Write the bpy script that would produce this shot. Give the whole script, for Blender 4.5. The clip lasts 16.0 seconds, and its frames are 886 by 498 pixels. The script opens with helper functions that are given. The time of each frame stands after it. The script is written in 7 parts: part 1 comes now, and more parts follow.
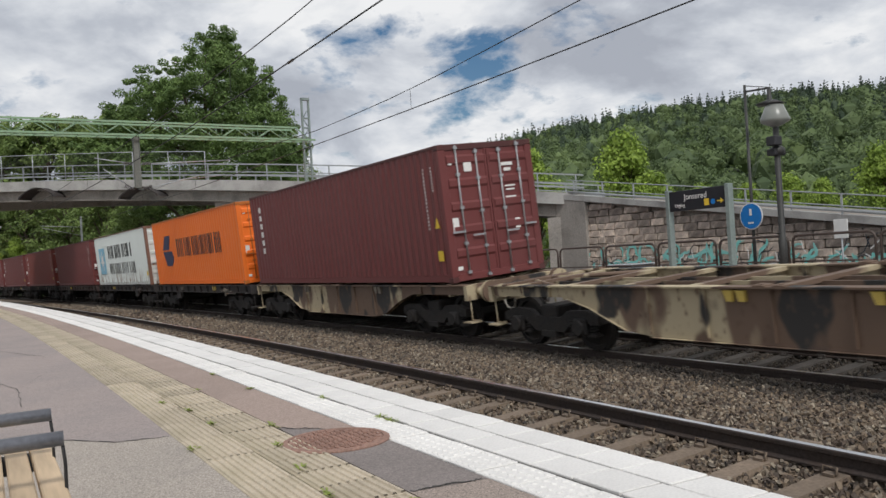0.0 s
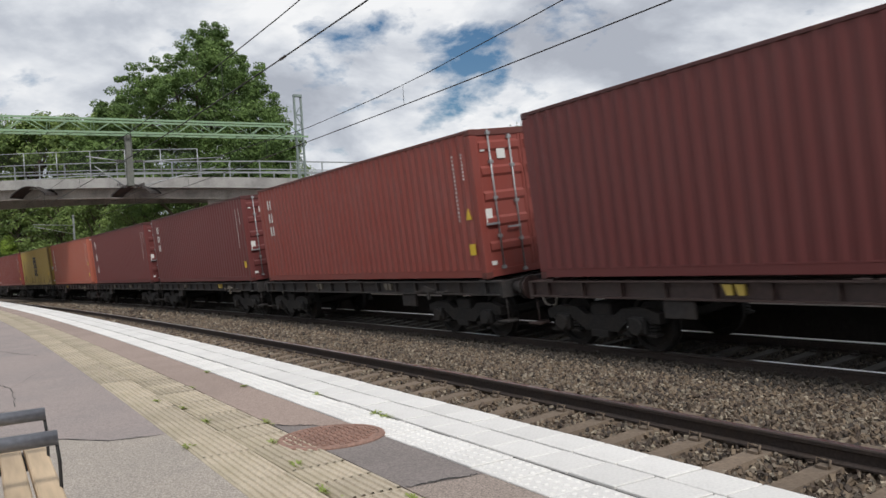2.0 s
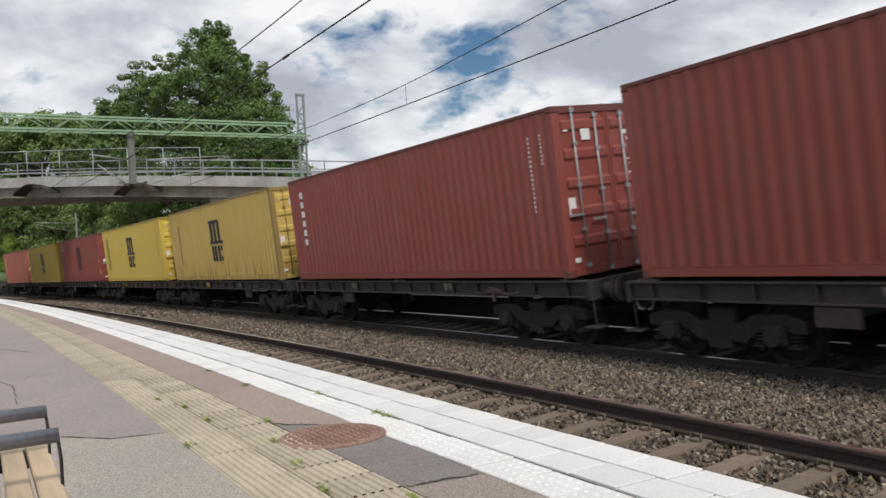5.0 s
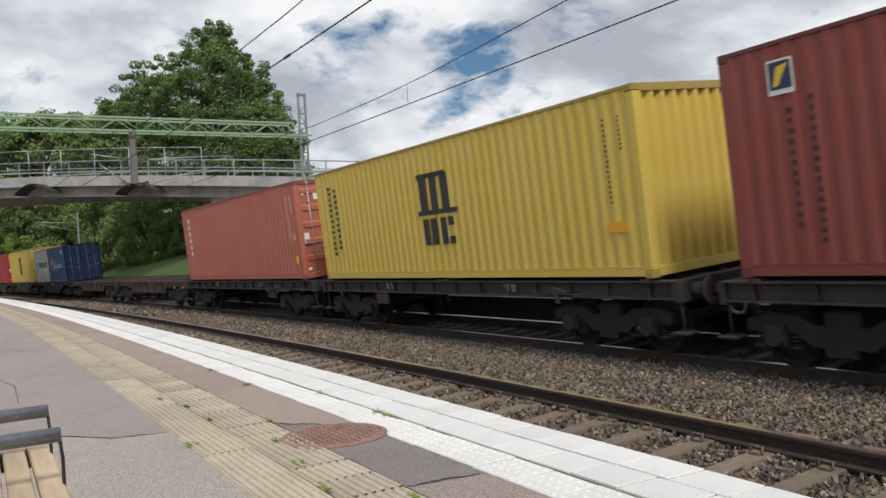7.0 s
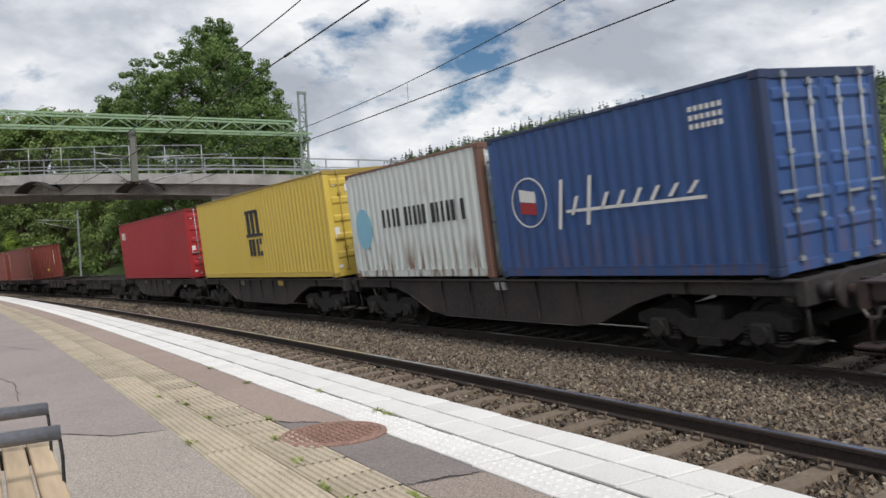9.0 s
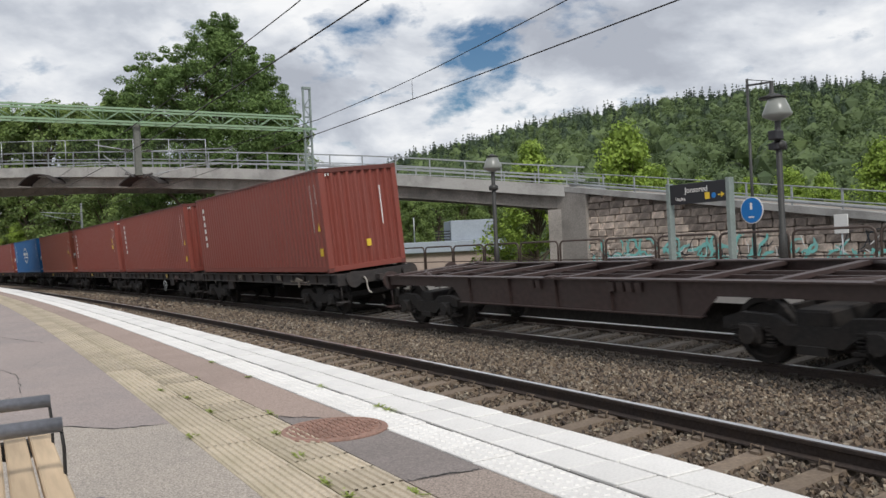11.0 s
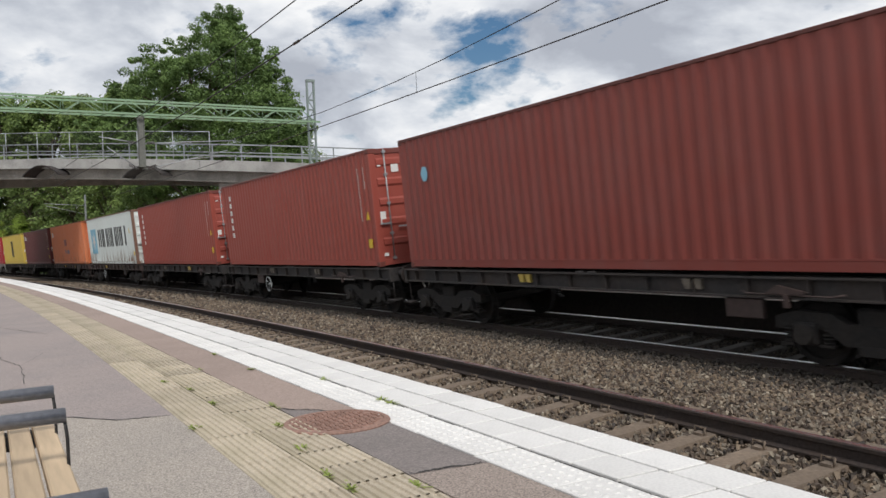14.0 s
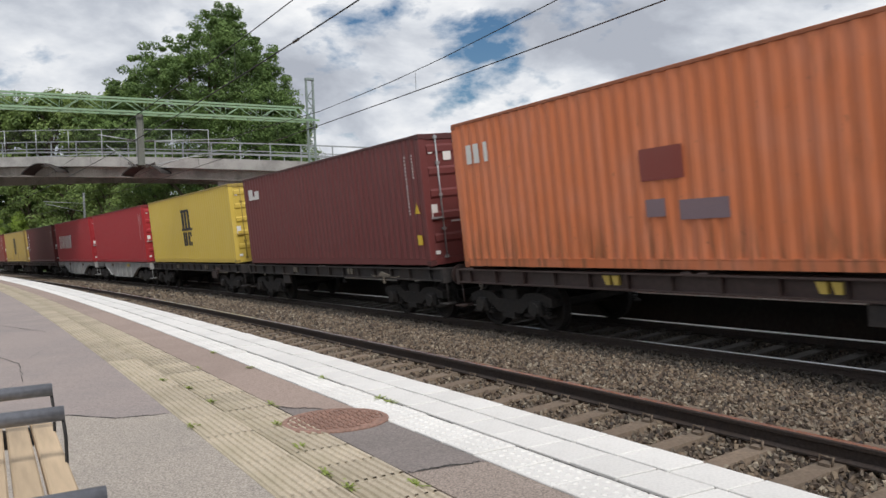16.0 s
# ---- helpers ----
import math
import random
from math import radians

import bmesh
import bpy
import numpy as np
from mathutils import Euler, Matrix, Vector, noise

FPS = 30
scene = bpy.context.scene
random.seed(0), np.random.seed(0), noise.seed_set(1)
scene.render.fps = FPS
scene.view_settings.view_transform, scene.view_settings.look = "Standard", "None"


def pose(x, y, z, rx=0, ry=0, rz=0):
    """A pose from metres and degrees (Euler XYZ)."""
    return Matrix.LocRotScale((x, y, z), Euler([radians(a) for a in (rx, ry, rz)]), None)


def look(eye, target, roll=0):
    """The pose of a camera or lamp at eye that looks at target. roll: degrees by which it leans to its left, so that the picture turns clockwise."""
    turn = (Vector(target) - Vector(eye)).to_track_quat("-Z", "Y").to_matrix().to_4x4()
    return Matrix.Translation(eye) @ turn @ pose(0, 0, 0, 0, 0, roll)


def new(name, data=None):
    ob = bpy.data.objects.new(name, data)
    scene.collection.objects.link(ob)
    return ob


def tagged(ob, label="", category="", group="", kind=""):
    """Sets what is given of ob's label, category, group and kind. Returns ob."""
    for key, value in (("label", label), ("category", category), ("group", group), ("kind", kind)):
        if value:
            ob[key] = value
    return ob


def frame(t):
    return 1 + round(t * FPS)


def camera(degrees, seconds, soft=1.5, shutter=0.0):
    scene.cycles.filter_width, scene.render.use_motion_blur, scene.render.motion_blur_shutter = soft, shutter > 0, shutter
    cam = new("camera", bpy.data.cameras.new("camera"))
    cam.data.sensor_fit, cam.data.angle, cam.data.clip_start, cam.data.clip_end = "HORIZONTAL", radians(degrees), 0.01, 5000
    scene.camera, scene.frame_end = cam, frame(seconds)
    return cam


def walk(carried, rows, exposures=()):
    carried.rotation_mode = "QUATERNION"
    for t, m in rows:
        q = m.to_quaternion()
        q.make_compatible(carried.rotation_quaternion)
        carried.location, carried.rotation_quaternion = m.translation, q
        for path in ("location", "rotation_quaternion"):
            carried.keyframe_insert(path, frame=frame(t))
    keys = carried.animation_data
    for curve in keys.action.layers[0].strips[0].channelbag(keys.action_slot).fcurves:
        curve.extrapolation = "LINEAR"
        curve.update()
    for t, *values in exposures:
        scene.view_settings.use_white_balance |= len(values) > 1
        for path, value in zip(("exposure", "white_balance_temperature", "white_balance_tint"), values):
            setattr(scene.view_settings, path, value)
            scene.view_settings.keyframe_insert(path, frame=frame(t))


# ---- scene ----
import itertools
from bpy import data as D

# ---- the line of the railway: an arc with an easing, s metres along it (growing away from the camera), o metres outwards
CX, CY, R2, PH0, EASE = -441.732, -247.758, 516.463, 0.53, 0.2558
PLAT_Z, CANT, EYE_Z = 0.661, 0.0783, 1.7273
NEAR_O = -5.196          # centre of the near track
EDGE_O = -7.167          # edge of the platform


def easing(ph):
    k = 12.0 * (ph - PH0)
    if k > 2.2:
        return EASE * (2.2 ** 3 + 3 * 2.2 ** 2 * (k - 2.2))
    if k < -1.2:
        return -EASE * (1.2 ** 3 - 3 * 1.2 ** 2 * (k + 1.2))
    return EASE * k ** 3


def at(s, o, z=0.0):
    ph = PH0 + s / R2
    r = R2 + easing(ph) + o
    return Vector((CX + r * math.cos(ph), CY + r * math.sin(ph), z))


def along(s, o=0.0, z=0.0, lean=0.0, turn=0.0):
    """A frame on the line: x the way the train travels, y outwards, z up."""
    a, b = at(s - 0.5, o), at(s + 0.5, o)
    fwd = (a - b).normalized()
    rz = math.degrees(math.atan2(fwd.y, fwd.x))
    p = at(s, o, z)
    return pose(p.x, p.y, p.z, 0, 0, rz + turn) @ pose(0, 0, 0, math.degrees(lean), 0, 0)


# ---- camera: a phone held by someone seated on the bench
cam = camera(56.79, 16.0, soft=1.5, shutter=0.06)
PATH = [
    (0.0, 0.105, 0.429, -3.398), (0.5, -0.03, 0.392, -3.315), (1.0, -0.046, 0.251, -3.382), (1.5, -0.105, 0.117, -3.51),
    (2.0, -0.305, 0.119, -3.803), (2.5, -0.47, 0.205, -3.859), (3.0, -0.395, 0.216, -3.757), (3.5, -0.311, 0.165, -3.455),
    (4.0, -0.239, 0.136, -3.461), (6.5, -0.133, 0.089, -3.541), (7.0, -0.075, 0.093, -3.51), (7.5, -0.002, 0.056, -3.235),
    (8.0, 0.043, 0.039, -3.266), (8.5, 0.0, 0.0, -3.445), (9.0, -0.068, -0.013, -3.412), (11.5, 0.213, -0.338, -2.573),
    (12.0, 0.239, -0.492, -2.453), (12.5, 0.289, -0.632, -2.566), (13.0, 0.36, -0.697, -2.598), (13.5, 0.406, -0.688, -2.495),
    (14.0, 0.38, -0.653, -2.446), (14.5, 0.34, -0.635, -2.586), (15.0, 0.282, -0.681, -2.549), (15.5, 0.302, -0.716, -2.252),
    (16.0, 0.307, -0.738, -2.303)]


def sight(yaw, pitch, roll):
    y, p = radians(yaw), radians(pitch)
    eye = Vector((0, 0, EYE_Z))
    return look(eye, eye + Vector((-math.sin(y) * math.cos(p), math.cos(y) * math.cos(p), math.sin(p))), roll)


walk(cam, [(t, sight(a, b, c)) for t, a, b, c in PATH], [(0.0, -0.12), (1.5, -0.06), (4.0, 0.0), (16.0, 0.0)])

# ---- sky and sun: broken cloud, soft sun from behind the camera
SUN_DIR = Vector((0.22, -0.80, 0.95)).normalized()
world = D.worlds.new("sky")
scene.world = world
world.use_nodes = True


def build_sky():
    nt = world.node_tree
    N, L = nt.nodes, nt.links
    N.clear()
    out, bg = N.new("ShaderNodeOutputWorld"), N.new("ShaderNodeBackground")
    sky = N.new("ShaderNodeTexSky")
    sky.sky_type, sky.sun_disc = "NISHITA", False
    sky.sun_elevation = math.asin(SUN_DIR.z)
    sky.sun_rotation = math.atan2(SUN_DIR.x, SUN_DIR.y)
    gain = N.new("ShaderNodeVectorMath"); gain.operation = "SCALE"; gain.inputs[3].default_value = SKY_BLUE
    deep = N.new("ShaderNodeHueSaturation"); deep.inputs["Saturation"].default_value = 1.3
    L.new(sky.outputs[0], deep.inputs["Color"]); L.new(deep.outputs[0], gain.inputs[0])
    tc = N.new("ShaderNodeTexCoord")
    sep = N.new("ShaderNodeSeparateXYZ"); L.new(tc.outputs["Generated"], sep.inputs[0])
    up = N.new("ShaderNodeMath"); up.operation = "MAXIMUM"; up.inputs[1].default_value = 0.0
    L.new(sep.outputs[2], up.inputs[0])
    add = N.new("ShaderNodeMath"); add.inputs[1].default_value = 0.42
    L.new(up.outputs[0], add.inputs[0])
    flat = N.new("ShaderNodeVectorMath"); flat.operation = "DIVIDE"
    com = N.new("ShaderNodeCombineXYZ")
    for i in range(3):
        L.new(add.outputs[0], com.inputs[i])
    L.new(tc.outputs["Generated"], flat.inputs[0]); L.new(com.outputs[0], flat.inputs[1])

    def cloud(scale, detail, rough, shift, distort=0.0):
        mp = N.new("ShaderNodeMapping"); mp.inputs["Location"].default_value = shift
        L.new(flat.outputs[0], mp.inputs[0])
        n = N.new("ShaderNodeTexNoise")
        n.inputs["Scale"].default_value, n.inputs["Detail"].default_value = scale, detail
        n.inputs["Roughness"].default_value, n.inputs["Distortion"].default_value = rough, distort
        L.new(mp.outputs[0], n.inputs["Vector"])
        return n

    def ramp(node, stops):
        r = N.new("ShaderNodeValToRGB")
        while len(r.color_ramp.elements) < len(stops):
            r.color_ramp.elements.new(0.5)
        for e, (p, c) in zip(r.color_ramp.elements, stops):
            e.position, e.color = p, (*c, 1)
        L.new(node.outputs[0], r.inputs[0])
        return r

    # an opening in the cloud, ragged at its rim
    dot = N.new("ShaderNodeVectorMath"); dot.operation = "DISTANCE"
    dot.inputs[1].default_value = GAP_DIR
    L.new(tc.outputs["Generated"], dot.inputs[0])
    near = N.new("ShaderNodeMapRange"); near.interpolation_type = "SMOOTHSTEP"
    near.inputs[1].default_value, near.inputs[2].default_value, near.inputs[3].default_value, near.inputs[4].default_value = 0.0, GAP_SIZE, 0.175, 0.0
    L.new(dot.outputs["Value"], near.inputs[0])
    less = N.new("ShaderNodeMath"); less.operation = "SUBTRACT"
    L.new(cloud(6.5, 7, 0.58, SKY_SHIFT, 0.15).outputs[0], less.inputs[0]); L.new(near.outputs[0], less.inputs[1])
    cover = ramp(less, [(0.28, (0, 0, 0)), (0.43, (1, 1, 1))])
    tone = ramp(cloud(3.6, 8, 0.55, SKY_TONE, 0.2), [(0.36, (0.43, 0.46, 0.525)), (0.45, (0.545, 0.58, 0.645)), (0.53, (0.725, 0.755, 0.805)), (0.63, (0.93, 0.94, 0.955))])
    mix = N.new("ShaderNodeMixRGB")
    L.new(cover.outputs[0], mix.inputs[0]); L.new(gain.outputs[0], mix.inputs[1]); L.new(tone.outputs[0], mix.inputs[2])
    L.new(mix.outputs[0], bg.inputs[0]); bg.inputs[1].default_value = SKY_GAIN
    L.new(bg.outputs[0], out.inputs[0])


SKY_BLUE, SKY_GAIN = 0.070, 1.0
GAP_DIR, GAP_SIZE = Vector((0.03, 0.973, 0.222)).normalized(), 0.115
SKY_SHIFT, SKY_TONE = (1.3, 0.4, 0.0), (3.1, 7.7, 2.0)
build_sky()
sun = new("sun", D.lights.new("sun", "SUN"))
sun.data.energy, sun.data.angle, sun.data.color = 2.35, radians(14), (1.0, 0.975, 0.945)
sun.matrix_world = look(SUN_DIR * 100, (0, 0, 0))


# ---- materials
def nodes_of(name):
    m = D.materials.new(name)
    m.use_nodes = True
    b = m.node_tree.nodes["Principled BSDF"]
    return m, m.node_tree.nodes, m.node_tree.links, b


def surface(name, colour, rough=0.8, metal=0.0, grain=40.0, spread=0.25, stain=1.5, stains=0.25, bump=0.2, depth=0.01,
            alt=None, spec=0.5, random_tint=0.0, stretch=(1, 1, 1)):
    """Colour varied by fine grain and broad stains, with fine relief."""
    m, N, L, b = nodes_of(name)
    tc = N.new("ShaderNodeTexCoord")
    mp = N.new("ShaderNodeMapping"); mp.inputs["Scale"].default_value = stretch
    L.new(tc.outputs["Object"], mp.inputs[0])
    fine = N.new("ShaderNodeTexNoise"); fine.inputs["Scale"].default_value, fine.inputs["Detail"].default_value = grain, 5
    broad = N.new("ShaderNodeTexNoise"); broad.inputs["Scale"].default_value, broad.inputs["Detail"].default_value = stain, 6
    broad.inputs["Roughness"].default_value = 0.65
    L.new(mp.outputs[0], fine.inputs["Vector"]); L.new(mp.outputs[0], broad.inputs["Vector"])
    c = Vector(colour)
    a = Vector(alt) if alt else c * 0.55
    r1 = N.new("ShaderNodeValToRGB")
    r1.color_ramp.elements[0].position, r1.color_ramp.elements[0].color = 0.3, (*(c * (1 - spread)), 1)
    r1.color_ramp.elements[1].position, r1.color_ramp.elements[1].color = 0.7, (*(c * (1 + spread)), 1)
    L.new(fine.outputs[0], r1.inputs[0])
    r2 = N.new("ShaderNodeValToRGB")
    r2.color_ramp.elements[0].position, r2.color_ramp.elements[0].color = 0.45, (0, 0, 0, 1)
    r2.color_ramp.elements[1].position, r2.color_ramp.elements[1].color = 0.75, (stains * 2, stains * 2, stains * 2, 1)
    L.new(broad.outputs[0], r2.inputs[0])
    mix = N.new("ShaderNodeMixRGB"); mix.inputs[2].default_value = (*a, 1)
    L.new(r2.outputs[0], mix.inputs[0]); L.new(r1.outputs[0], mix.inputs[1])
    last = mix.outputs[0]
    if random_tint:
        oi = N.new("ShaderNodeObjectInfo")
        hsv = N.new("ShaderNodeHueSaturation")
        mr = N.new("ShaderNodeMapRange"); mr.inputs[3].default_value, mr.inputs[4].default_value = 1 - random_tint, 1 + random_tint
        L.new(oi.outputs["Random"], mr.inputs[0]); L.new(mr.outputs[0], hsv.inputs["Value"]); L.new(last, hsv.inputs["Color"])
        last = hsv.outputs[0]
    L.new(last, b.inputs["Base Color"])
    b.inputs["Roughness"].default_value, b.inputs["Metallic"].default_value = rough, metal
    b.inputs["Specular IOR Level"].default_value = spec
    if bump:
        bp = N.new("ShaderNodeBump"); bp.inputs["Strength"].default_value, bp.inputs["Distance"].default_value = bump, depth
        L.new(fine.outputs[0], bp.inputs["Height"]); L.new(bp.outputs[0], b.inputs["Normal"])
    return m


def plain(name, colour, rough=0.6, metal=0.0):
    return surface(name, colour, rough, metal, grain=60, spread=0.06, stain=6, stains=0.08, bump=0.05, depth=0.002)


def container_paint(name, colour, rust=0.3, fade=0.25, low=0.0):
    """Sheet steel paint: faded patches, streaks that run down, rust spots, per-box shade."""
    m, N, L, b = nodes_of(name)
    tc, oi = N.new("ShaderNodeTexCoord"), N.new("ShaderNodeObjectInfo")
    c = Vector(colour)
    grey = (c.x + c.y + c.z) / 3
    pale = c * 0.8 + Vector((grey, grey, grey)) * 0.55
    off = N.new("ShaderNodeVectorMath"); off.operation = "SCALE"; off.inputs[0].default_value = (31, 17, 9)
    L.new(oi.outputs["Random"], off.inputs[3])
    mv = N.new("ShaderNodeVectorMath"); L.new(tc.outputs["Object"], mv.inputs[0]); L.new(off.outputs[0], mv.inputs[1])

    def noise_at(scale, stretch, detail=5):
        mp = N.new("ShaderNodeMapping"); mp.inputs["Scale"].default_value = stretch
        L.new(mv.outputs[0], mp.inputs[0])
        n = N.new("ShaderNodeTexNoise"); n.inputs["Scale"].default_value, n.inputs["Detail"].default_value = scale, detail
        n.inputs["Roughness"].default_value = 0.62
        L.new(mp.outputs[0], n.inputs["Vector"])
        return n

    def mask(n, lo, hi, top):
        r = N.new("ShaderNodeMapRange")
        r.inputs[1].default_value, r.inputs[2].default_value, r.inputs[3].default_value, r.inputs[4].default_value = lo, hi, 0, top
        L.new(n.outputs[0], r.inputs[0])
        return r

    def over(fac, low_c, top_c):
        x = N.new("ShaderNodeMixRGB")
        L.new(fac, x.inputs[0])
        if isinstance(low_c, Vector):
            x.inputs[1].default_value = (*low_c, 1)
        else:
            L.new(low_c, x.inputs[1])
        x.inputs[2].default_value = (*top_c, 1)
        return x.outputs[0]

    col = over(mask(noise_at(0.9, (1, 1, 1)), 0.42, 0.72, fade).outputs[0], c, pale)
    col = over(mask(noise_at(3.2, (1.6, 1.6, 0.14)), 0.5, 0.78, fade * 1.2).outputs[0], col, pale * 0.95)
    col = over(mask(noise_at(4.0, (1.3, 1.3, 0.22), 7), 0.60, 0.80, rust).outputs[0], col, Vector((0.16, 0.075, 0.035)))
    col = over(mask(noise_at(9.0, (1, 1, 0.8), 7), 0.66, 0.74, min(1.0, rust * 1.5)).outputs[0], col, Vector((0.10, 0.05, 0.03)))
    if low:
        sep = N.new("ShaderNodeSeparateXYZ"); L.new(tc.outputs["Object"], sep.inputs[0])
        h = N.new("ShaderNodeMapRange"); h.inputs[1].default_value, h.inputs[2].default_value = 0.95, 0.25
        h.inputs[3].default_value, h.inputs[4].default_value = 0, 1
        L.new(sep.outputs[2], h.inputs[0])
        k = mask(noise_at(5.5, (1.3, 1.3, 0.14), 8), 0.48, 0.62, low)
        mu = N.new("ShaderNodeMath"); mu.operation = "MULTIPLY"
        L.new(h.outputs[0], mu.inputs[0]); L.new(k.outputs[0], mu.inputs[1])
        col = over(mu.outputs[0], col, Vector((0.17, 0.085, 0.04)))
    hsv = N.new("ShaderNodeHueSaturation")
    mr = N.new("ShaderNodeMapRange"); mr.inputs[3].default_value, mr.inputs[4].default_value = 0.93, 1.07
    L.new(oi.outputs["Random"], mr.inputs[0]); L.new(mr.outputs[0], hsv.inputs["Value"]); L.new(col, hsv.inputs["Color"])
    L.new(hsv.outputs[0], b.inputs["Base Color"])
    b.inputs["Roughness"].default_value = 0.5
    b.inputs["Specular IOR Level"].default_value = 0.35
    bp = N.new("ShaderNodeBump"); bp.inputs["Strength"].default_value, bp.inputs["Distance"].default_value = 0.25, 0.01
    L.new(noise_at(2.0, (1, 1, 1), 3).outputs[0], bp.inputs["Height"]); L.new(bp.outputs[0], b.inputs["Normal"])
    return m


def leafy(name, colour, dark, scale=0.6, through_light=0.25):
    m, N, L, b = nodes_of(name)
    tc, geo = N.new("ShaderNodeTexCoord"), N.new("ShaderNodeNewGeometry")
    n = N.new("ShaderNodeTexNoise"); n.inputs["Scale"].default_value, n.inputs["Detail"].default_value = scale, 4
    L.new(tc.outputs["Object"], n.inputs["Vector"])
    ad = N.new("ShaderNodeMath"); ad.inputs[1].default_value = 0.0
    mu = N.new("ShaderNodeMath"); mu.operation = "MULTIPLY"; mu.inputs[1].default_value = 0.35
    L.new(geo.outputs["Random Per Island"], mu.inputs[0]); L.new(mu.outputs[0], ad.inputs[0]); L.new(n.outputs[0], ad.inputs[1])
    r = N.new("ShaderNodeValToRGB")
    r.color_ramp.elements[0].position, r.color_ramp.elements[0].color = 0.45, (*dark, 1)
    r.color_ramp.elements[1].position, r.color_ramp.elements[1].color = 0.95, (*colour, 1)
    L.new(ad.outputs[0], r.inputs[0]); L.new(r.outputs[0], b.inputs["Base Color"])
    b.inputs["Roughness"].default_value = 0.6
    b.inputs["Specular IOR Level"].default_value = 0.25
    if through_light:
        tr = N.new("ShaderNodeBsdfTranslucent"); mx = N.new("ShaderNodeMixShader"); mx.inputs[0].default_value = through_light
        L.new(r.outputs[0], tr.inputs[0])
        L.new(b.outputs[0], mx.inputs[1]); L.new(tr.outputs[0], mx.inputs[2])
        L.new(mx.outputs[0], N["Material Output"].inputs[0])
    return m


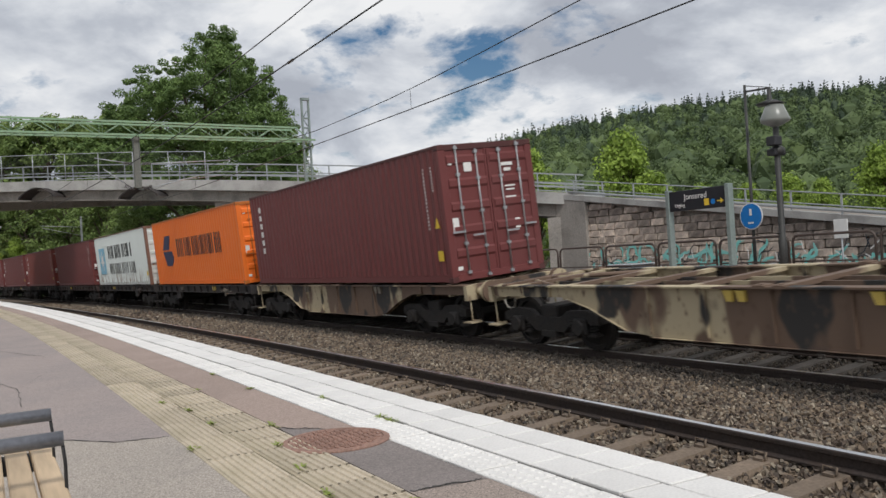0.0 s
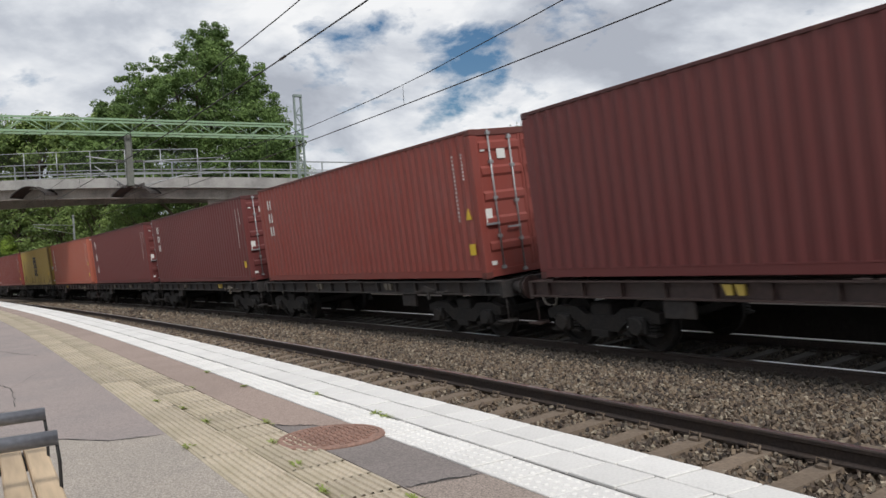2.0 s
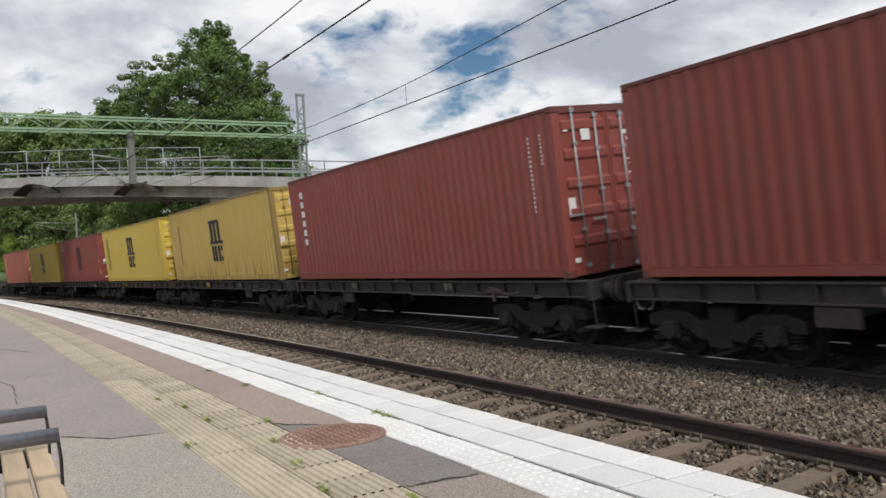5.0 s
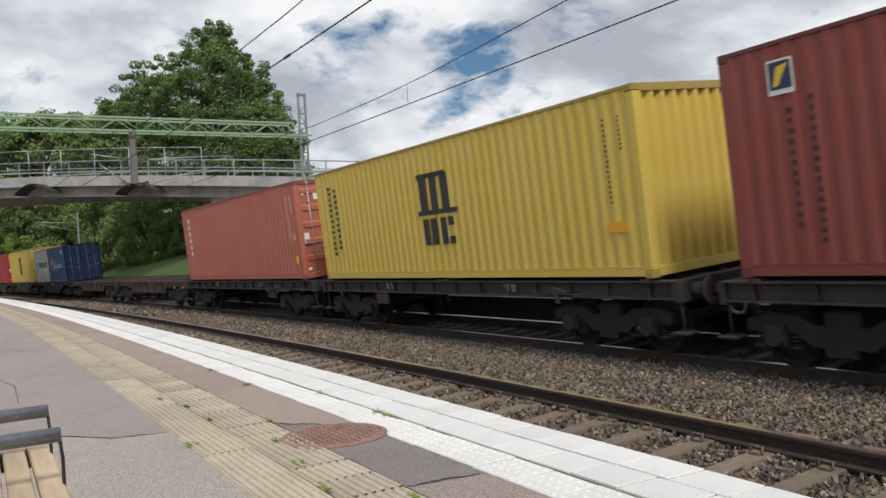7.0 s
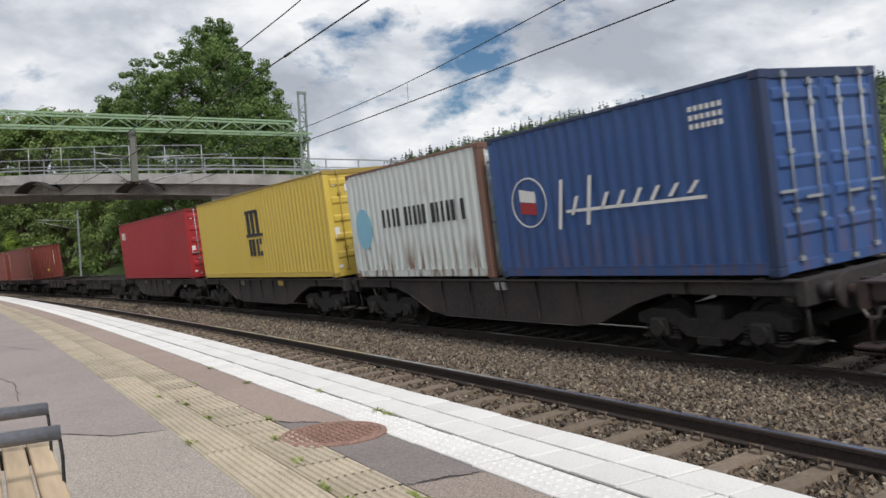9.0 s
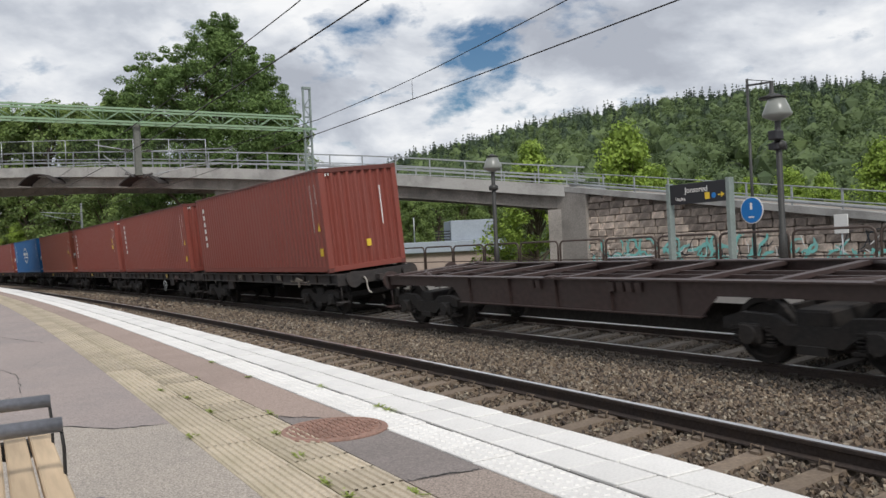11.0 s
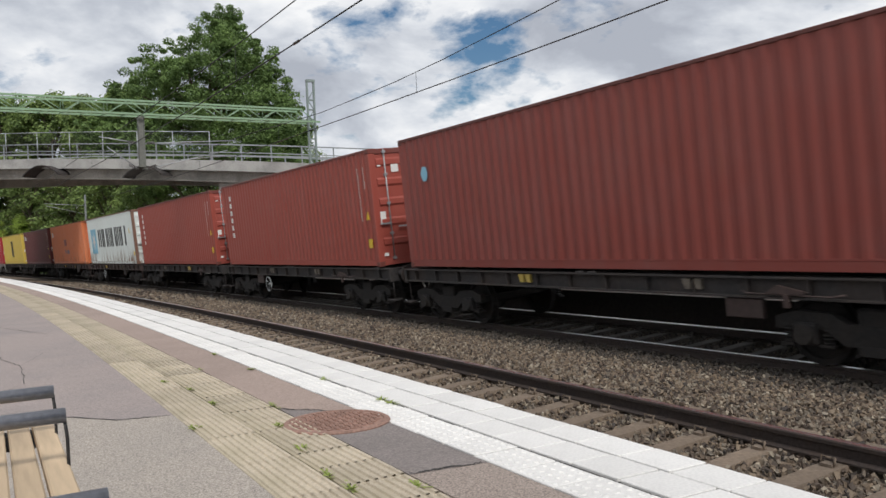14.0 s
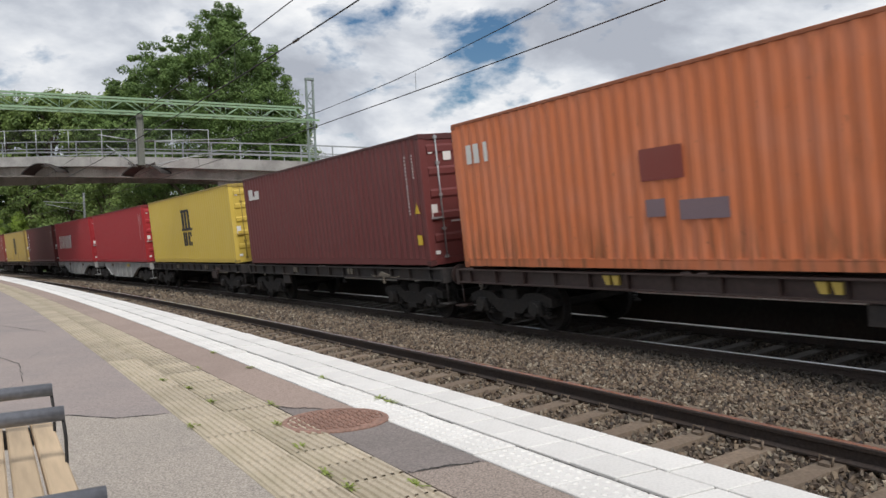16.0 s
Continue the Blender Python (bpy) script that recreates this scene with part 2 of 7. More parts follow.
M = {
    "asphalt": surface("asphalt", (0.315, 0.263, 0.243), 0.92, grain=90, spread=0.3, stain=0.7, stains=0.25, bump=0.5, depth=0.006, alt=(0.19, 0.18, 0.18)),
    "asphalt_coarse": surface("asphalt_coarse", (0.37, 0.325, 0.28), 0.95, grain=110, spread=0.5, stain=1.1, stains=0.15, bump=0.8, depth=0.008, alt=(0.21, 0.2, 0.19)),
    "asphalt_patch": surface("asphalt_patch", (0.215, 0.185, 0.172), 0.92, grain=90, spread=0.3, stain=1.5, stains=0.2, bump=0.5, depth=0.006),
    "asphalt_gritty": surface("asphalt_gritty", (0.30, 0.245, 0.21), 0.95, grain=110, spread=0.5, stain=1.1, stains=0.15, bump=0.8, depth=0.008),
    "asphalt_warm": surface("asphalt_warm", (0.335, 0.256, 0.217), 0.92, grain=90, spread=0.3, stain=0.8, stains=0.25, bump=0.5, depth=0.006),
    "kerb_white": surface("kerb_white", (0.71, 0.69, 0.66), 0.8, grain=60, spread=0.08, stain=2.5, stains=0.12, bump=0.15, depth=0.004, alt=(0.42, 0.41, 0.39), random_tint=0.06),
    "tactile": surface("tactile", (0.475, 0.405, 0.308), 0.85, grain=50, spread=0.15, stain=1.6, stains=0.4, bump=0.3, depth=0.004, alt=(0.30, 0.26, 0.17), random_tint=0.12),
    "joint": surface("joint", (0.05, 0.046, 0.042), 0.95, grain=80, spread=0.4, bump=0.3),
    "concrete": surface("concrete", (0.38, 0.37, 0.35), 0.9, grain=30, spread=0.15, stain=0.7, stains=0.35, bump=0.25, depth=0.01, alt=(0.14, 0.135, 0.13)),
    "concrete_dirty": surface("concrete_dirty", (0.30, 0.275, 0.245), 0.92, grain=18, spread=0.25, stain=0.5, stains=0.45, bump=0.3, depth=0.015, alt=(0.08, 0.075, 0.07)),
    "sleeper": surface("sleeper", (0.185, 0.14, 0.102), 0.95, grain=30, spread=0.25, stain=3, stains=0.35, bump=0.4, depth=0.008, alt=(0.13, 0.105, 0.085), random_tint=0.12),
    "ballast": surface("ballast", (0.15, 0.115, 0.085), 0.95, grain=26, spread=0.6, stain=0.9, stains=0.3, bump=1.0, depth=0.05, alt=(0.10, 0.075, 0.055)),
    "rail_side": surface("rail_side", (0.045, 0.034, 0.03), 0.75, 0.2, grain=40, spread=0.4, stain=3, stains=0.3, bump=0.2, alt=(0.07, 0.045, 0.03)),
    "rail_top": surface("rail_top", (0.80, 0.79, 0.78), 0.3, 1.0, grain=60, spread=0.1, stain=5, stains=0.1, bump=0.02, stretch=(1, 1, 1)),
    "cast_iron": surface("cast_iron", (0.33, 0.20, 0.155), 0.8, 0.3, grain=60, spread=0.3, stain=4, stains=0.3, bump=0.4, depth=0.005, alt=(0.15, 0.09, 0.07)),
    "dark_steel": surface("dark_steel", (0.035, 0.034, 0.034), 0.6, 0.4, grain=30, spread=0.3, stain=3, stains=0.2, bump=0.1),
    "galv": surface("galv", (0.42, 0.44, 0.45), 0.5, 0.7, grain=30, spread=0.12, stain=2, stains=0.3, bump=0.05, alt=(0.3, 0.3, 0.3)),
    "pale_green": surface("pale_green", (0.25, 0.38, 0.235), 0.55, 0.1, grain=20, spread=0.12, stain=2, stains=0.25, bump=0.05, alt=(0.24, 0.27, 0.22)),
    "hanger_grey": surface("hanger_grey", (0.16, 0.165, 0.145), 0.6, 0.2, grain=20, spread=0.2, stain=2, stains=0.3, bump=0.05),
    "mast_grey": surface("mast_grey", (0.25, 0.30, 0.28), 0.55, 0.3, grain=20, spread=0.12, stain=2, stains=0.25, bump=0.05),
    "bogie": surface("bogie", (0.017, 0.015, 0.014), 0.85, 0.1, grain=20, spread=0.4, stain=2.5, stains=0.35, bump=0.3, alt=(0.04, 0.03, 0.024)),
    "wagon_dark": surface("wagon_dark", (0.036, 0.032, 0.031), 0.75, 0.1, grain=12, spread=0.3, stain=0.9, stains=0.4, bump=0.2, alt=(0.075, 0.052, 0.04)),
    "wagon_brown": surface("wagon_brown", (0.062, 0.040, 0.036), 0.5, 0.1, grain=12, spread=0.25, stain=0.8, stains=0.45, bump=0.2, alt=(0.06, 0.048, 0.044)),
    "wagon_grey": surface("wagon_grey", (0.34, 0.34, 0.33), 0.7, 0.1, grain=14, spread=0.15, stain=1.2, stains=0.35, bump=0.2, alt=(0.12, 0.11, 0.10)),
    "wagon_tan": surface("wagon_tan", (0.17, 0.145, 0.115), 0.7, 0.1, grain=14, spread=0.2, stain=1.2, stains=0.4, bump=0.2, alt=(0.07, 0.06, 0.05)),
    "hose": plain("hose", (0.36, 0.33, 0.29), 0.5),
    "yellow_tag": plain("yellow_tag", (0.55, 0.40, 0.09)),
    "white_paint": plain("white_paint", (0.74, 0.73, 0.70)),
    "black_paint": plain("black_paint", (0.022, 0.022, 0.025)),
    "navy_paint": plain("navy_paint", (0.03, 0.035, 0.09)),
    "sky_paint": plain("sky_paint", (0.25, 0.52, 0.66)),
    "yellow_paint": plain("yellow_paint", (0.72, 0.50, 0.04)),
    "sign_black": plain("sign_black", (0.016, 0.018, 0.022), 0.4),
    "sign_blue": plain("sign_blue", (0.01, 0.18, 0.52), 0.35),
    "wood": surface("wood", (0.50, 0.375, 0.245), 0.75, grain=26, spread=0.22, stain=3, stains=0.35, bump=0.25, depth=0.004, alt=(0.25, 0.18, 0.12), stretch=(0.08, 1, 1), random_tint=0.1),
    "arm_steel": surface("arm_steel", (0.20, 0.205, 0.225), 0.38, 0.6, grain=60, spread=0.15, stain=4, stains=0.15, bump=0.05),
    "grass": surface("grass", (0.075, 0.13, 0.03), 0.9, grain=8, spread=0.5, stain=0.4, stains=0.4, bump=1.0, depth=0.15, alt=(0.10, 0.115, 0.04)),
    # far platform face: near-black colour stands in for the train's shade
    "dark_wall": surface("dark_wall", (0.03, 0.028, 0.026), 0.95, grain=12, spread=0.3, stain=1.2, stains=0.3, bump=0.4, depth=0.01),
    "ground": surface("ground", (0.10, 0.105, 0.06), 0.95, grain=3, spread=0.4, stain=0.05, stains=0.4, bump=0.5, depth=0.1, alt=(0.06, 0.085, 0.03)),
    # hill: dark base colour paints the shade in gaps between crowns
    "hill": surface("hill", (0.035, 0.052, 0.02), 0.95, grain=0.3, spread=0.4, stain=0.05, stains=0.4, bump=0.5, depth=0.5),
    "road": surface("road", (0.10, 0.10, 0.10), 0.9, grain=60, spread=0.25, stain=0.5, stains=0.2, bump=0.3, depth=0.005),
    "stone": surface("stone", (0.63, 0.52, 0.43), 0.92, grain=9, spread=0.3, stain=1.3, stains=0.45, bump=0.6, depth=0.03, alt=(0.20, 0.165, 0.14), random_tint=0.25),
    "stone_sooty": surface("stone_sooty", (0.38, 0.315, 0.265), 0.95, grain=9, spread=0.35, stain=1.3, stains=0.5, bump=0.6, depth=0.03, alt=(0.11, 0.09, 0.08), random_tint=0.3),
    "mortar": surface("mortar", (0.25, 0.22, 0.19), 0.95, grain=20, spread=0.3, bump=0.4),
    "graffiti": surface("graffiti", (0.20, 0.58, 0.53), 0.7, grain=20, spread=0.15, stain=3, stains=0.4, bump=0.1, alt=(0.35, 0.45, 0.42)),
    "graffiti_dark": plain("graffiti_dark", (0.03, 0.04, 0.05)),
    "mural": surface("mural", (0.33, 0.34, 0.34), 0.8, grain=1.6, spread=0.55, stain=1.1, stains=0.5, bump=0.05, alt=(0.12, 0.33, 0.36)),
    "bark": surface("bark", (0.11, 0.085, 0.06), 0.95, grain=14, spread=0.4, stain=2, stains=0.3, bump=0.8, depth=0.05),
    "leaf": leafy("leaf", (0.22, 0.325, 0.10), (0.085, 0.14, 0.048)),
    "leaf_mid": leafy("leaf_mid", (0.27, 0.36, 0.11), (0.11, 0.165, 0.052)),
    "leaf_light": leafy("leaf_light", (0.40, 0.53, 0.10), (0.16, 0.24, 0.045)),
    "leaf_far": leafy("leaf_far", (0.165, 0.225, 0.085), (0.060, 0.092, 0.042), 0.09, 0.2),
    "needle_far": leafy("needle_far", (0.085, 0.125, 0.072), (0.042, 0.066, 0.042), 0.09, 0.1),
    "weed": leafy("weed", (0.38, 0.46, 0.12), (0.22, 0.27, 0.07), 8.0),
    "building_blue": surface("building_blue", (0.33, 0.37, 0.42), 0.6, grain=6, spread=0.08, stain=0.6, stains=0.15, bump=0.05),
    "building_pink": surface("building_pink", (0.42, 0.33, 0.28), 0.8, grain=10, spread=0.12, stain=0.8, stains=0.2, bump=0.1),
    "car_silver": plain("car_silver", (0.5, 0.52, 0.54), 0.25, 0.6),
    "car_glass": plain("car_glass", (0.02, 0.025, 0.03), 0.08),
    "rubber": plain("rubber", (0.02, 0.02, 0.02), 0.9),
    "lamp_glass": plain("lamp_glass", (0.22, 0.23, 0.21), 0.3),
    "porcelain": plain("porcelain", (0.05, 0.038, 0.033), 0.3),
}
# far-track sleepers: oil and the train's shade both put into the colour
M["sleeper_oily_shade"] = surface("sleeper_oily_shade", (0.075, 0.066, 0.058), 0.9, grain=30, spread=0.3, stain=3, stains=0.3, bump=0.4, depth=0.008)


def camo_paint():
    """Patchy wagon paint: tan and near-black areas on brown."""
    m, N, L, b = nodes_of("wagon_camo")
    tc = N.new("ShaderNodeTexCoord")

    def blot(scale, shift, lo, hi):
        mp = N.new("ShaderNodeMapping"); mp.inputs["Location"].default_value = shift; mp.inputs["Scale"].default_value = (1, 1, 0.55)
        n = N.new("ShaderNodeTexNoise"); n.inputs["Scale"].default_value, n.inputs["Detail"].default_value = scale, 2.5
        r = N.new("ShaderNodeMapRange"); r.inputs[1].default_value, r.inputs[2].default_value = lo, hi
        L.new(tc.outputs["Object"], mp.inputs[0]); L.new(mp.outputs[0], n.inputs["Vector"]); L.new(n.outputs[0], r.inputs[0])
        return r.outputs[0]

    def over(fac, under, colour):
        x = N.new("ShaderNodeMixRGB"); L.new(fac, x.inputs[0]); x.inputs[2].default_value = (*colour, 1)
        if isinstance(under, tuple):
            x.inputs[1].default_value = (*under, 1)
        else:
            L.new(under, x.inputs[1])
        return x.outputs[0]
    c = over(blot(0.8, (1, 2, 3), 0.53, 0.56), (0.15, 0.098, 0.068), (0.44, 0.365, 0.24))
    c = over(blot(1.1, (7, 2, 9), 0.57, 0.60), c, (0.035, 0.032, 0.03))
    c = over(blot(9.0, (4, 1, 0), 0.58, 0.75), c, (0.12, 0.075, 0.05))
    L.new(c, b.inputs["Base Color"]); b.inputs["Roughness"].default_value = 0.7
    return m


M["wagon_camo"] = camo_paint()
BOX = {
    "maroon": container_paint("box_maroon", (0.15, 0.040, 0.038), 0.2, 0.15),
    "oxide": container_paint("box_oxide", (0.25, 0.058, 0.045), 0.25, 0.25),
    "brick": container_paint("box_brick", (0.235, 0.058, 0.042), 0.25, 0.25),
    "red_oxide": container_paint("box_red_oxide", (0.325, 0.070, 0.050), 0.2, 0.2),
    "faded_red": container_paint("box_faded_red", (0.42, 0.118, 0.072), 0.3, 0.25),
    "redbrown": container_paint("box_redbrown", (0.42, 0.122, 0.078), 0.3, 0.25),
    "rust_orange": container_paint("box_rust_orange", (0.66, 0.20, 0.08), 0.45, 0.25, 0.6),
    "orange": container_paint("box_orange", (0.84, 0.175, 0.018), 0.1, 0.08),
    "yellow": container_paint("box_yellow", (0.55, 0.385, 0.095), 0.3, 0.2, 0.75),
    "yellow_deep": container_paint("box_yellow_deep", (0.62, 0.45, 0.08), 0.15, 0.12),
    "white": container_paint("box_white", (0.64, 0.685, 0.655), 0.4, 0.1, 1.0),
    "red": container_paint("box_red", (0.36, 0.028, 0.035), 0.15, 0.12),
    "blue": container_paint("box_blue", (0.036, 0.088, 0.245), 0.4, 0.25, 0.4),
    "sea_blue": container_paint("box_sea_blue", (0.012, 0.13, 0.36), 0.12, 0.15),
}


WORN = {k: container_paint("worn_" + k, c, 0.75, 0.15) for k, c in {
    "maroon": (0.085, 0.030, 0.028), "oxide": (0.13, 0.042, 0.034), "brick": (0.13, 0.042, 0.034), "red_oxide": (0.16, 0.046, 0.036), "faded_red": (0.22, 0.075, 0.048), "redbrown": (0.20, 0.070, 0.05),
    "rust_orange": (0.36, 0.12, 0.055), "orange": (0.44, 0.13, 0.025), "yellow": (0.27, 0.185, 0.06), "yellow_deep": (0.33, 0.235, 0.055), "white": (0.19, 0.105, 0.075), "red": (0.20, 0.024, 0.026), "blue": (0.028, 0.045, 0.10), "sea_blue": (0.012, 0.075, 0.19)}.items()}


# ---- building helpers
def box(bm, x0, x1, y0, y1, z0, z1, m=None):
    v = [bm.verts.new(p) for p in itertools.product((x0, x1), (y0, y1), (z0, z1))]
    fs = [bm.faces.new([v[i] for i in q]) for q in ((0, 1, 3, 2), (4, 6, 7, 5), (0, 4, 5, 1), (2, 3, 7, 6), (0, 2, 6, 4), (1, 5, 7, 3))]
    if m is not None:
        for w in v:
            w.co = m @ w.co
    return fs


def bevelled(bm, x0, x1, y0, y1, z0, z1, r=0.01, seg=1):
    t = bmesh.new()
    box(t, x0, x1, y0, y1, z0, z1)
    bmesh.ops.bevel(t, geom=t.edges[:], offset=r, segments=seg, affect="EDGES", profile=0.5)
    join(bm, t)


def join(bm, other, m=None):
    me = D.meshes.new("tmp")
    if m is not None:
        other.transform(m)
    other.to_mesh(me)
    other.free()
    bm.from_mesh(me)
    D.meshes.remove(me)


def rod(bm, a, b, r, n=8, r2=None, caps=True):
    a, b = Vector(a), Vector(b)
    d = b - a
    t = d.to_track_quat("Z", "Y").to_matrix()
    r2 = r if r2 is None else r2
    ring = [[bm.verts.new(p + t @ Vector((math.cos(k * math.tau / n) * q, math.sin(k * math.tau / n) * q, 0))) for k in range(n)] for p, q in ((a, r), (b, r2))]
    for k in range(n):
        f = bm.faces.new((ring[0][k], ring[0][(k + 1) % n], ring[1][(k + 1) % n], ring[1][k]))
        f.smooth = n > 5
    if caps:
        bm.faces.new(ring[0][::-1]); bm.faces.new(ring[1])


def tube(bm, pts, r, n=8):
    """A bent tube through points."""
    pts = [Vector(p) for p in pts]
    rings = []
    for i, p in enumerate(pts):
        d = (pts[min(i + 1, len(pts) - 1)] - pts[max(i - 1, 0)]).normalized()
        t = d.to_track_quat("Z", "Y").to_matrix()
        rings.append([bm.verts.new(p + t @ Vector((math.cos(k * math.tau / n) * r, math.sin(k * math.tau / n) * r, 0))) for k in range(n)])
    for a, b in zip(rings, rings[1:]):
        off = min(range(n), key=lambda o: (a[0].co - b[o].co).length)
        for k in range(n):
            f = bm.faces.new((a[k], a[(k + 1) % n], b[(k + 1 + off) % n], b[(k + off) % n]))
            f.smooth = True
    bm.faces.new(rings[0][::-1]); bm.faces.new(rings[-1])


def prism(bm, outline, y0, y1):
    """An outline in x and z, pushed out in y."""
    a = [bm.verts.new((x, y0, z)) for x, z in outline]
    b = [bm.verts.new((x, y1, z)) for x, z in outline]
    n = len(a)
    bm.faces.new(a); bm.faces.new(b[::-1])
    for k in range(n):
        bm.faces.new((a[k], b[k], b[(k + 1) % n], a[(k + 1) % n]))


def mesh_of(name, bm, material):
    bmesh.ops.recalc_face_normals(bm, faces=bm.faces[:])
    me = D.meshes.new(name)
    bm.to_mesh(me)
    bm.free()
    me.materials.append(material)
    return me


def part(name, bm, material, parent, label="", m=None):
    me = bm if isinstance(bm, bpy.types.Mesh) else mesh_of(name, bm, material)
    ob = new(name, me)
    if isinstance(bm, bpy.types.Mesh) and material is not None and me.materials[0] != material:
        ob.material_slots[0].link = "OBJECT"
        ob.material_slots[0].material = material
    ob.parent = parent
    if m is not None:
        ob.matrix_basis = m
    if label:
        ob["label"] = label
    return ob


def thing(name, label, category, group="", m=None, kind=""):
    ob = new(name)
    ob.empty_display_size = 0.2
    if m is not None:
        ob.matrix_basis = m
    return tagged(ob, label, category, group, kind)


def solid(name, bm, material, label, category="", m=None, kind="", group=""):
    ob = new(name, mesh_of(name, bm, material))
    if m is not None:
        ob.matrix_basis = m
    return tagged(ob, label, category, group, kind)


def raw_mesh(name, verts, faces, material):
    me = D.meshes.new(name)
    me.from_pydata(verts, [], faces)
    me.materials.append(material)
    return me


def sweep(bm, section, s0, s1, step, base_o, z=0.0, closed=True, lean=0.0):
    """A section in (o, z) carried along the line."""
    n = max(2, int(math.ceil((s1 - s0) / step)) + 1)
    rows = []
    for i in range(n):
        s = s0 + (s1 - s0) * i / (n - 1)
        rows.append([bm.verts.new(at(s, base_o + o * math.cos(lean) - h * math.sin(lean), z + h * math.cos(lean) + o * math.sin(lean))) for o, h in section])
    k = len(section)
    for a, b in zip(rows, rows[1:]):
        for j in range(k if closed else k - 1):
            bm.faces.new((a[j], a[(j + 1) % k], b[(j + 1) % k], b[j]))
    if closed:
        bm.faces.new(rows[0][::-1]); bm.faces.new(rows[-1])


# ---- ground and platforms
def build_ground():
    bm = bmesh.new()
    xs = [-4000, -1500, -600, -300, -150, -75, 0, 75, 150, 300, 600, 1500, 4000]
    grid = [[bm.verts.new((x, y, -0.62)) for y in xs] for x in xs]
    for i in range(len(xs) - 1):
        for j in range(len(xs) - 1):
            bm.faces.new((grid[i][j], grid[i + 1][j], grid[i + 1][j + 1], grid[i][j + 1]))
    solid("ground", bm, M["ground"], "flat earth and grass round the station", kind="structure")
    bm = bmesh.new()
    sweep(bm, [(7.75, -0.55), (17.6, -0.55), (17.6, -0.5), (7.75, -0.5)], -60, 75, 3, 0)
    solid("road", bm, M["road"], "grey asphalt station road beside the far platform", kind="structure")


def build_platform():
    base = thing("platform", "asphalt station platform with white edge slabs", "", kind="structure")
    z = PLAT_Z
    bm = bmesh.new()
    sweep(bm, [(-26, -0.6), (-7.5, -0.6), (-7.5, z - 0.13), (-26, z - 0.13)], -70, 150, 2, 0)
    part("platform_body", bm, M["concrete_dirty"], base)
    def field(name, ends, mat, lab):
        """Asphalt between lines along the platform: (o, s of its start, s of its end)."""
        bm = bmesh.new()
        cols = []
        for o, a, b in ends:
            n = max(2, int((b - a) / 1.0))
            cols.append([(a + (b - a) * k / n, o) for k in range(n + 1)])
        n = min(len(c) for c in cols)
        cols = [[c[round(k * (len(c) - 1) / (n - 1))] for k in range(n)] for c in cols]
        top = [[bm.verts.new(at(a, o, z)) for a, o in c] for c in cols]
        low = [[bm.verts.new(at(a, o, z - 0.13)) for a, o in c] for c in cols]
        for k in range(len(cols) - 1):
            for q in range(n - 1):
                bm.faces.new((top[k][q], top[k + 1][q], top[k + 1][q + 1], top[k][q + 1]))
        for c in (0, -1):
            for q in range(n - 1):
                bm.faces.new((top[c][q], top[c][q + 1], low[c][q + 1], low[c][q]))
        for e in (0, -1):
            for k in range(len(cols) - 1):
                bm.faces.new((top[k][e], top[k + 1][e], low[k + 1][e], low[k][e]))
        part(name, bm, M[mat], base, lab)

    line = ((-26, -3.3), (-10.2, -3.3), (-9.95, -3.45), (-9.55, -3.69), (-9.3, -4.02), (-8.965, -4.1))
    field("asphalt_field", [(o, -70, q - 0.004) for o, q in line], "asphalt_coarse", "coarse pale grey asphalt")
    field("asphalt_field", [(o, q + 0.004, 150) for o, q in line], "asphalt", "smooth worn grey asphalt")
    rim = ((-8.348, -4.36), (-8.25, -4.52), (-8.15, -4.62), (-8.05, -4.78), (-7.957, -5.08))
    field("asphalt_strip", [(o, q + 0.004, 150) for o, q in rim], "asphalt_warm", "brownish asphalt strip")
    field("asphalt_strip", [(o, -6.31 - 0.12 * (o + 8.348), q - 0.004) for o, q in rim], "asphalt_patch", "dark grey asphalt patch round the manhole")
    field("asphalt_strip", [(o, -70, -6.318 - 0.12 * (o + 8.348)) for o, q in rim], "asphalt_gritty", "coarse brown-grey asphalt strip")
    rng = random.Random(2)
    for line in (((-3.3, -10.2), (-3.45, -9.95), (-3.69, -9.55), (-4.02, -9.3), (-4.1, -8.97)), ((-4.36, -8.348), (-4.52, -8.25), (-4.62, -8.15), (-4.78, -8.05), (-5.08, -7.957)), ((1.2, -9.9), (0.2, -9.83), (-0.48, -9.7), (-1.79, -9.72), (-2.3, -9.95)),
                 ((-6.31, -8.345), (-6.325, -8.2), (-6.335, -8.08), (-6.358, -7.96)), ((3.0, -9.2), (4.5, -9.6), (7.0, -10.2)), ((-0.48, -9.7), (0.8, -9.35), (1.5, -8.97))):
        bm = bmesh.new()
        pts = []
        for (a, oa), (b, ob) in zip(line, line[1:]):
            for k in range(8):
                f = k / 8
                pts.append((a + (b - a) * f + rng.uniform(-0.02, 0.02), oa + (ob - oa) * f + rng.uniform(-0.012, 0.012), rng.uniform(0.002, 0.008)))
        rows = [[bm.verts.new(at(a - w * 1.3, o - w * 0.6, z + 0.0035)), bm.verts.new(at(a + w * 1.3, o + w * 0.6, z + 0.0035))] for a, o, w in pts]
        for p, q in zip(rows, rows[1:]):
            bm.faces.new((p[0], p[1], q[1], q[0]))
        part("crack", bm, M["joint"], base, "dark crack in the asphalt")
    bm = bmesh.new()
    sweep(bm, [(-8.962, z - 0.13), (-8.355, z - 0.13), (-8.355, z - 0.012), (-8.962, z - 0.012)], -70, 150, 1, 0)
    part("tile_bed", bm, M["joint"], base)
    bm = bmesh.new()
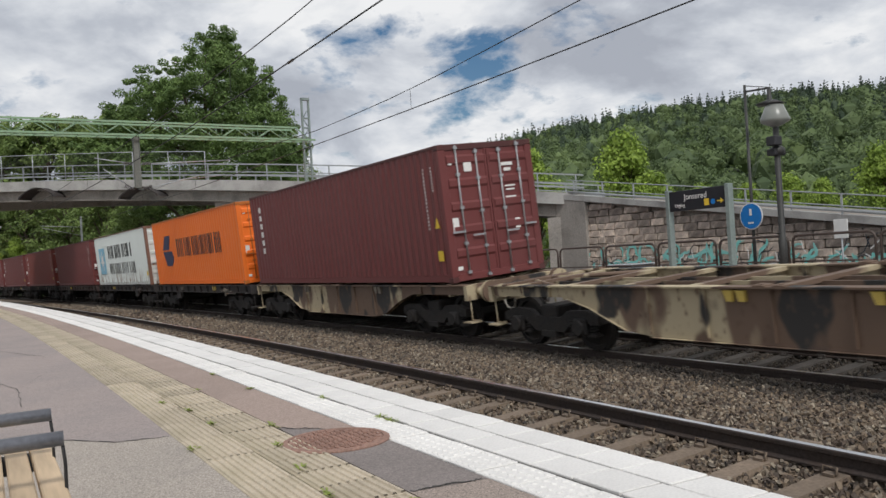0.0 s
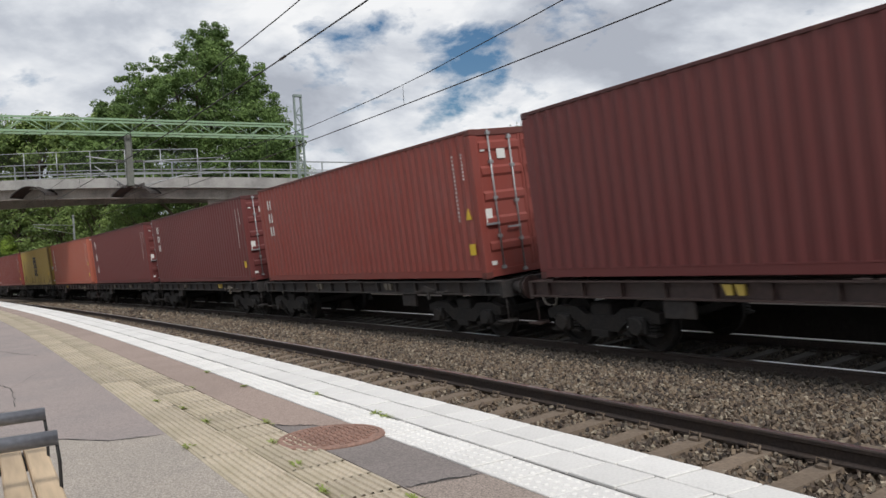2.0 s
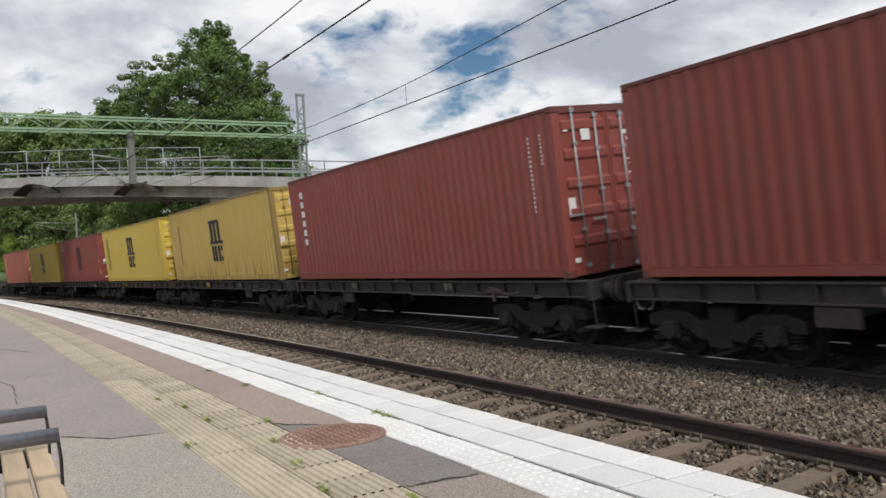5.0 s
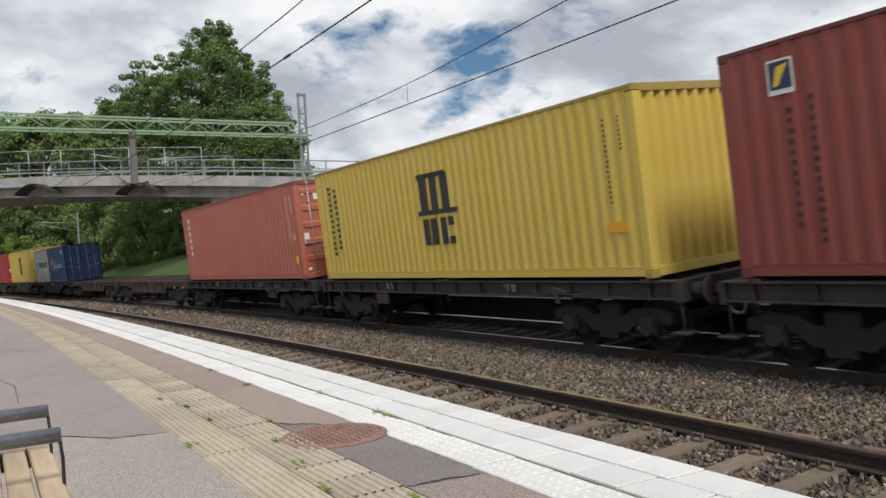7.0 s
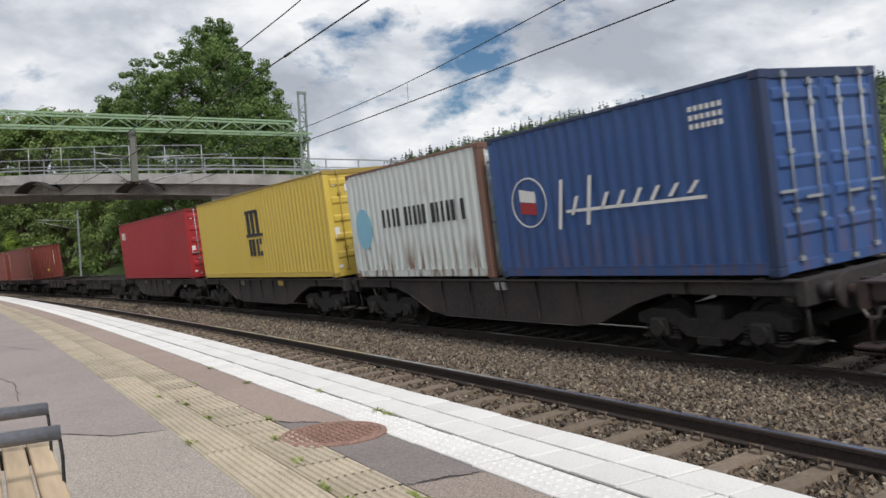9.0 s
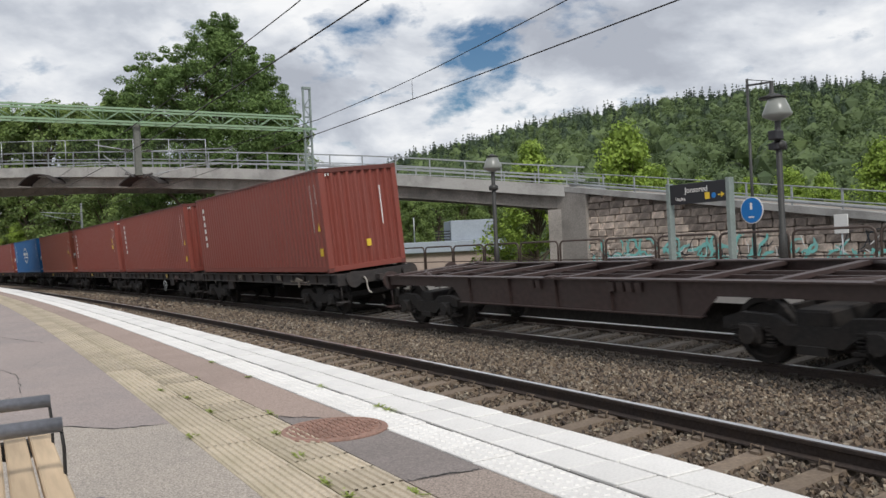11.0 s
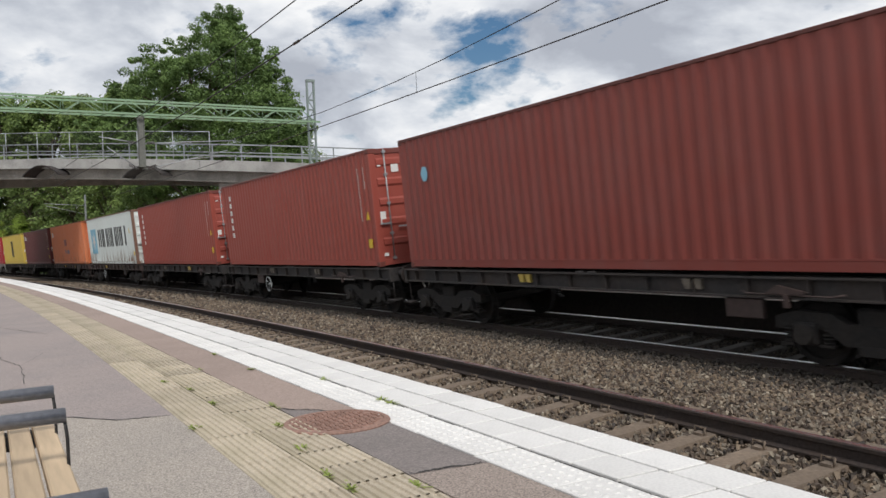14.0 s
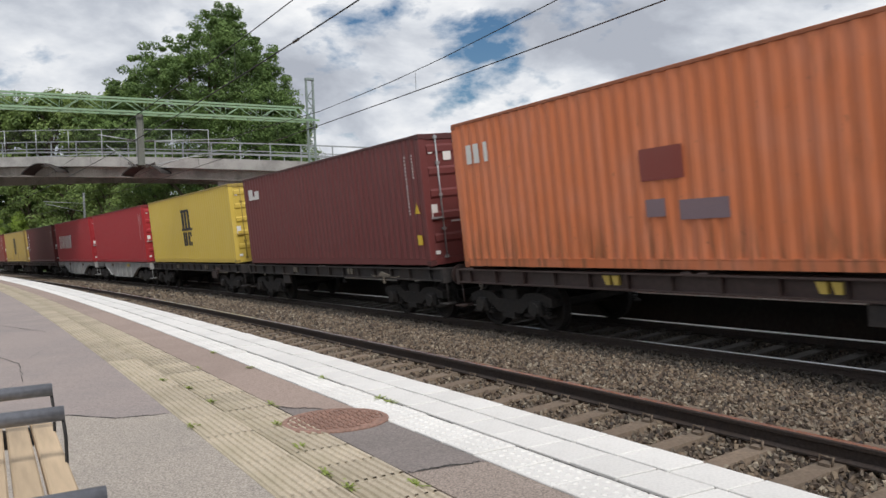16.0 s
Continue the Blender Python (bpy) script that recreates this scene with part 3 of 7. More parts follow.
    sweep(bm, [(-7.953, z - 0.13), (-7.23, z - 0.13), (-7.23, z - 0.012), (-7.953, z - 0.012)], -70, 150, 1, 0)
    part("slab_bed", bm, M["joint"], base)
    return base


def slab_mesh(name, length, width, thick, material, ribs=0, studs=0):
    """A paving slab with a chipped edge; ribs along it or studs on it."""
    bm = bmesh.new()
    bevelled(bm, -length / 2, length / 2, -width / 2, width / 2, -thick, 0, 0.004)
    for k in range(ribs):
        y = -width / 2 + width * (k + 0.5) / ribs
        w = width / ribs * 0.27
        a = [bm.verts.new(p) for p in ((-length / 2 + 0.006, y - w, 0), (-length / 2 + 0.006, y - w * 0.6, 0.010), (-length / 2 + 0.006, y + w * 0.6, 0.010), (-length / 2 + 0.006, y + w, 0))]
        b = [bm.verts.new(v.co + Vector((length - 0.012, 0, 0))) for v in a]
        for j in range(3):
            bm.faces.new((a[j], b[j], b[j + 1], a[j + 1]))
    if studs:
        n = max(1, round(length / width * studs))
        for i in range(n):
            for j in range(studs):
                c = Vector((-length / 2 + length * (i + 0.5) / n, -width / 2 + width * (j + 0.5) / studs, 0))
                lo = [bm.verts.new(c + Vector((math.cos(q) * 0.02, math.sin(q) * 0.02, 0))) for q in np.arange(6) * math.tau / 6]
                hi = [bm.verts.new(c + Vector((math.cos(q) * 0.013, math.sin(q) * 0.013, 0.006))) for q in np.arange(6) * math.tau / 6]
                for q in range(6):
                    bm.faces.new((lo[q], lo[(q + 1) % 6], hi[(q + 1) % 6], hi[q]))
                bm.faces.new(hi)
    return mesh_of(name, bm, material)


def lay_slabs(base):
    rng = random.Random(5)
    z = PLAT_Z

    def row(name, me, material, o, pitch, s0, s1, shift=0.0, skip=()):
        s = s0 + shift
        while s < s1:
            m = along(s, o, z + rng.uniform(-0.002, 0.003)) @ pose(0, 0, 0, rng.uniform(-0.3, 0.3), rng.uniform(-0.2, 0.2), rng.uniform(-0.15, 0.15))
            if not any(abs(s - q) < 0.45 and o < -8 for q in skip):
                part(name, me, material, base, m=m)
            s += pitch

    edge = slab_mesh("edge_slab", 0.320, 0.229, 0.14, M["kerb_white"])
    mid = slab_mesh("white_slab", 0.322, 0.238, 0.07, M["kerb_white"])
    stud = slab_mesh("studded_slab", 0.308, 0.256, 0.07, M["kerb_white"], studs=4)
    rib = slab_mesh("ribbed_tile", 0.650, 0.285, 0.06, M["tactile"], ribs=7)
    half = slab_mesh("ribbed_tile", 0.320, 0.307, 0.06, M["tactile"], ribs=7)
    row("edge_slab", edge, None, EDGE_O - 0.118, 0.335, -11.185, 60)
    row("white_slab", mid, None, -7.535, 0.338, -11.175, 60)
    row("studded_slab", stud, None, -7.812, 0.322, -11.21, 60)
    row("ribbed_tile", rib, None, -8.818, 0.66, -11.28, 60)
    row("ribbed_tile", half, None, -8.512, 0.33, -11.10, 60)
    # the rest of the rows, far along the platform, in one mesh each
    for name, o, w, mat in (("edge_slabs_far", EDGE_O - 0.118, 0.118, "kerb_white"), ("white_slabs_far", -7.675, 0.268, "kerb_white"), ("ribbed_tiles_far", -8.66, 0.30, "tactile")):
        bm = bmesh.new()
        for a, b in ((-70, -11.62), (60.4, 150)):
            sweep(bm, [(-w, -0.05), (w, -0.05), (w, 0.0), (-w, 0.0)], a, b, 1, o, z)
        tagged(part(name, bm, M[mat], base), kind="stuff")


def build_manhole():
    m = along(-5.04, -8.20, PLAT_Z)
    ob = thing("manhole_cover", "round rusty cast-iron manhole cover set in the platform", "manhole cover", m=m)
    bm = bmesh.new()
    ring = []
    for r, z in ((0.322, -0.02), (0.322, 0.006), (0.308, 0.013), (0.285, 0.013), (0.281, 0.004), (0.27, 0.004)):
        ring.append([bm.verts.new((math.cos(a) * r, math.sin(a) * r, z)) for a in np.arange(48) * math.tau / 48])
    for a, b in zip(ring, ring[1:]):
        for k in range(48):
            bm.faces.new((a[k], a[(k + 1) % 48], b[(k + 1) % 48], b[k]))
    part("frame", bm, M["cast_iron"], ob, "rust-brown iron frame ring")
    bm = bmesh.new()
    c = [bm.verts.new((math.cos(a) * 0.278, math.sin(a) * 0.278, 0.009)) for a in np.arange(48) * math.tau / 48]
    bm.faces.new(c)
    p = 0.042
    for i in range(-7, 8):
        for j in range(-7, 8):
            if math.hypot(i * p, j * p) < 0.262:
                w, h = (0.017, 0.008) if (i + j) % 2 else (0.008, 0.017)
                box(bm, i * p - w, i * p + w, j * p - h, j * p + h, 0.008, 0.016)
    part("lid", bm, M["cast_iron"], ob, "cast-iron lid with raised chequer")


# ---- tracks
RAIL = [(-0.035, -0.006), (-0.028, 0.0), (0.028, 0.0), (0.035, -0.006), (0.036, -0.034), (0.010, -0.046), (0.010, -0.122), (0.066, -0.135), (0.066, -0.148), (-0.066, -0.148), (-0.066, -0.135), (-0.010, -0.122), (-0.010, -0.046), (-0.036, -0.034)]
SLEEPER_S, SLEEPER_STEP = -13.92, 0.63


def sleeper_mesh(wood):
    bm = bmesh.new()
    prism(bm, [(-0.14, -0.34), (0.14, -0.34), (0.095, -0.153), (-0.095, -0.153)], -1.25, 1.25)
    for y in (-0.7175, 0.7175):
        for d in (-0.125, 0.125):
            box(bm, -0.05, 0.05, y + d - 0.032, y + d + 0.032, -0.154, -0.128)
            tube(bm, [(-0.055, y + d * 1.1, -0.14), (-0.055, y + d * 0.95, -0.085), (-0.02, y + d * 0.6, -0.105), (0.02, y + d * 0.6, -0.105), (0.055, y + d * 0.95, -0.085), (0.055, y + d * 1.1, -0.14)], 0.011, 5)
    return mesh_of("sleeper", bm, M[wood])


def build_track(name, o, z, label, wood, corner):
    tr = thing(name, label, "", kind="structure")
    for side in (-1, 1):
        bm = bmesh.new()
        sweep(bm, [(side * 0.7535 + a, b) for a, b in RAIL], -470, 560, 4, o, z, lean=CANT)
        rail = part("rail", bm, M["rail_side"], tr, "rusty steel rail")
        bm = bmesh.new()
        sweep(bm, [(side * 0.7535 + a, b) for a, b in ((-0.026, -0.002), (0.026, -0.002), (0.026, 0.002), (-0.026, 0.002))], -470, 560, 4, o, z, lean=CANT)
        part("running_surface", bm, M["rail_top"], rail, "bright worn rail head")
        # the worn corner towards the middle of the track
        bm = bmesh.new()
        k = -side
        sweep(bm, [(side * 0.7535 + k * a, b) for a, b in ((0.026, 0.002), (0.031, 0.0), (0.0345, -0.004), (0.0368, -0.010), (0.030, -0.010), (0.024, -0.002))], -470, 560, 4, o, z, lean=CANT)
        part("gauge_corner", bm, M[corner], rail, "worn inner corner")
    me = sleeper_mesh(wood)
    s = SLEEPER_S
    while s < 70:
        part("sleeper", me, None, tr, m=along(s, o, z, CANT))
        s += SLEEPER_STEP
    bm = bmesh.new()
    while s < 150:
        box(bm, -0.12, 0.12, -1.25, 1.25, -0.3, -0.153, along(s, o, z, CANT))
        s += SLEEPER_STEP
    tagged(part("sleepers_far", bm, M[wood], tr), kind="stuff")


def ballast_z(o):
    pts = [(-7.4, -0.62), (-6.75, -0.34), (-6.45, -0.242), (-3.9, -0.042), (-3.2, -0.075), (-1.5, -0.225), (-0.85, -0.19), (-0.65, -0.245), (1.3, -0.088), (2.0, -0.45), (2.3, -0.62)]
    for (a, za), (b, zb) in zip(pts, pts[1:]):
        if a <= o <= b:
            return za + (zb - za) * (o - a) / (b - a)
    return -0.62


def build_ballast():
    bm = bmesh.new()
    sec = [(o, ballast_z(o) - 0.035) for o in (-7.4, -6.75, -6.45, -5.2, -3.9, -3.2, -2.3, -1.5, -0.85, -0.65, 0, 1.3, 2.0, 2.3)]
    sweep(bm, sec + [(2.3, -0.7), (-7.4, -0.7)], -470, 560, 4, 0)
    solid("ballast_bed", bm, M["ballast"], "brown crushed-stone track bed", kind="structure")
    # loose stones: near the camera one by one, thinner further off
    rng = np.random.default_rng(3)
    shapes = []
    for _ in range(10):
        v = rng.normal(size=(8, 3))
        cube = np.array(list(itertools.product((-1, 1), repeat=3)), float)
        shapes.append(cube * rng.uniform(0.55, 1.0, (8, 1)) * np.array([1.0, 0.75, 0.55]) + v * 0.14)
    quads = np.array([(0, 1, 3, 2), (4, 6, 7, 5), (0, 4, 5, 1), (2, 3, 7, 6), (0, 2, 6, 4), (1, 5, 7, 3)])
    for lo, hi, per, size in ((-9.5, 6, 640, 0.026), (6, 22, 230, 0.038), (22, 60, 34, 0.075)):
        n = int((hi - lo) * 8.2 * per * 0.86)
        ss, oo = rng.uniform(lo, hi, n), rng.uniform(-6.6, 1.5, n)
        V, F, dark = [], [], []
        for s, o in zip(ss, oo):
            if abs(abs(o - NEAR_O) - 0.7535) < 0.06 or abs(abs(o) - 0.7535) < 0.06:
                continue
            dd = (s - SLEEPER_S) % SLEEPER_STEP
            if (abs(o - NEAR_O) < 1.27 or -0.8 < o < 1.27) and (dd < 0.085 or dd > SLEEPER_STEP - 0.085):
                continue
            k = rng.integers(10)
            q = Euler(rng.uniform(0, 6.28, 3)).to_matrix()
            p = shapes[k] * size * rng.uniform(0.6, 1.25)
            p = p @ np.array(q) + np.array(at(s, o, ballast_z(o) - 0.022 + rng.uniform(-0.012, 0.032)))
            F.append(quads + 8 * len(V))
            V.append(p)
            # stones under the train get the dark colour: oil plus painted train shade
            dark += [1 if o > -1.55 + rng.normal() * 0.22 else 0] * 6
        me = raw_mesh("ballast_stones", np.concatenate(V).tolist(), np.concatenate(F).tolist(), M["stones"])
        me.materials.append(M["stones_oily_shade"])
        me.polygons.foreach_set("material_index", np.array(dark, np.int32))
        ob = new("ballast_stones", me)
        tagged(ob, "loose brown and grey crushed stones between the rails", "ballast", kind="stuff")


def stone_material(name, gain_by):
    m, N, L, b = nodes_of(name)
    geo = N.new("ShaderNodeNewGeometry")
    r = N.new("ShaderNodeValToRGB")
    stops = [(0.0, (0.045, 0.031, 0.022)), (0.3, (0.16, 0.105, 0.066)), (0.6, (0.34, 0.245, 0.155)), (0.85, (0.25, 0.205, 0.155)), (1.0, (0.62, 0.52, 0.38))]
    while len(r.color_ramp.elements) < len(stops):
        r.color_ramp.elements.new(0.5)
    for e, (p, c) in zip(r.color_ramp.elements, stops):
        e.position, e.color = p, (*(Vector(c) * gain_by), 1)
    L.new(geo.outputs["Random Per Island"], r.inputs[0])
    n = N.new("ShaderNodeTexNoise"); n.inputs["Scale"].default_value = 60
    tc = N.new("ShaderNodeTexCoord"); L.new(tc.outputs["Object"], n.inputs["Vector"])
    mx = N.new("ShaderNodeMixRGB"); mx.blend_type = "MULTIPLY"; mx.inputs[0].default_value = 0.6
    L.new(r.outputs[0], mx.inputs[1]); L.new(n.outputs[0], mx.inputs[2])
    gain = N.new("ShaderNodeBrightContrast"); gain.inputs[1].default_value = 0.02
    L.new(mx.outputs[0], gain.inputs[0]); L.new(gain.outputs[0], b.inputs["Base Color"])
    b.inputs["Roughness"].default_value = 0.9
    return m


M["stones"] = stone_material("loose_stone", 0.76)
# low gain paints the shade under the train together with oil
M["stones_oily_shade"] = stone_material("oily_shade_stone", 0.26)


# ---- the train
def speed_way(t):
    """Metres that the train has run at t seconds."""
    return 28.3 * t + 0.016 * t * t


TIMES = [k * 0.4 for k in range(40)] + [16.0]
RIDERS = []


def ride(ob, u):
    """ob travels with the train; u is its place along it, counted backwards from a point near its head."""
    ob.matrix_basis = along(u, -0.04, 0.0, CANT)
    RIDERS.append((ob, u))


HALF_L, HALF_W, TALL, FLOOR_Z = 6.096, 1.219, 2.9, 1.217


def corrugated(bm, length, z0, z1, y, flip=1, pitch=0.278, depth=0.024):
    """A wall of folded sheet in the plane y, its outer face at y."""
    n = max(1, round(length / pitch))
    p = length / n
    xs = []
    for k in range(n):
        a = -length / 2 + k * p
        xs += [(a, 0), (a + p * 0.26, 0), (a + p * 0.5, 1), (a + p * 0.76, 1)]
    xs.append((length / 2, 0))
    lo = [bm.verts.new((x, y + flip * depth * d, z0)) for x, d in xs]
    hi = [bm.verts.new((x, y + flip * depth * d, z1)) for x, d in xs]
    for k in range(len(xs) - 1):
        bm.faces.new((lo[k], lo[k + 1], hi[k + 1], hi[k]))


def container_meshes(half_l, tall):
    """Shared meshes of one size of container; x forward, z from its underside."""
    hw = HALF_W
    out = {}
    for nm, y, f in (("side_wall_near", -hw + 0.006, 1), ("side_wall_far", hw - 0.006, -1)):
        bm = bmesh.new()
        corrugated(bm, half_l * 2 - 0.3, 0.155, tall - 0.055, y, f)
        out[nm] = bm
    bm = bmesh.new()
    t = bmesh.new()
    corrugated(t, hw * 2 - 0.26, 0.16, tall - 0.12, 0, 1, 0.24, 0.07)
    join(bm, t, Matrix.Translation((half_l - 0.012, 0, 0)) @ pose(0, 0, 0, 0, 0, 90))
    out["front_wall"] = bm
    bm = bmesh.new()
    t = bmesh.new()
    corrugated(t, hw * 2 - 0.26, 0.16, tall - 0.12, 0, 1, 0.24, 0.045)
    join(bm, t, Matrix.Translation((-half_l + 0.012, 0, 0)) @ pose(0, 0, 0, 0, 0, -90))
    out["rear_wall"] = bm
    # roof: shallow folds across
    bm = bmesh.new()
    n = int(half_l * 2 / 0.6)
    for k in range(n):
        a, b = -half_l + 0.1 + (half_l * 2 - 0.2) * k / n, -half_l + 0.1 + (half_l * 2 - 0.2) * (k + 1) / n
        box(bm, a + 0.05, b - 0.05, -hw + 0.1, hw - 0.1, tall - 0.03, tall - 0.012)
    box(bm, -half_l + 0.05, half_l - 0.05, -hw + 0.03, hw - 0.03, tall - 0.05, tall - 0.025)
    out["roof"] = bm
    bm = bmesh.new()
    for y in (-1, 1):
        bevelled(bm, -half_l + 0.15, half_l - 0.15, y * hw - 0.03 * y - 0.03, y * hw - 0.03 * y + 0.03, tall - 0.062, tall - 0.005, 0.006)
    for x in (-1, 1):
        bevelled(bm, x * (half_l - 0.05) - 0.05, x * (half_l - 0.05) + 0.05, -hw + 0.15, hw - 0.15, tall - 0.13, tall - 0.005, 0.006)
    out["top_rail"] = bm
    bm = bmesh.new()
    for y in (-1, 1):
        bevelled(bm, -half_l + 0.15, half_l - 0.15, y * (hw - 0.035) - 0.03, y * (hw - 0.035) + 0.03, 0.03, 0.165, 0.006)
        box(bm, -half_l + 0.15, half_l - 0.15, y * (hw - 0.02) - 0.018, y * (hw - 0.02) + 0.018, 0.165, 0.185)
    for x in (-1, 1):
        bevelled(bm, x * (half_l - 0.06) - 0.055, x * (half_l - 0.06) + 0.055, -hw + 0.15, hw - 0.15, 0.02, 0.165, 0.006)
    for k in range(int(half_l * 2 / 0.6)):
        x = -half_l + 0.3 + k * 0.6
        box(bm, x - 0.03, x + 0.03, -hw + 0.06, hw - 0.06, 0.04, 0.15)
    out["bottom_frame"] = bm
    bm = bmesh.new()
    bevelled(bm, -0.08, 0.08, -0.075, 0.075, 0.118, tall - 0.118, 0.012)
    out["corner_post"] = bm
    bm = bmesh.new()
    bevelled(bm, -0.089, 0.089, -0.081, 0.081, -0.059, 0.059, 0.012)
    for d in (-1, 1):
        box(bm, -0.035, 0.035, d * 0.0825 - 0.001, d * 0.0825 + 0.001, -0.035, 0.035)
    out["corner_casting"] = bm
    # one door leaf, hinged outside, with its pressings
    bm = bmesh.new()
    w = hw - 0.13
    box(bm, half_l - 0.055, half_l - 0.025, 0.008, w, 0.16, tall - 0.13)
    for a, b in ((0.008, 0.06), (w - 0.05, w)):
        bevelled(bm, half_l - 0.06, half_l - 0.004, a, b, 0.16, tall - 0.13, 0.005)
    for k in range(5):
        z = 0.22 + k * (tall - 0.45) / 5
        h = (tall - 0.45) / 5
        prism(bm, [(half_l - 0.026, z + h * 0.55), (half_l + 0.006, z + h * 0.66), (half_l + 0.006, z + h * 0.90), (half_l - 0.026, z + h)], 0.07, w - 0.06)
    out["door"] = bm
    bm = bmesh.new()
    for y, k in ((0.0, 0.3),):
        rod(bm, (half_l + 0.022, y, 0.10), (half_l + 0.022, y, tall - 0.08), 0.017, 6)
        for z in (0.14, 0.75, 1.5, 2.2, tall - 0.14):
            box(bm, half_l - 0.01, half_l + 0.045, y - 0.045, y + 0.045, z - 0.03, z + 0.03)
        box(bm, half_l + 0.03, half_l + 0.045, y - 0.02, y + 0.30, 0.98, 1.02)
    out["lock_rod"] = bm
    return {k: mesh_of(k, v, BOX["oxide"]) for k, v in out.items()}


LONG, SHORT = container_meshes(6.096, 2.9), container_meshes(3.029, 2.6)
MARKS = {}


def flat_mark(pts, proud, material, name):
    bm = bmesh.new()
    prism(bm, pts, -HALF_W - 0.0015 - proud, -HALF_W + 0.004)
    return mesh_of(name, bm, material)


def bar(x0, x1, z0, z1, lean=0.0):
    return [(x0, z0), (x1, z0), (x1 + lean, z1), (x0 + lean, z1)]


def marks(key, name, shapes, material, proud=0.0, joined=False):
    """Painted shapes for the near wall; each its own mesh unless they are too small to tell apart."""
    if joined:
        bm = bmesh.new()
        for p in shapes:
            prism(bm, p, -HALF_W - 0.0015 - proud, -HALF_W + 0.004)
        MARKS[key] = [(name, mesh_of(name, bm, material), True)]
    else:
        MARKS[key] = [(name, flat_mark(p, proud, material, name), False) for p in shapes]


def column(x, z0, z1, n, w, seed):
    """Upright row of small signs as plain bars."""
    rng = random.Random(seed)
    h = (z1 - z0) / n
    return [bar(x + rng.uniform(0, 0.2) * w, x + w * rng.uniform(0.75, 1.0), z0 + k * h + h * 0.2, z0 + k * h + h * 0.72) for k in range(n)]


def word(x0, z0, h, cells, gap, stroke=0.31, lean=0.0):
    """A word as plain upright bars."""
    out, x = [], x0
    for k, w in enumerate(cells):
        a = w * stroke * (0.85 if k % 2 else 0.6)
        for q in ((0.0, 1.0) if k % 2 else (0.0, 0.5, 1.0)):
            c = x + a / 2 + (w - a) * q
            out.append(bar(c - a / 2, c + a / 2, z0, z0 + h, lean))
        x += w + gap
    return out


def star(cx, cz, r, r2, n=7):
    return [(cx + math.sin(a) * q, cz + math.cos(a) * q) for a, q in ((k * math.pi / n, r if k % 2 == 0 else r2) for k in range(2 * n))]


def disc(cx, cz, rx, rz, n=28):
    return [(cx + math.cos(a) * rx, cz + math.sin(a) * rz) for a in np.arange(n) * math.tau / n]


def hoop_shape(key, name, cx, cz, rx, rz, w, material):
    bm = bmesh.new()
    n = 36
    ring = [[bm.verts.new((cx + math.cos(a) * (rx - d), y, cz + math.sin(a) * (rz - d))) for d in (0, w) for y in (-HALF_W - 0.003, -HALF_W + 0.003)] for a in np.arange(n) * math.tau / n]
    for k in range(n):
        p, q = ring[k], ring[(k + 1) % n]
        for i, j in ((0, 1), (1, 3), (3, 2), (2, 0)):
            bm.faces.new((p[i], p[j], q[j], q[i]))
    MARKS[key] = [(name, mesh_of(name, bm, material), False)]


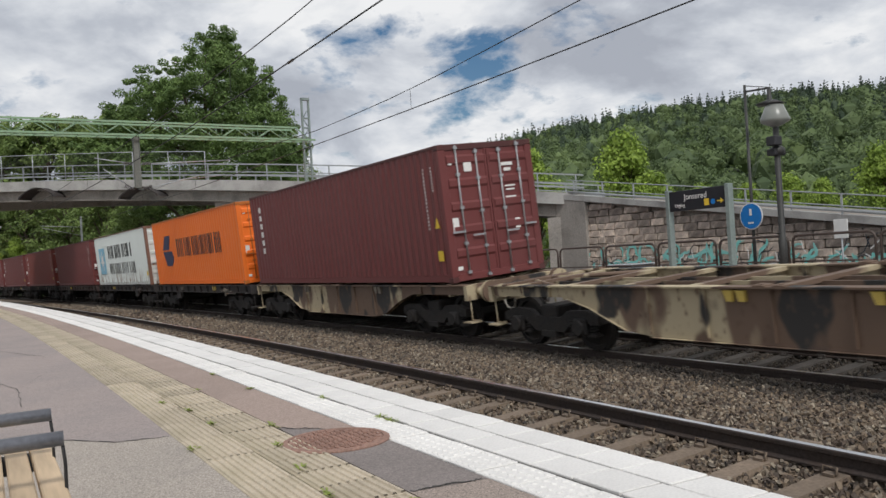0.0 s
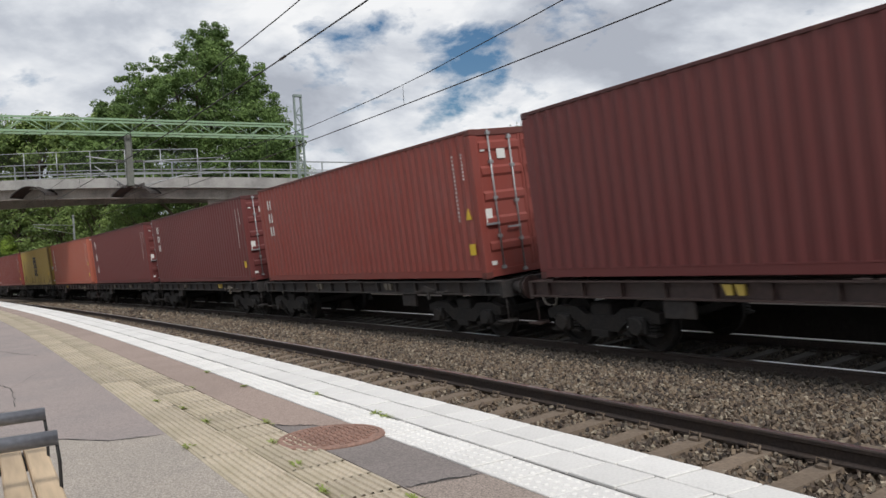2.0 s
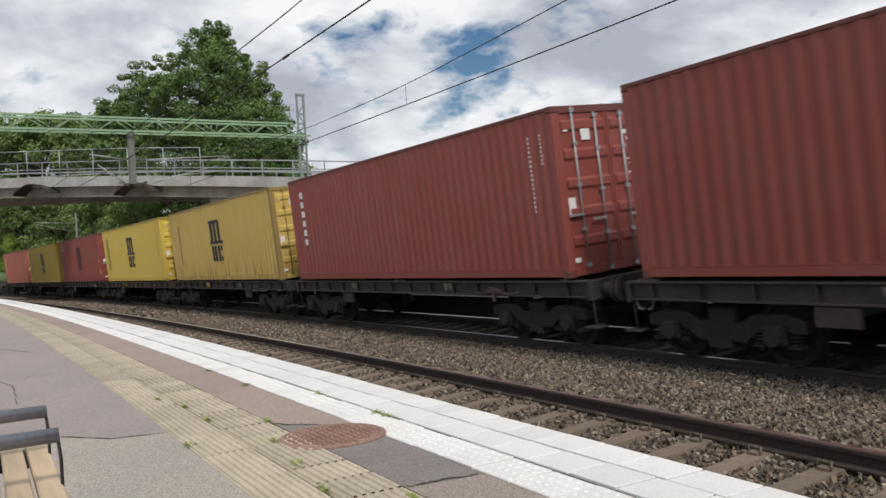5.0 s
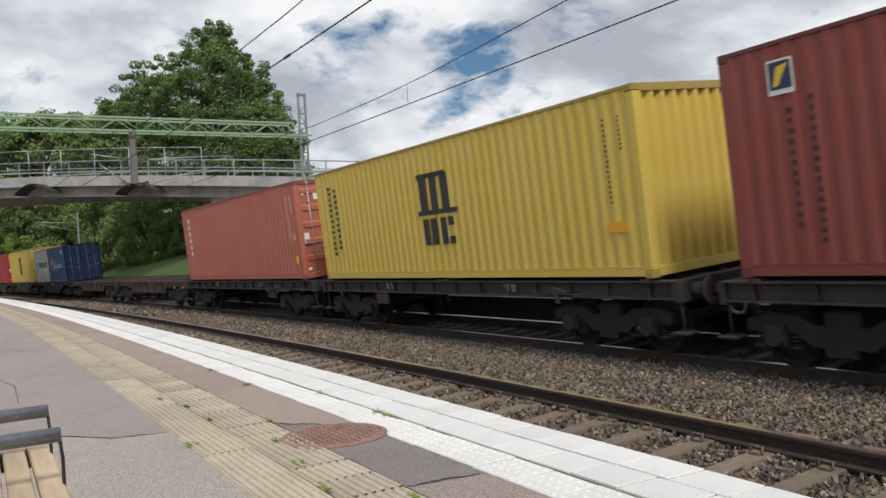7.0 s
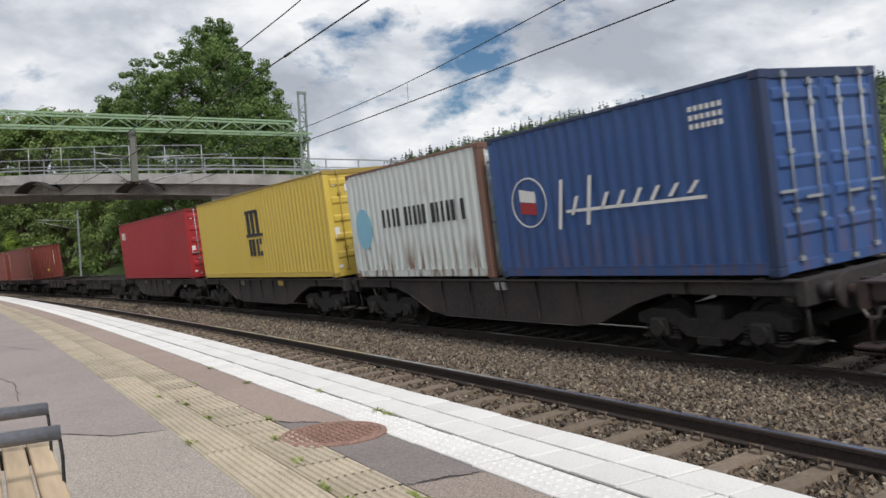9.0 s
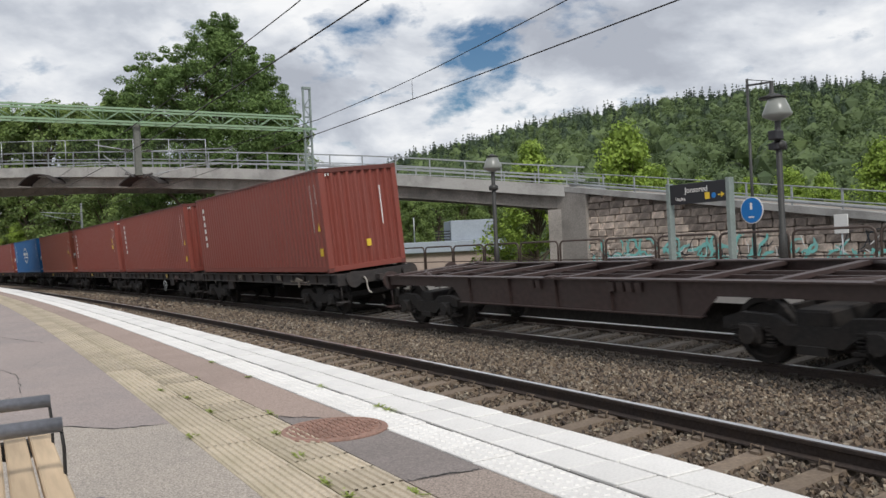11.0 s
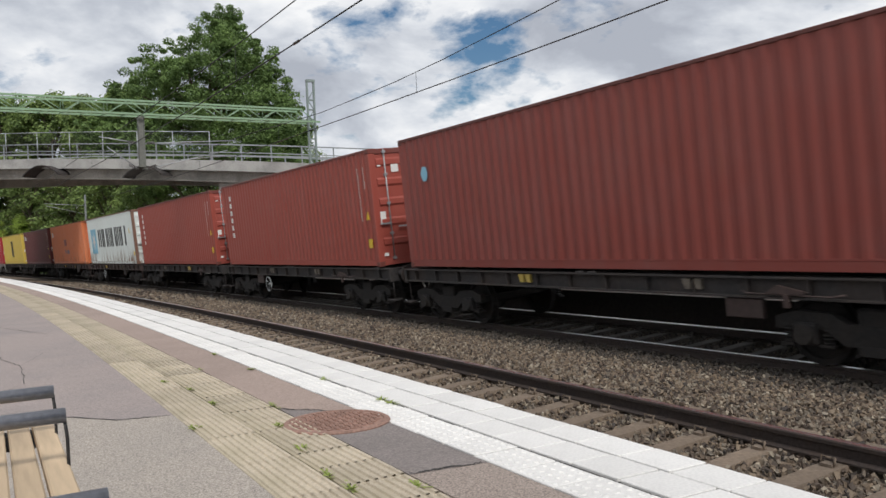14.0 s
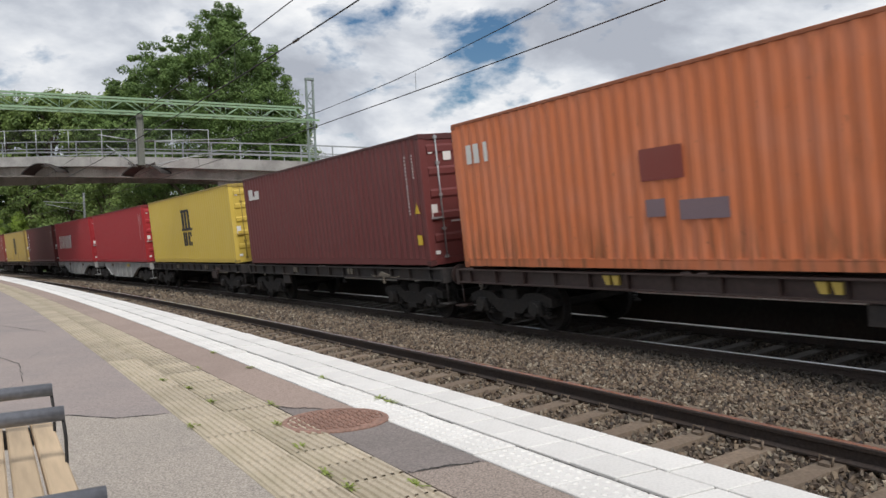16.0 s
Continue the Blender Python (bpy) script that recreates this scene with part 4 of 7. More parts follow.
def common_marks():
    W, K, Y, NV = M["white_paint"], M["black_paint"], M["yellow_paint"], M["navy_paint"]
    code = column(5.37, 1.15, 2.5, 17, 0.05, 4) + column(5.70, 1.95, 2.5, 8, 0.045, 5)
    marks("codes", "stencilled_code", code, W, joined=True)
    marks("codes_dark", "stencilled_code", code, K, joined=True)
    marks("hazard", "hazard_triangle", [[(5.63, 1.18), (5.83, 1.18), (5.73, 1.40)]], Y)
    marks("plate", "yellow_plate", [bar(5.63, 5.83, 0.48, 0.70)], Y)
    marks("hazard_high", "hazard_triangle", [[(5.05, 1.70), (5.25, 1.70), (5.15, 1.96)]], Y)
    marks("plate_high", "yellow_plate", [bar(4.98, 5.30, 1.34, 1.56)], Y)
    marks("plate_orange", "orange_plate", [bar(5.25, 5.70, 0.72, 0.88)], M["orange_plate"])
    marks("plate_pale", "yellow_plate", [bar(5.2, 5.5, 0.78, 0.95)], Y)
    tall = [bar(-5.32, -5.12, 1.0 + k * 0.265, 1.17 + k * 0.265) for k in range(6)]
    marks("owner", "owner_mark", tall, W, joined=True)
    marks("owner_big", "owner_mark", [p for k in range(3) for p in (bar(-5.34, -5.25, 1.42 + k * 0.40, 1.70 + k * 0.40), bar(-5.13, -5.06, 1.42 + k * 0.40, 1.70 + k * 0.40))], W, joined=True)
    marks("owner_wide", "owner_mark", [p for k in range(3) for p in (bar(-5.34, -5.25, 0.62 + k * 0.72, 1.04 + k * 0.72), bar(-5.13, -5.06, 0.66 + k * 0.72, 1.06 + k * 0.72))], W, joined=True)
    marks("owner_dark", "owner_mark", column(-4.85, 0.68, 2.32, 13, 0.16, 3), K, joined=True)
    marks("owner_faded", "owner_mark", column(-4.86, 0.4, 2.2, 15, 0.10, 3) + column(-5.16, 0.6, 2.1, 12, 0.09, 8), M["faded_black"], joined=True)
    marks("owner_dark_wide", "owner_mark", column(-5.02, 0.78, 2.42, 11, 0.2, 3) + column(-5.36, 0.62, 2.5, 13, 0.17, 8), K, joined=True)
    crest = [bar(-0.62, -0.28, 1.48, 2.16), bar(-0.08, 0.26, 1.48, 2.22), bar(0.46, 0.80, 1.48, 2.22), bar(-0.80, 1.14, 1.38, 1.48), bar(-0.72, 0.70, 2.16, 2.26),
             bar(-0.60, -0.34, 0.74, 1.30), bar(-0.22, 0.06, 0.74, 1.30), bar(0.28, 0.56, 0.74, 1.30), bar(0.64, 0.90, 1.12, 1.30), bar(0.64, 0.90, 0.74, 0.90)]
    crest = [[(0.16 + 0.82 * (x - 0.16), z) for x, z in q] for q in crest]
    marks("crest", "crest_bar", crest, K)
    marks("crest_brown", "crest_bar", crest, M["faded_black"])
    marks("ship_word", "word_bar", word(-2.95, 1.05, 1.08, (1.32, 1.0, 0.95, 1.05, 1.0, 1.1), 0.16, 0.30), K)
    marks("ship_two", "word_bar", word(-2.62, 1.55, 0.72, (0.98, 0.8, 0.76, 0.8, 0.8, 0.88), 0.11, 0.29), K)
    marks("ship_low", "word_bar", word(-2.55, 0.66, 0.60, (0.62, 0.6, 0.68, 0.56, 0.68, 0.68, 0.72), 0.23, 0.27), K)
    marks("panel_light", "pale_blue_panel", [bar(-5.15, -3.60, 0.66, 2.2)], M["sky_paint"])
    marks("star", "star", [star(-4.35, 1.45, 0.66, 0.22)], W, 0.003)
    marks("orange_word", "word_bar", word(-2.2, 1.22, 0.78, (0.72, 0.46, 0.46, 0.46, 0.46, 0.26, 0.46, 0.22, 0.46, 0.46, 0.46), 0.12, 0.32), K)
    marks("orange_crest", "crest_shape", [[(-4.55, 1.58), (-4.05, 2.2), (-3.15, 2.2), (-3.5, 1.58)], [(-4.55, 1.5), (-3.1, 1.5), (-2.85, 1.2), (-3.2, 0.85), (-4.1, 0.85)]], NV)
    hoop_shape("ring", "ring_emblem", -0.1, 1.55, 0.92, 0.68, 0.06, W)
    marks("ring_bars", "emblem_bar", [bar(-1.18, -0.82, 1.56, 1.80), bar(-0.70, -0.36, 1.56, 1.80), bar(-0.24, 0.06, 1.56, 1.80), bar(0.18, 0.5, 1.56, 1.80), bar(0.62, 0.98, 1.56, 1.80), bar(-1.02, -0.60, 1.32, 1.45), bar(-0.48, -0.02, 1.32, 1.45), bar(0.10, 0.46, 1.32, 1.45), bar(0.56, 0.84, 1.32, 1.45), bar(-0.45, 0.25, 2.02, 2.07), bar(-0.45, 0.25, 1.03, 1.08)], W)
    marks("script", "script_stroke", [[(-1.2 + k * 0.36, 1.02 + 0.02 * k - (0.2 if k in (0, 2) else 0)), (-1.12 + k * 0.36, 1.02 + 0.02 * k - (0.2 if k in (0, 2) else 0)), (-0.96 + k * 0.36, 1.34 + (0.3 if k in (0, 2) else 0)), (-1.04 + k * 0.36, 1.34 + (0.3 if k in (0, 2) else 0))] for k in range(9)] + [bar(-0.95, 2.0, 1.08, 1.13)], W)
    hoop_shape("flag_ring", "badge_ring", -1.95, 1.33, 0.5, 0.44, 0.025, W)
    marks("flag", "flag_field", [[(-2.2, 1.15), (-1.75, 1.1), (-1.75, 1.3), (-2.2, 1.35)]], BOX["red"])
    marks("flag_white", "flag_field", [[(-2.2, 1.36), (-1.75, 1.31), (-1.75, 1.5), (-2.2, 1.58)]], W)
    marks("code_short", "stencilled_code", [bar(1.85 + 0.1 * k, 1.91 + 0.1 * k, z, z + 0.07) for k in range(6) for z in (2.02, 2.14, 2.26)], W, joined=True)
    marks("logo_word", "logo_bar", [bar(-5.6, -5.42, 2.05, 2.42), bar(-5.34, -5.16, 2.05, 2.42), bar(-4.98, -4.86, 2.05, 2.42)], W)
    marks("logo_patch", "logo_patch", [bar(-5.6, -4.6, 2.15, 2.26), bar(-5.6, -5.2, 2.26, 2.5), bar(-5.0, -4.6, 2.26, 2.42)], W)
    marks("badge", "badge", [bar(-5.36, -5.00, 2.24, 2.66)], W)
    marks("badge_fill", "badge_field", [bar(-5.335, -5.025, 2.30, 2.635)], NV, 0.003)
    marks("badge_mark", "badge_stroke", [[(-5.29, 2.34), (-5.22, 2.34), (-5.06, 2.6), (-5.22, 2.57)]], Y, 0.006)
    marks("patches", "repair_patch", [bar(-0.85, -0.01, 1.33, 1.80)], BOX["oxide"])
    marks("patch_grey", "painted_patch", [bar(-0.14, 0.73, 0.74, 1.02), bar(-0.80, -0.42, 0.80, 1.06)], M["patch_grey"])
    marks("script_red", "word_bar", word(-4.9, 1.0, 0.9, (0.5, 0.4, 0.4, 0.6, 0.5, 0.4, 0.5), 0.18, 0.3, 0.25), W)
    marks("word_short", "word_bar", word(-1.25, 1.18, 0.42, (0.62, 0.5, 0.5, 0.5, 0.5, 0.5), 0.09, 0.3), K)
    marks("panel_short", "pale_blue_panel", [disc(-2.3, 1.2, 0.42, 0.5)], M["sky_paint"])
    marks("hexagon", "hexagon_mark", [disc(-5.02, 2.05, 0.15, 0.18, 6)], M["sky_paint"])
    MARKS["front_plates"] = []
    for y, z, w, h, mat in ((0.1, 0.62, 0.14, 0.2, Y), (0.62, 1.2, 0.03, 1.1, W), (-1.0, 2.68, 0.04, 0.07, W), (-0.92, 2.68, 0.04, 0.07, W)):
        bm = bmesh.new()
        box(bm, HALF_L - 0.012, HALF_L - 0.009, y - w / 2, y + w / 2, z, z + h)
        MARKS["front_plates"].append(("front_plate", mesh_of("front_plate", bm, mat), False))
    MARKS["door_plates"] = []
    for y, z, w, h in ((0.5, 2.36, 0.3, 0.07), (0.5, 2.24, 0.18, 0.07), (0.52, 1.9, 0.26, 0.035), (0.52, 1.82, 0.22, 0.035), (0.52, 1.66, 0.26, 0.035), (0.52, 1.58, 0.2, 0.035), (-0.52, 2.3, 0.2, 0.22), (-0.95, 2.46, 0.1, 0.1), (-0.98, 1.05, 0.15, 0.3), (0.62, 0.98, 0.13, 0.22), (-1.0, 0.25, 0.12, 0.08)):
        bm = bmesh.new()
        box(bm, HALF_L - 0.004, HALF_L - 0.001, y - w / 2, y + w / 2, z, z + h)
        MARKS["door_plates"].append(("door_plate", mesh_of("door_plate", bm, W), False))


M["orange_plate"] = plain("orange_plate", (0.75, 0.36, 0.02))
M["faded_black"] = plain("faded_black", (0.05, 0.022, 0.022))
M["patch_grey"] = plain("patch_grey", (0.24, 0.17, 0.19))
common_marks()


def build_container(u_front, colour, label, doors=True, marks=("codes", "owner"), short=False, door_mat=None, tall=None):
    half = 3.029 if short else 6.096
    S = SHORT if short else LONG
    top = 2.6 if short else 2.9
    mat = BOX[colour]
    ob = thing("shipping_container", label, "shipping container", "containers on the train")
    frame_mat = WORN[colour]
    for k in ("side_wall_near", "side_wall_far", "rear_wall", "roof", "top_rail", "bottom_frame"):
        part(k.replace("_near", "").replace("_far", ""), S[k], frame_mat if k == "top_rail" else mat, ob)
    for x in (-1, 1):
        for y in (-1, 1):
            part("corner_post", S["corner_post"], frame_mat if x > 0 and colour in ("white", "yellow", "blue") else mat, ob, m=Matrix.Translation((x * (half - 0.083), y * (HALF_W - 0.078), 0)))
            for z in (0.059, top - 0.059):
                part("corner_casting", S["corner_casting"], frame_mat, ob, m=Matrix.Translation((x * (half - 0.089), y * (HALF_W - 0.081), z)))
    if doors:
        for m in (Matrix.Identity(4), pose(0, 0, 0) @ Matrix.Diagonal((1, -1, 1, 1))):
            d = part("door", S["door"], mat, ob, m=m)
            for y in (0.30, 0.80):
                part("lock_rod", S["lock_rod"], frame_mat if colour in ("yellow", "yellow_deep", "orange") else M["galv"], d, "worn steel locking bar", m=Matrix.Translation((0, y, 0.1 * (y > 0.5) - 0.05)))
        if not short:
            marks = (*marks, "door_plates")
    else:
        part("front_wall", S["front_wall"], mat, ob)
        if colour in ("brick", "redbrown"):
            marks = (*marks, "front_plates")
    for k in marks:
        for nm, me, small in MARKS[k]:
            c = part(nm, me, None, ob)
            if small:
                tagged(c, kind="stuff")
    for c in ob.children:
        c.matrix_basis = Matrix.Translation((0, 0, FLOOR_Z)) @ c.matrix_basis
    ride(ob, u_front + half)
    return ob


# wagons
def wheel(bm, x, y):
    t = bmesh.new()
    s = 1 if y > 0 else -1
    prof = [(0.0, 0.06), (0.12, 0.06), (0.12, 0.03), (0.36, 0.02), (0.38, 0.065), (0.46, 0.06), (0.46, -0.045), (0.487, -0.05), (0.487, -0.075), (0.38, -0.075), (0.36, -0.02), (0.12, -0.04), (0.0, -0.04)]
    rings = [[t.verts.new((math.cos(a) * r, w * s, math.sin(a) * r)) for a in np.arange(16) * math.tau / 16] for r, w in prof[1:-1]]
    for a, b in zip(rings, rings[1:]):
        for k in range(16):
            t.faces.new((a[k], a[(k + 1) % 16], b[(k + 1) % 16], b[k]))
    t.faces.new(rings[0]); t.faces.new(rings[-1][::-1])
    join(bm, t, Matrix.Translation((x, y, 0.46)))


def wagon_meshes():
    out = {}
    bm = bmesh.new()
    for y in (-0.7535, 0.7535):
        wheel(bm, 0, y)
    rod(bm, (0, -1.05, 0.46), (0, 1.05, 0.46), 0.08, 10)
    out["wheelset"] = mesh_of("wheelset", bm, M["bogie"])
    bm = bmesh.new()
    # side frame: arched bar over the axle boxes with a sunken middle
    prism(bm, [(-1.35, 0.50), (-1.35, 0.66), (-1.05, 0.74), (-0.55, 0.72), (-0.35, 0.60), (0.35, 0.60), (0.55, 0.72), (1.05, 0.74), (1.35, 0.66), (1.35, 0.50), (1.15, 0.52), (0.65, 0.52), (0.4, 0.34), (-0.4, 0.34), (-0.65, 0.52), (-1.15, 0.52)], -0.06, 0.06)
    for x in (-0.9, 0.9):
        bevelled(bm, x - 0.17, x + 0.17, -0.12, 0.12, 0.32, 0.60, 0.03)
        rod(bm, (x, -0.17, 0.46), (x, 0.12, 0.46), 0.13, 12)
        for d in (-0.27, 0.27):
            for k in range(5):
                rod(bm, (x + d, 0, 0.34 + k * 0.05), (x + d, 0, 0.365 + k * 0.05), 0.075, 8)
            box(bm, x + d - 0.09, x + d + 0.09, -0.09, 0.09, 0.30, 0.335)
    box(bm, -0.2, 0.2, -0.1, 0.1, 0.25, 0.36)
    out["side_frame"] = mesh_of("side_frame", bm, M["bogie"])
    bm = bmesh.new()
    bevelled(bm, -0.25, 0.25, -1.05, 1.05, 0.45, 0.8, 0.03)
    for x in (-1.25, 1.25):
        box(bm, x - 0.06, x + 0.06, -0.95, 0.95, 0.5, 0.62)
    rod(bm, (0, 0, 0.75), (0, 0, 0.98), 0.2, 12)
    for x in (-0.42, 0.42):
        for y in (-0.75, 0.75):
            box(bm, x - 0.03, x + 0.03, y - 0.05, y + 0.05, 0.2, 0.5)
    out["bolster"] = mesh_of("bolster", bm, M["bogie"])
    # side sills
    L2 = 6.45
    bm = bmesh.new()
    for z0, z1, w in ((1.155, 1.18, 0.1), (0.92, 1.155, 0.015), (0.90, 0.925, 0.1)):
        box(bm, -L2, L2, -w, w, z0, z1)
    for k in range(14):
        x = -L2 + 0.5 + k * (2 * L2 - 1.0) / 13
        box(bm, x - 0.008, x + 0.008, -0.09, 0.09, 0.925, 1.155)
    out["sill_flat"] = bm
    bm = bmesh.new()
    prism(bm, [(-L2, 1.155), (L2, 1.155), (L2, 0.97), (4.2, 0.97), (3.55, 0.80), (2.7, 0.46), (2.2, 0.40), (-2.2, 0.40), (-2.7, 0.46), (-3.55, 0.80), (-4.2, 0.97), (-L2, 0.97)], -0.012, 0.012)
    box(bm, -L2, L2, -0.09, 0.09, 1.155, 1.18)
    for a, b in (((-4.2, 0.97), (-3.55, 0.80)), ((-3.55, 0.80), (-2.7, 0.46)), ((-2.2, 0.40), (2.2, 0.40)), ((3.55, 0.80), (2.7, 0.46)), ((4.2, 0.97), (3.55, 0.80))):
        v = [bm.verts.new(p) for p in ((a[0], -0.07, a[1]), (b[0], -0.07, b[1]), (b[0], 0.07, b[1]), (a[0], 0.07, a[1]))]
        bm.faces.new(v)
    for x in (-2.2, -1.1, 0.0, 1.1, 2.2, -4.6, 4.6):
        box(bm, x - 0.008, x + 0.008, -0.06, 0.06, 0.45 if abs(x) < 3 else 0.98, 1.15)
    out["sill_belly"] = bm
    bm = bmesh.new()
    prism(bm, [(-L2, 1.155), (L2, 1.155), (L2, 0.95), (3.5, 0.95), (3.2, 0.66), (-3.2, 0.66), (-3.5, 0.95), (-L2, 0.95)], -0.012, 0.012)
    box(bm, -L2, L2, -0.09, 0.09, 1.155, 1.18)
    box(bm, -3.2, 3.2, -0.07, 0.07, 0.64, 0.66)
    for x in np.arange(-2.8, 3.0, 1.4):
        box(bm, x - 0.008, x + 0.008, -0.06, 0.06, 0.66, 1.15)
    out["sill_deep"] = bm
    bm = bmesh.new()
    for y in (-0.22, 0.22):
        box(bm, -L2 + 0.2, L2 - 0.2, y - 0.02, y + 0.02, 0.82, 1.12)
    out["centre_beam"] = bm
    bm = bmesh.new()
    box(bm, -0.08, 0.08, -1.12, 1.12, 1.10, 1.165)
    box(bm, -0.015, 0.015, -1.12, 1.12, 0.92, 1.101)
    out["cross_beam"] = bm
    bm = bmesh.new()
    rod(bm, (6.3, 0.2, 1.12), (4.35, 1.1, 1.12), 0.05, 6)
    out["diagonal_stay"] = bm
    bm = bmesh.new()
    box(bm, 6.4, 6.52, -1.2, 1.2, 0.86, 1.17)
    for y in (-0.875, 0.875):
        rod(bm, (6.5, y, 1.02), (6.72, y, 1.02), 0.11, 10)
        rod(bm, (6.70, y, 1.02), (6.86, y, 1.02), 0.075, 10)
        rod(bm, (6.86, y, 1.02), (6.89, y, 1.02), 0.225, 14)
    box(bm, 6.5, 6.8, -0.06, 0.06, 0.93, 1.05)
    for y in (-1.1, 1.1):
        tube(bm, [(6.46, y, 0.9), (6.46, y, 0.45), (6.46, y * 0.82, 0.42)], 0.018, 6)
        box(bm, 6.3, 6.62, y - 0.13, y + 0.13, 0.40, 0.425)
    out["end_beam"] = bm
    bm = bmesh.new()
    bevelled(bm, -0.1, 0.1, -0.09, 0.09, 1.175, 1.205, 0.006)
    rod(bm, (0, 0, 1.2), (0, 0, 1.217), 0.05, 8)
    out["lock_seat"] = bm
    bm = bmesh.new()
    tube(bm, [(6.50, -0.42, 1.0), (6.62, -0.43, 1.02), (6.72, -0.44, 0.93), (6.74, -0.44, 0.74), (6.80, -0.43, 0.62), (6.90, -0.42, 0.60)], 0.024, 7)
    out["brake_hose"] = bm
    bm = bmesh.new()
    bevelled(bm, -0.3, 0.3, -0.02, 0.05, 0.62, 0.88, 0.01)
    out["equipment_box"] = bm
    bm = bmesh.new()
    prism(bm, [(-0.16, 1.13), (0.0, 1.13), (0.0, 0.98), (-0.1, 0.98)], -0.03, 0.03)
    prism(bm, [(0.05, 1.13), (0.2, 1.13), (0.2, 0.98), (0.1, 0.98)], -0.03, 0.03)
    out["folding_spigot"] = bm
    bm = bmesh.new()
    ring = [(math.cos(a) * 0.24, 0, 0.62 + math.sin(a) * 0.24) for a in np.arange(17) * math.tau / 16]
    tube(bm, ring, 0.014, 5)
    for a in (0.4, 2.5, 4.6):
        rod(bm, (0, 0, 0.62), (math.cos(a) * 0.24, 0, 0.62 + math.sin(a) * 0.24), 0.009, 5)
    rod(bm, (0, 0, 0.62), (0, 0.12, 0.62), 0.02, 6)
    out["brake_wheel"] = bm
    bm = bmesh.new()
    tube(bm, [(-0.75, 0, 1.0), (-0.68, 0, 0.965), (0.55, 0, 0.955), (0.72, 0, 0.985)], 0.013, 5)
    prism(bm, [(-0.4, 0.97), (0.15, 0.97), (0.22, 1.0), (-0.2, 1.08)], -0.01, 0.03)
    box(bm, -0.12, -0.04, -0.02, 0.03, 0.8, 0.97)
    out["handrail_plate"] = bm
    for k, v in list(out.items()):
        if not isinstance(v, bpy.types.Mesh):
            out[k] = mesh_of(k, v, M["wagon_dark"])
    return out


WAGON = wagon_meshes()


def build_wagon(u_mid, style, paint, label, extras=()):
    mat = M[paint]
    ob = thing("container_wagon", label, "flat wagon", "wagons of the train")
    for y in (-1.13, 1.13):
        part("side_sill", WAGON["sill_" + style], mat, ob, m=Matrix.Translation((0, y, 0)))
    part("centre_beam", WAGON["centre_beam"], mat, ob)
    for x in (-6.35, -5.7, -4.3, -2.9, -1.5, 0.0, 1.5, 2.9, 4.3, 5.7, 6.35):
        part("cross_beam", WAGON["cross_beam"], mat, ob, m=Matrix.Translation((x, 0, 0)))
    for turn, flip in ((0, 1), (0, -1), (180, 1), (180, -1)):
        part("diagonal_stay", WAGON["diagonal_stay"], mat, ob, m=pose(0, 0, 0, 0, 0, turn) @ Matrix.Diagonal((1, flip, 1, 1)))
    for x in (-5.9, 5.9, -0.15, 0.15):
        for y in (-1.13, 1.13):
            part("lock_seat", WAGON["lock_seat"], mat, ob, m=Matrix.Translation((x, y, 0)))
    for m in (Matrix.Identity(4), pose(0, 0, 0, 0, 0, 180)):
        part("end_beam", WAGON["end_beam"], mat, ob, m=m)
        part("brake_hose", WAGON["brake_hose"], M["hose"], ob, "pale grey brake hose", m=m)
        part("brake_hose", WAGON["brake_hose"], M["hose"], ob, m=m @ Matrix.Diagonal((1, -1, 1, 1)))
    for x in (-4.85, 4.85):
        b = part("bolster", WAGON["bolster"], None, ob, "dark grimy bogie", m=Matrix.Translation((x, 0, 0)))
        for y in (-1.02, 1.02):
            part("side_frame", WAGON["side_frame"], None, b, m=Matrix.Translation((0, y, 0)))
        for dx in (-0.9, 0.9):
            part("wheelset", WAGON["wheelset"], None, b, m=Matrix.Translation((dx, 0, 0)))
    for k, x, y, mm in extras:
        part(k, WAGON[k], M[mm] if mm else None, ob, m=Matrix.Translation((x, y, 0)))
    ride(ob, u_mid)


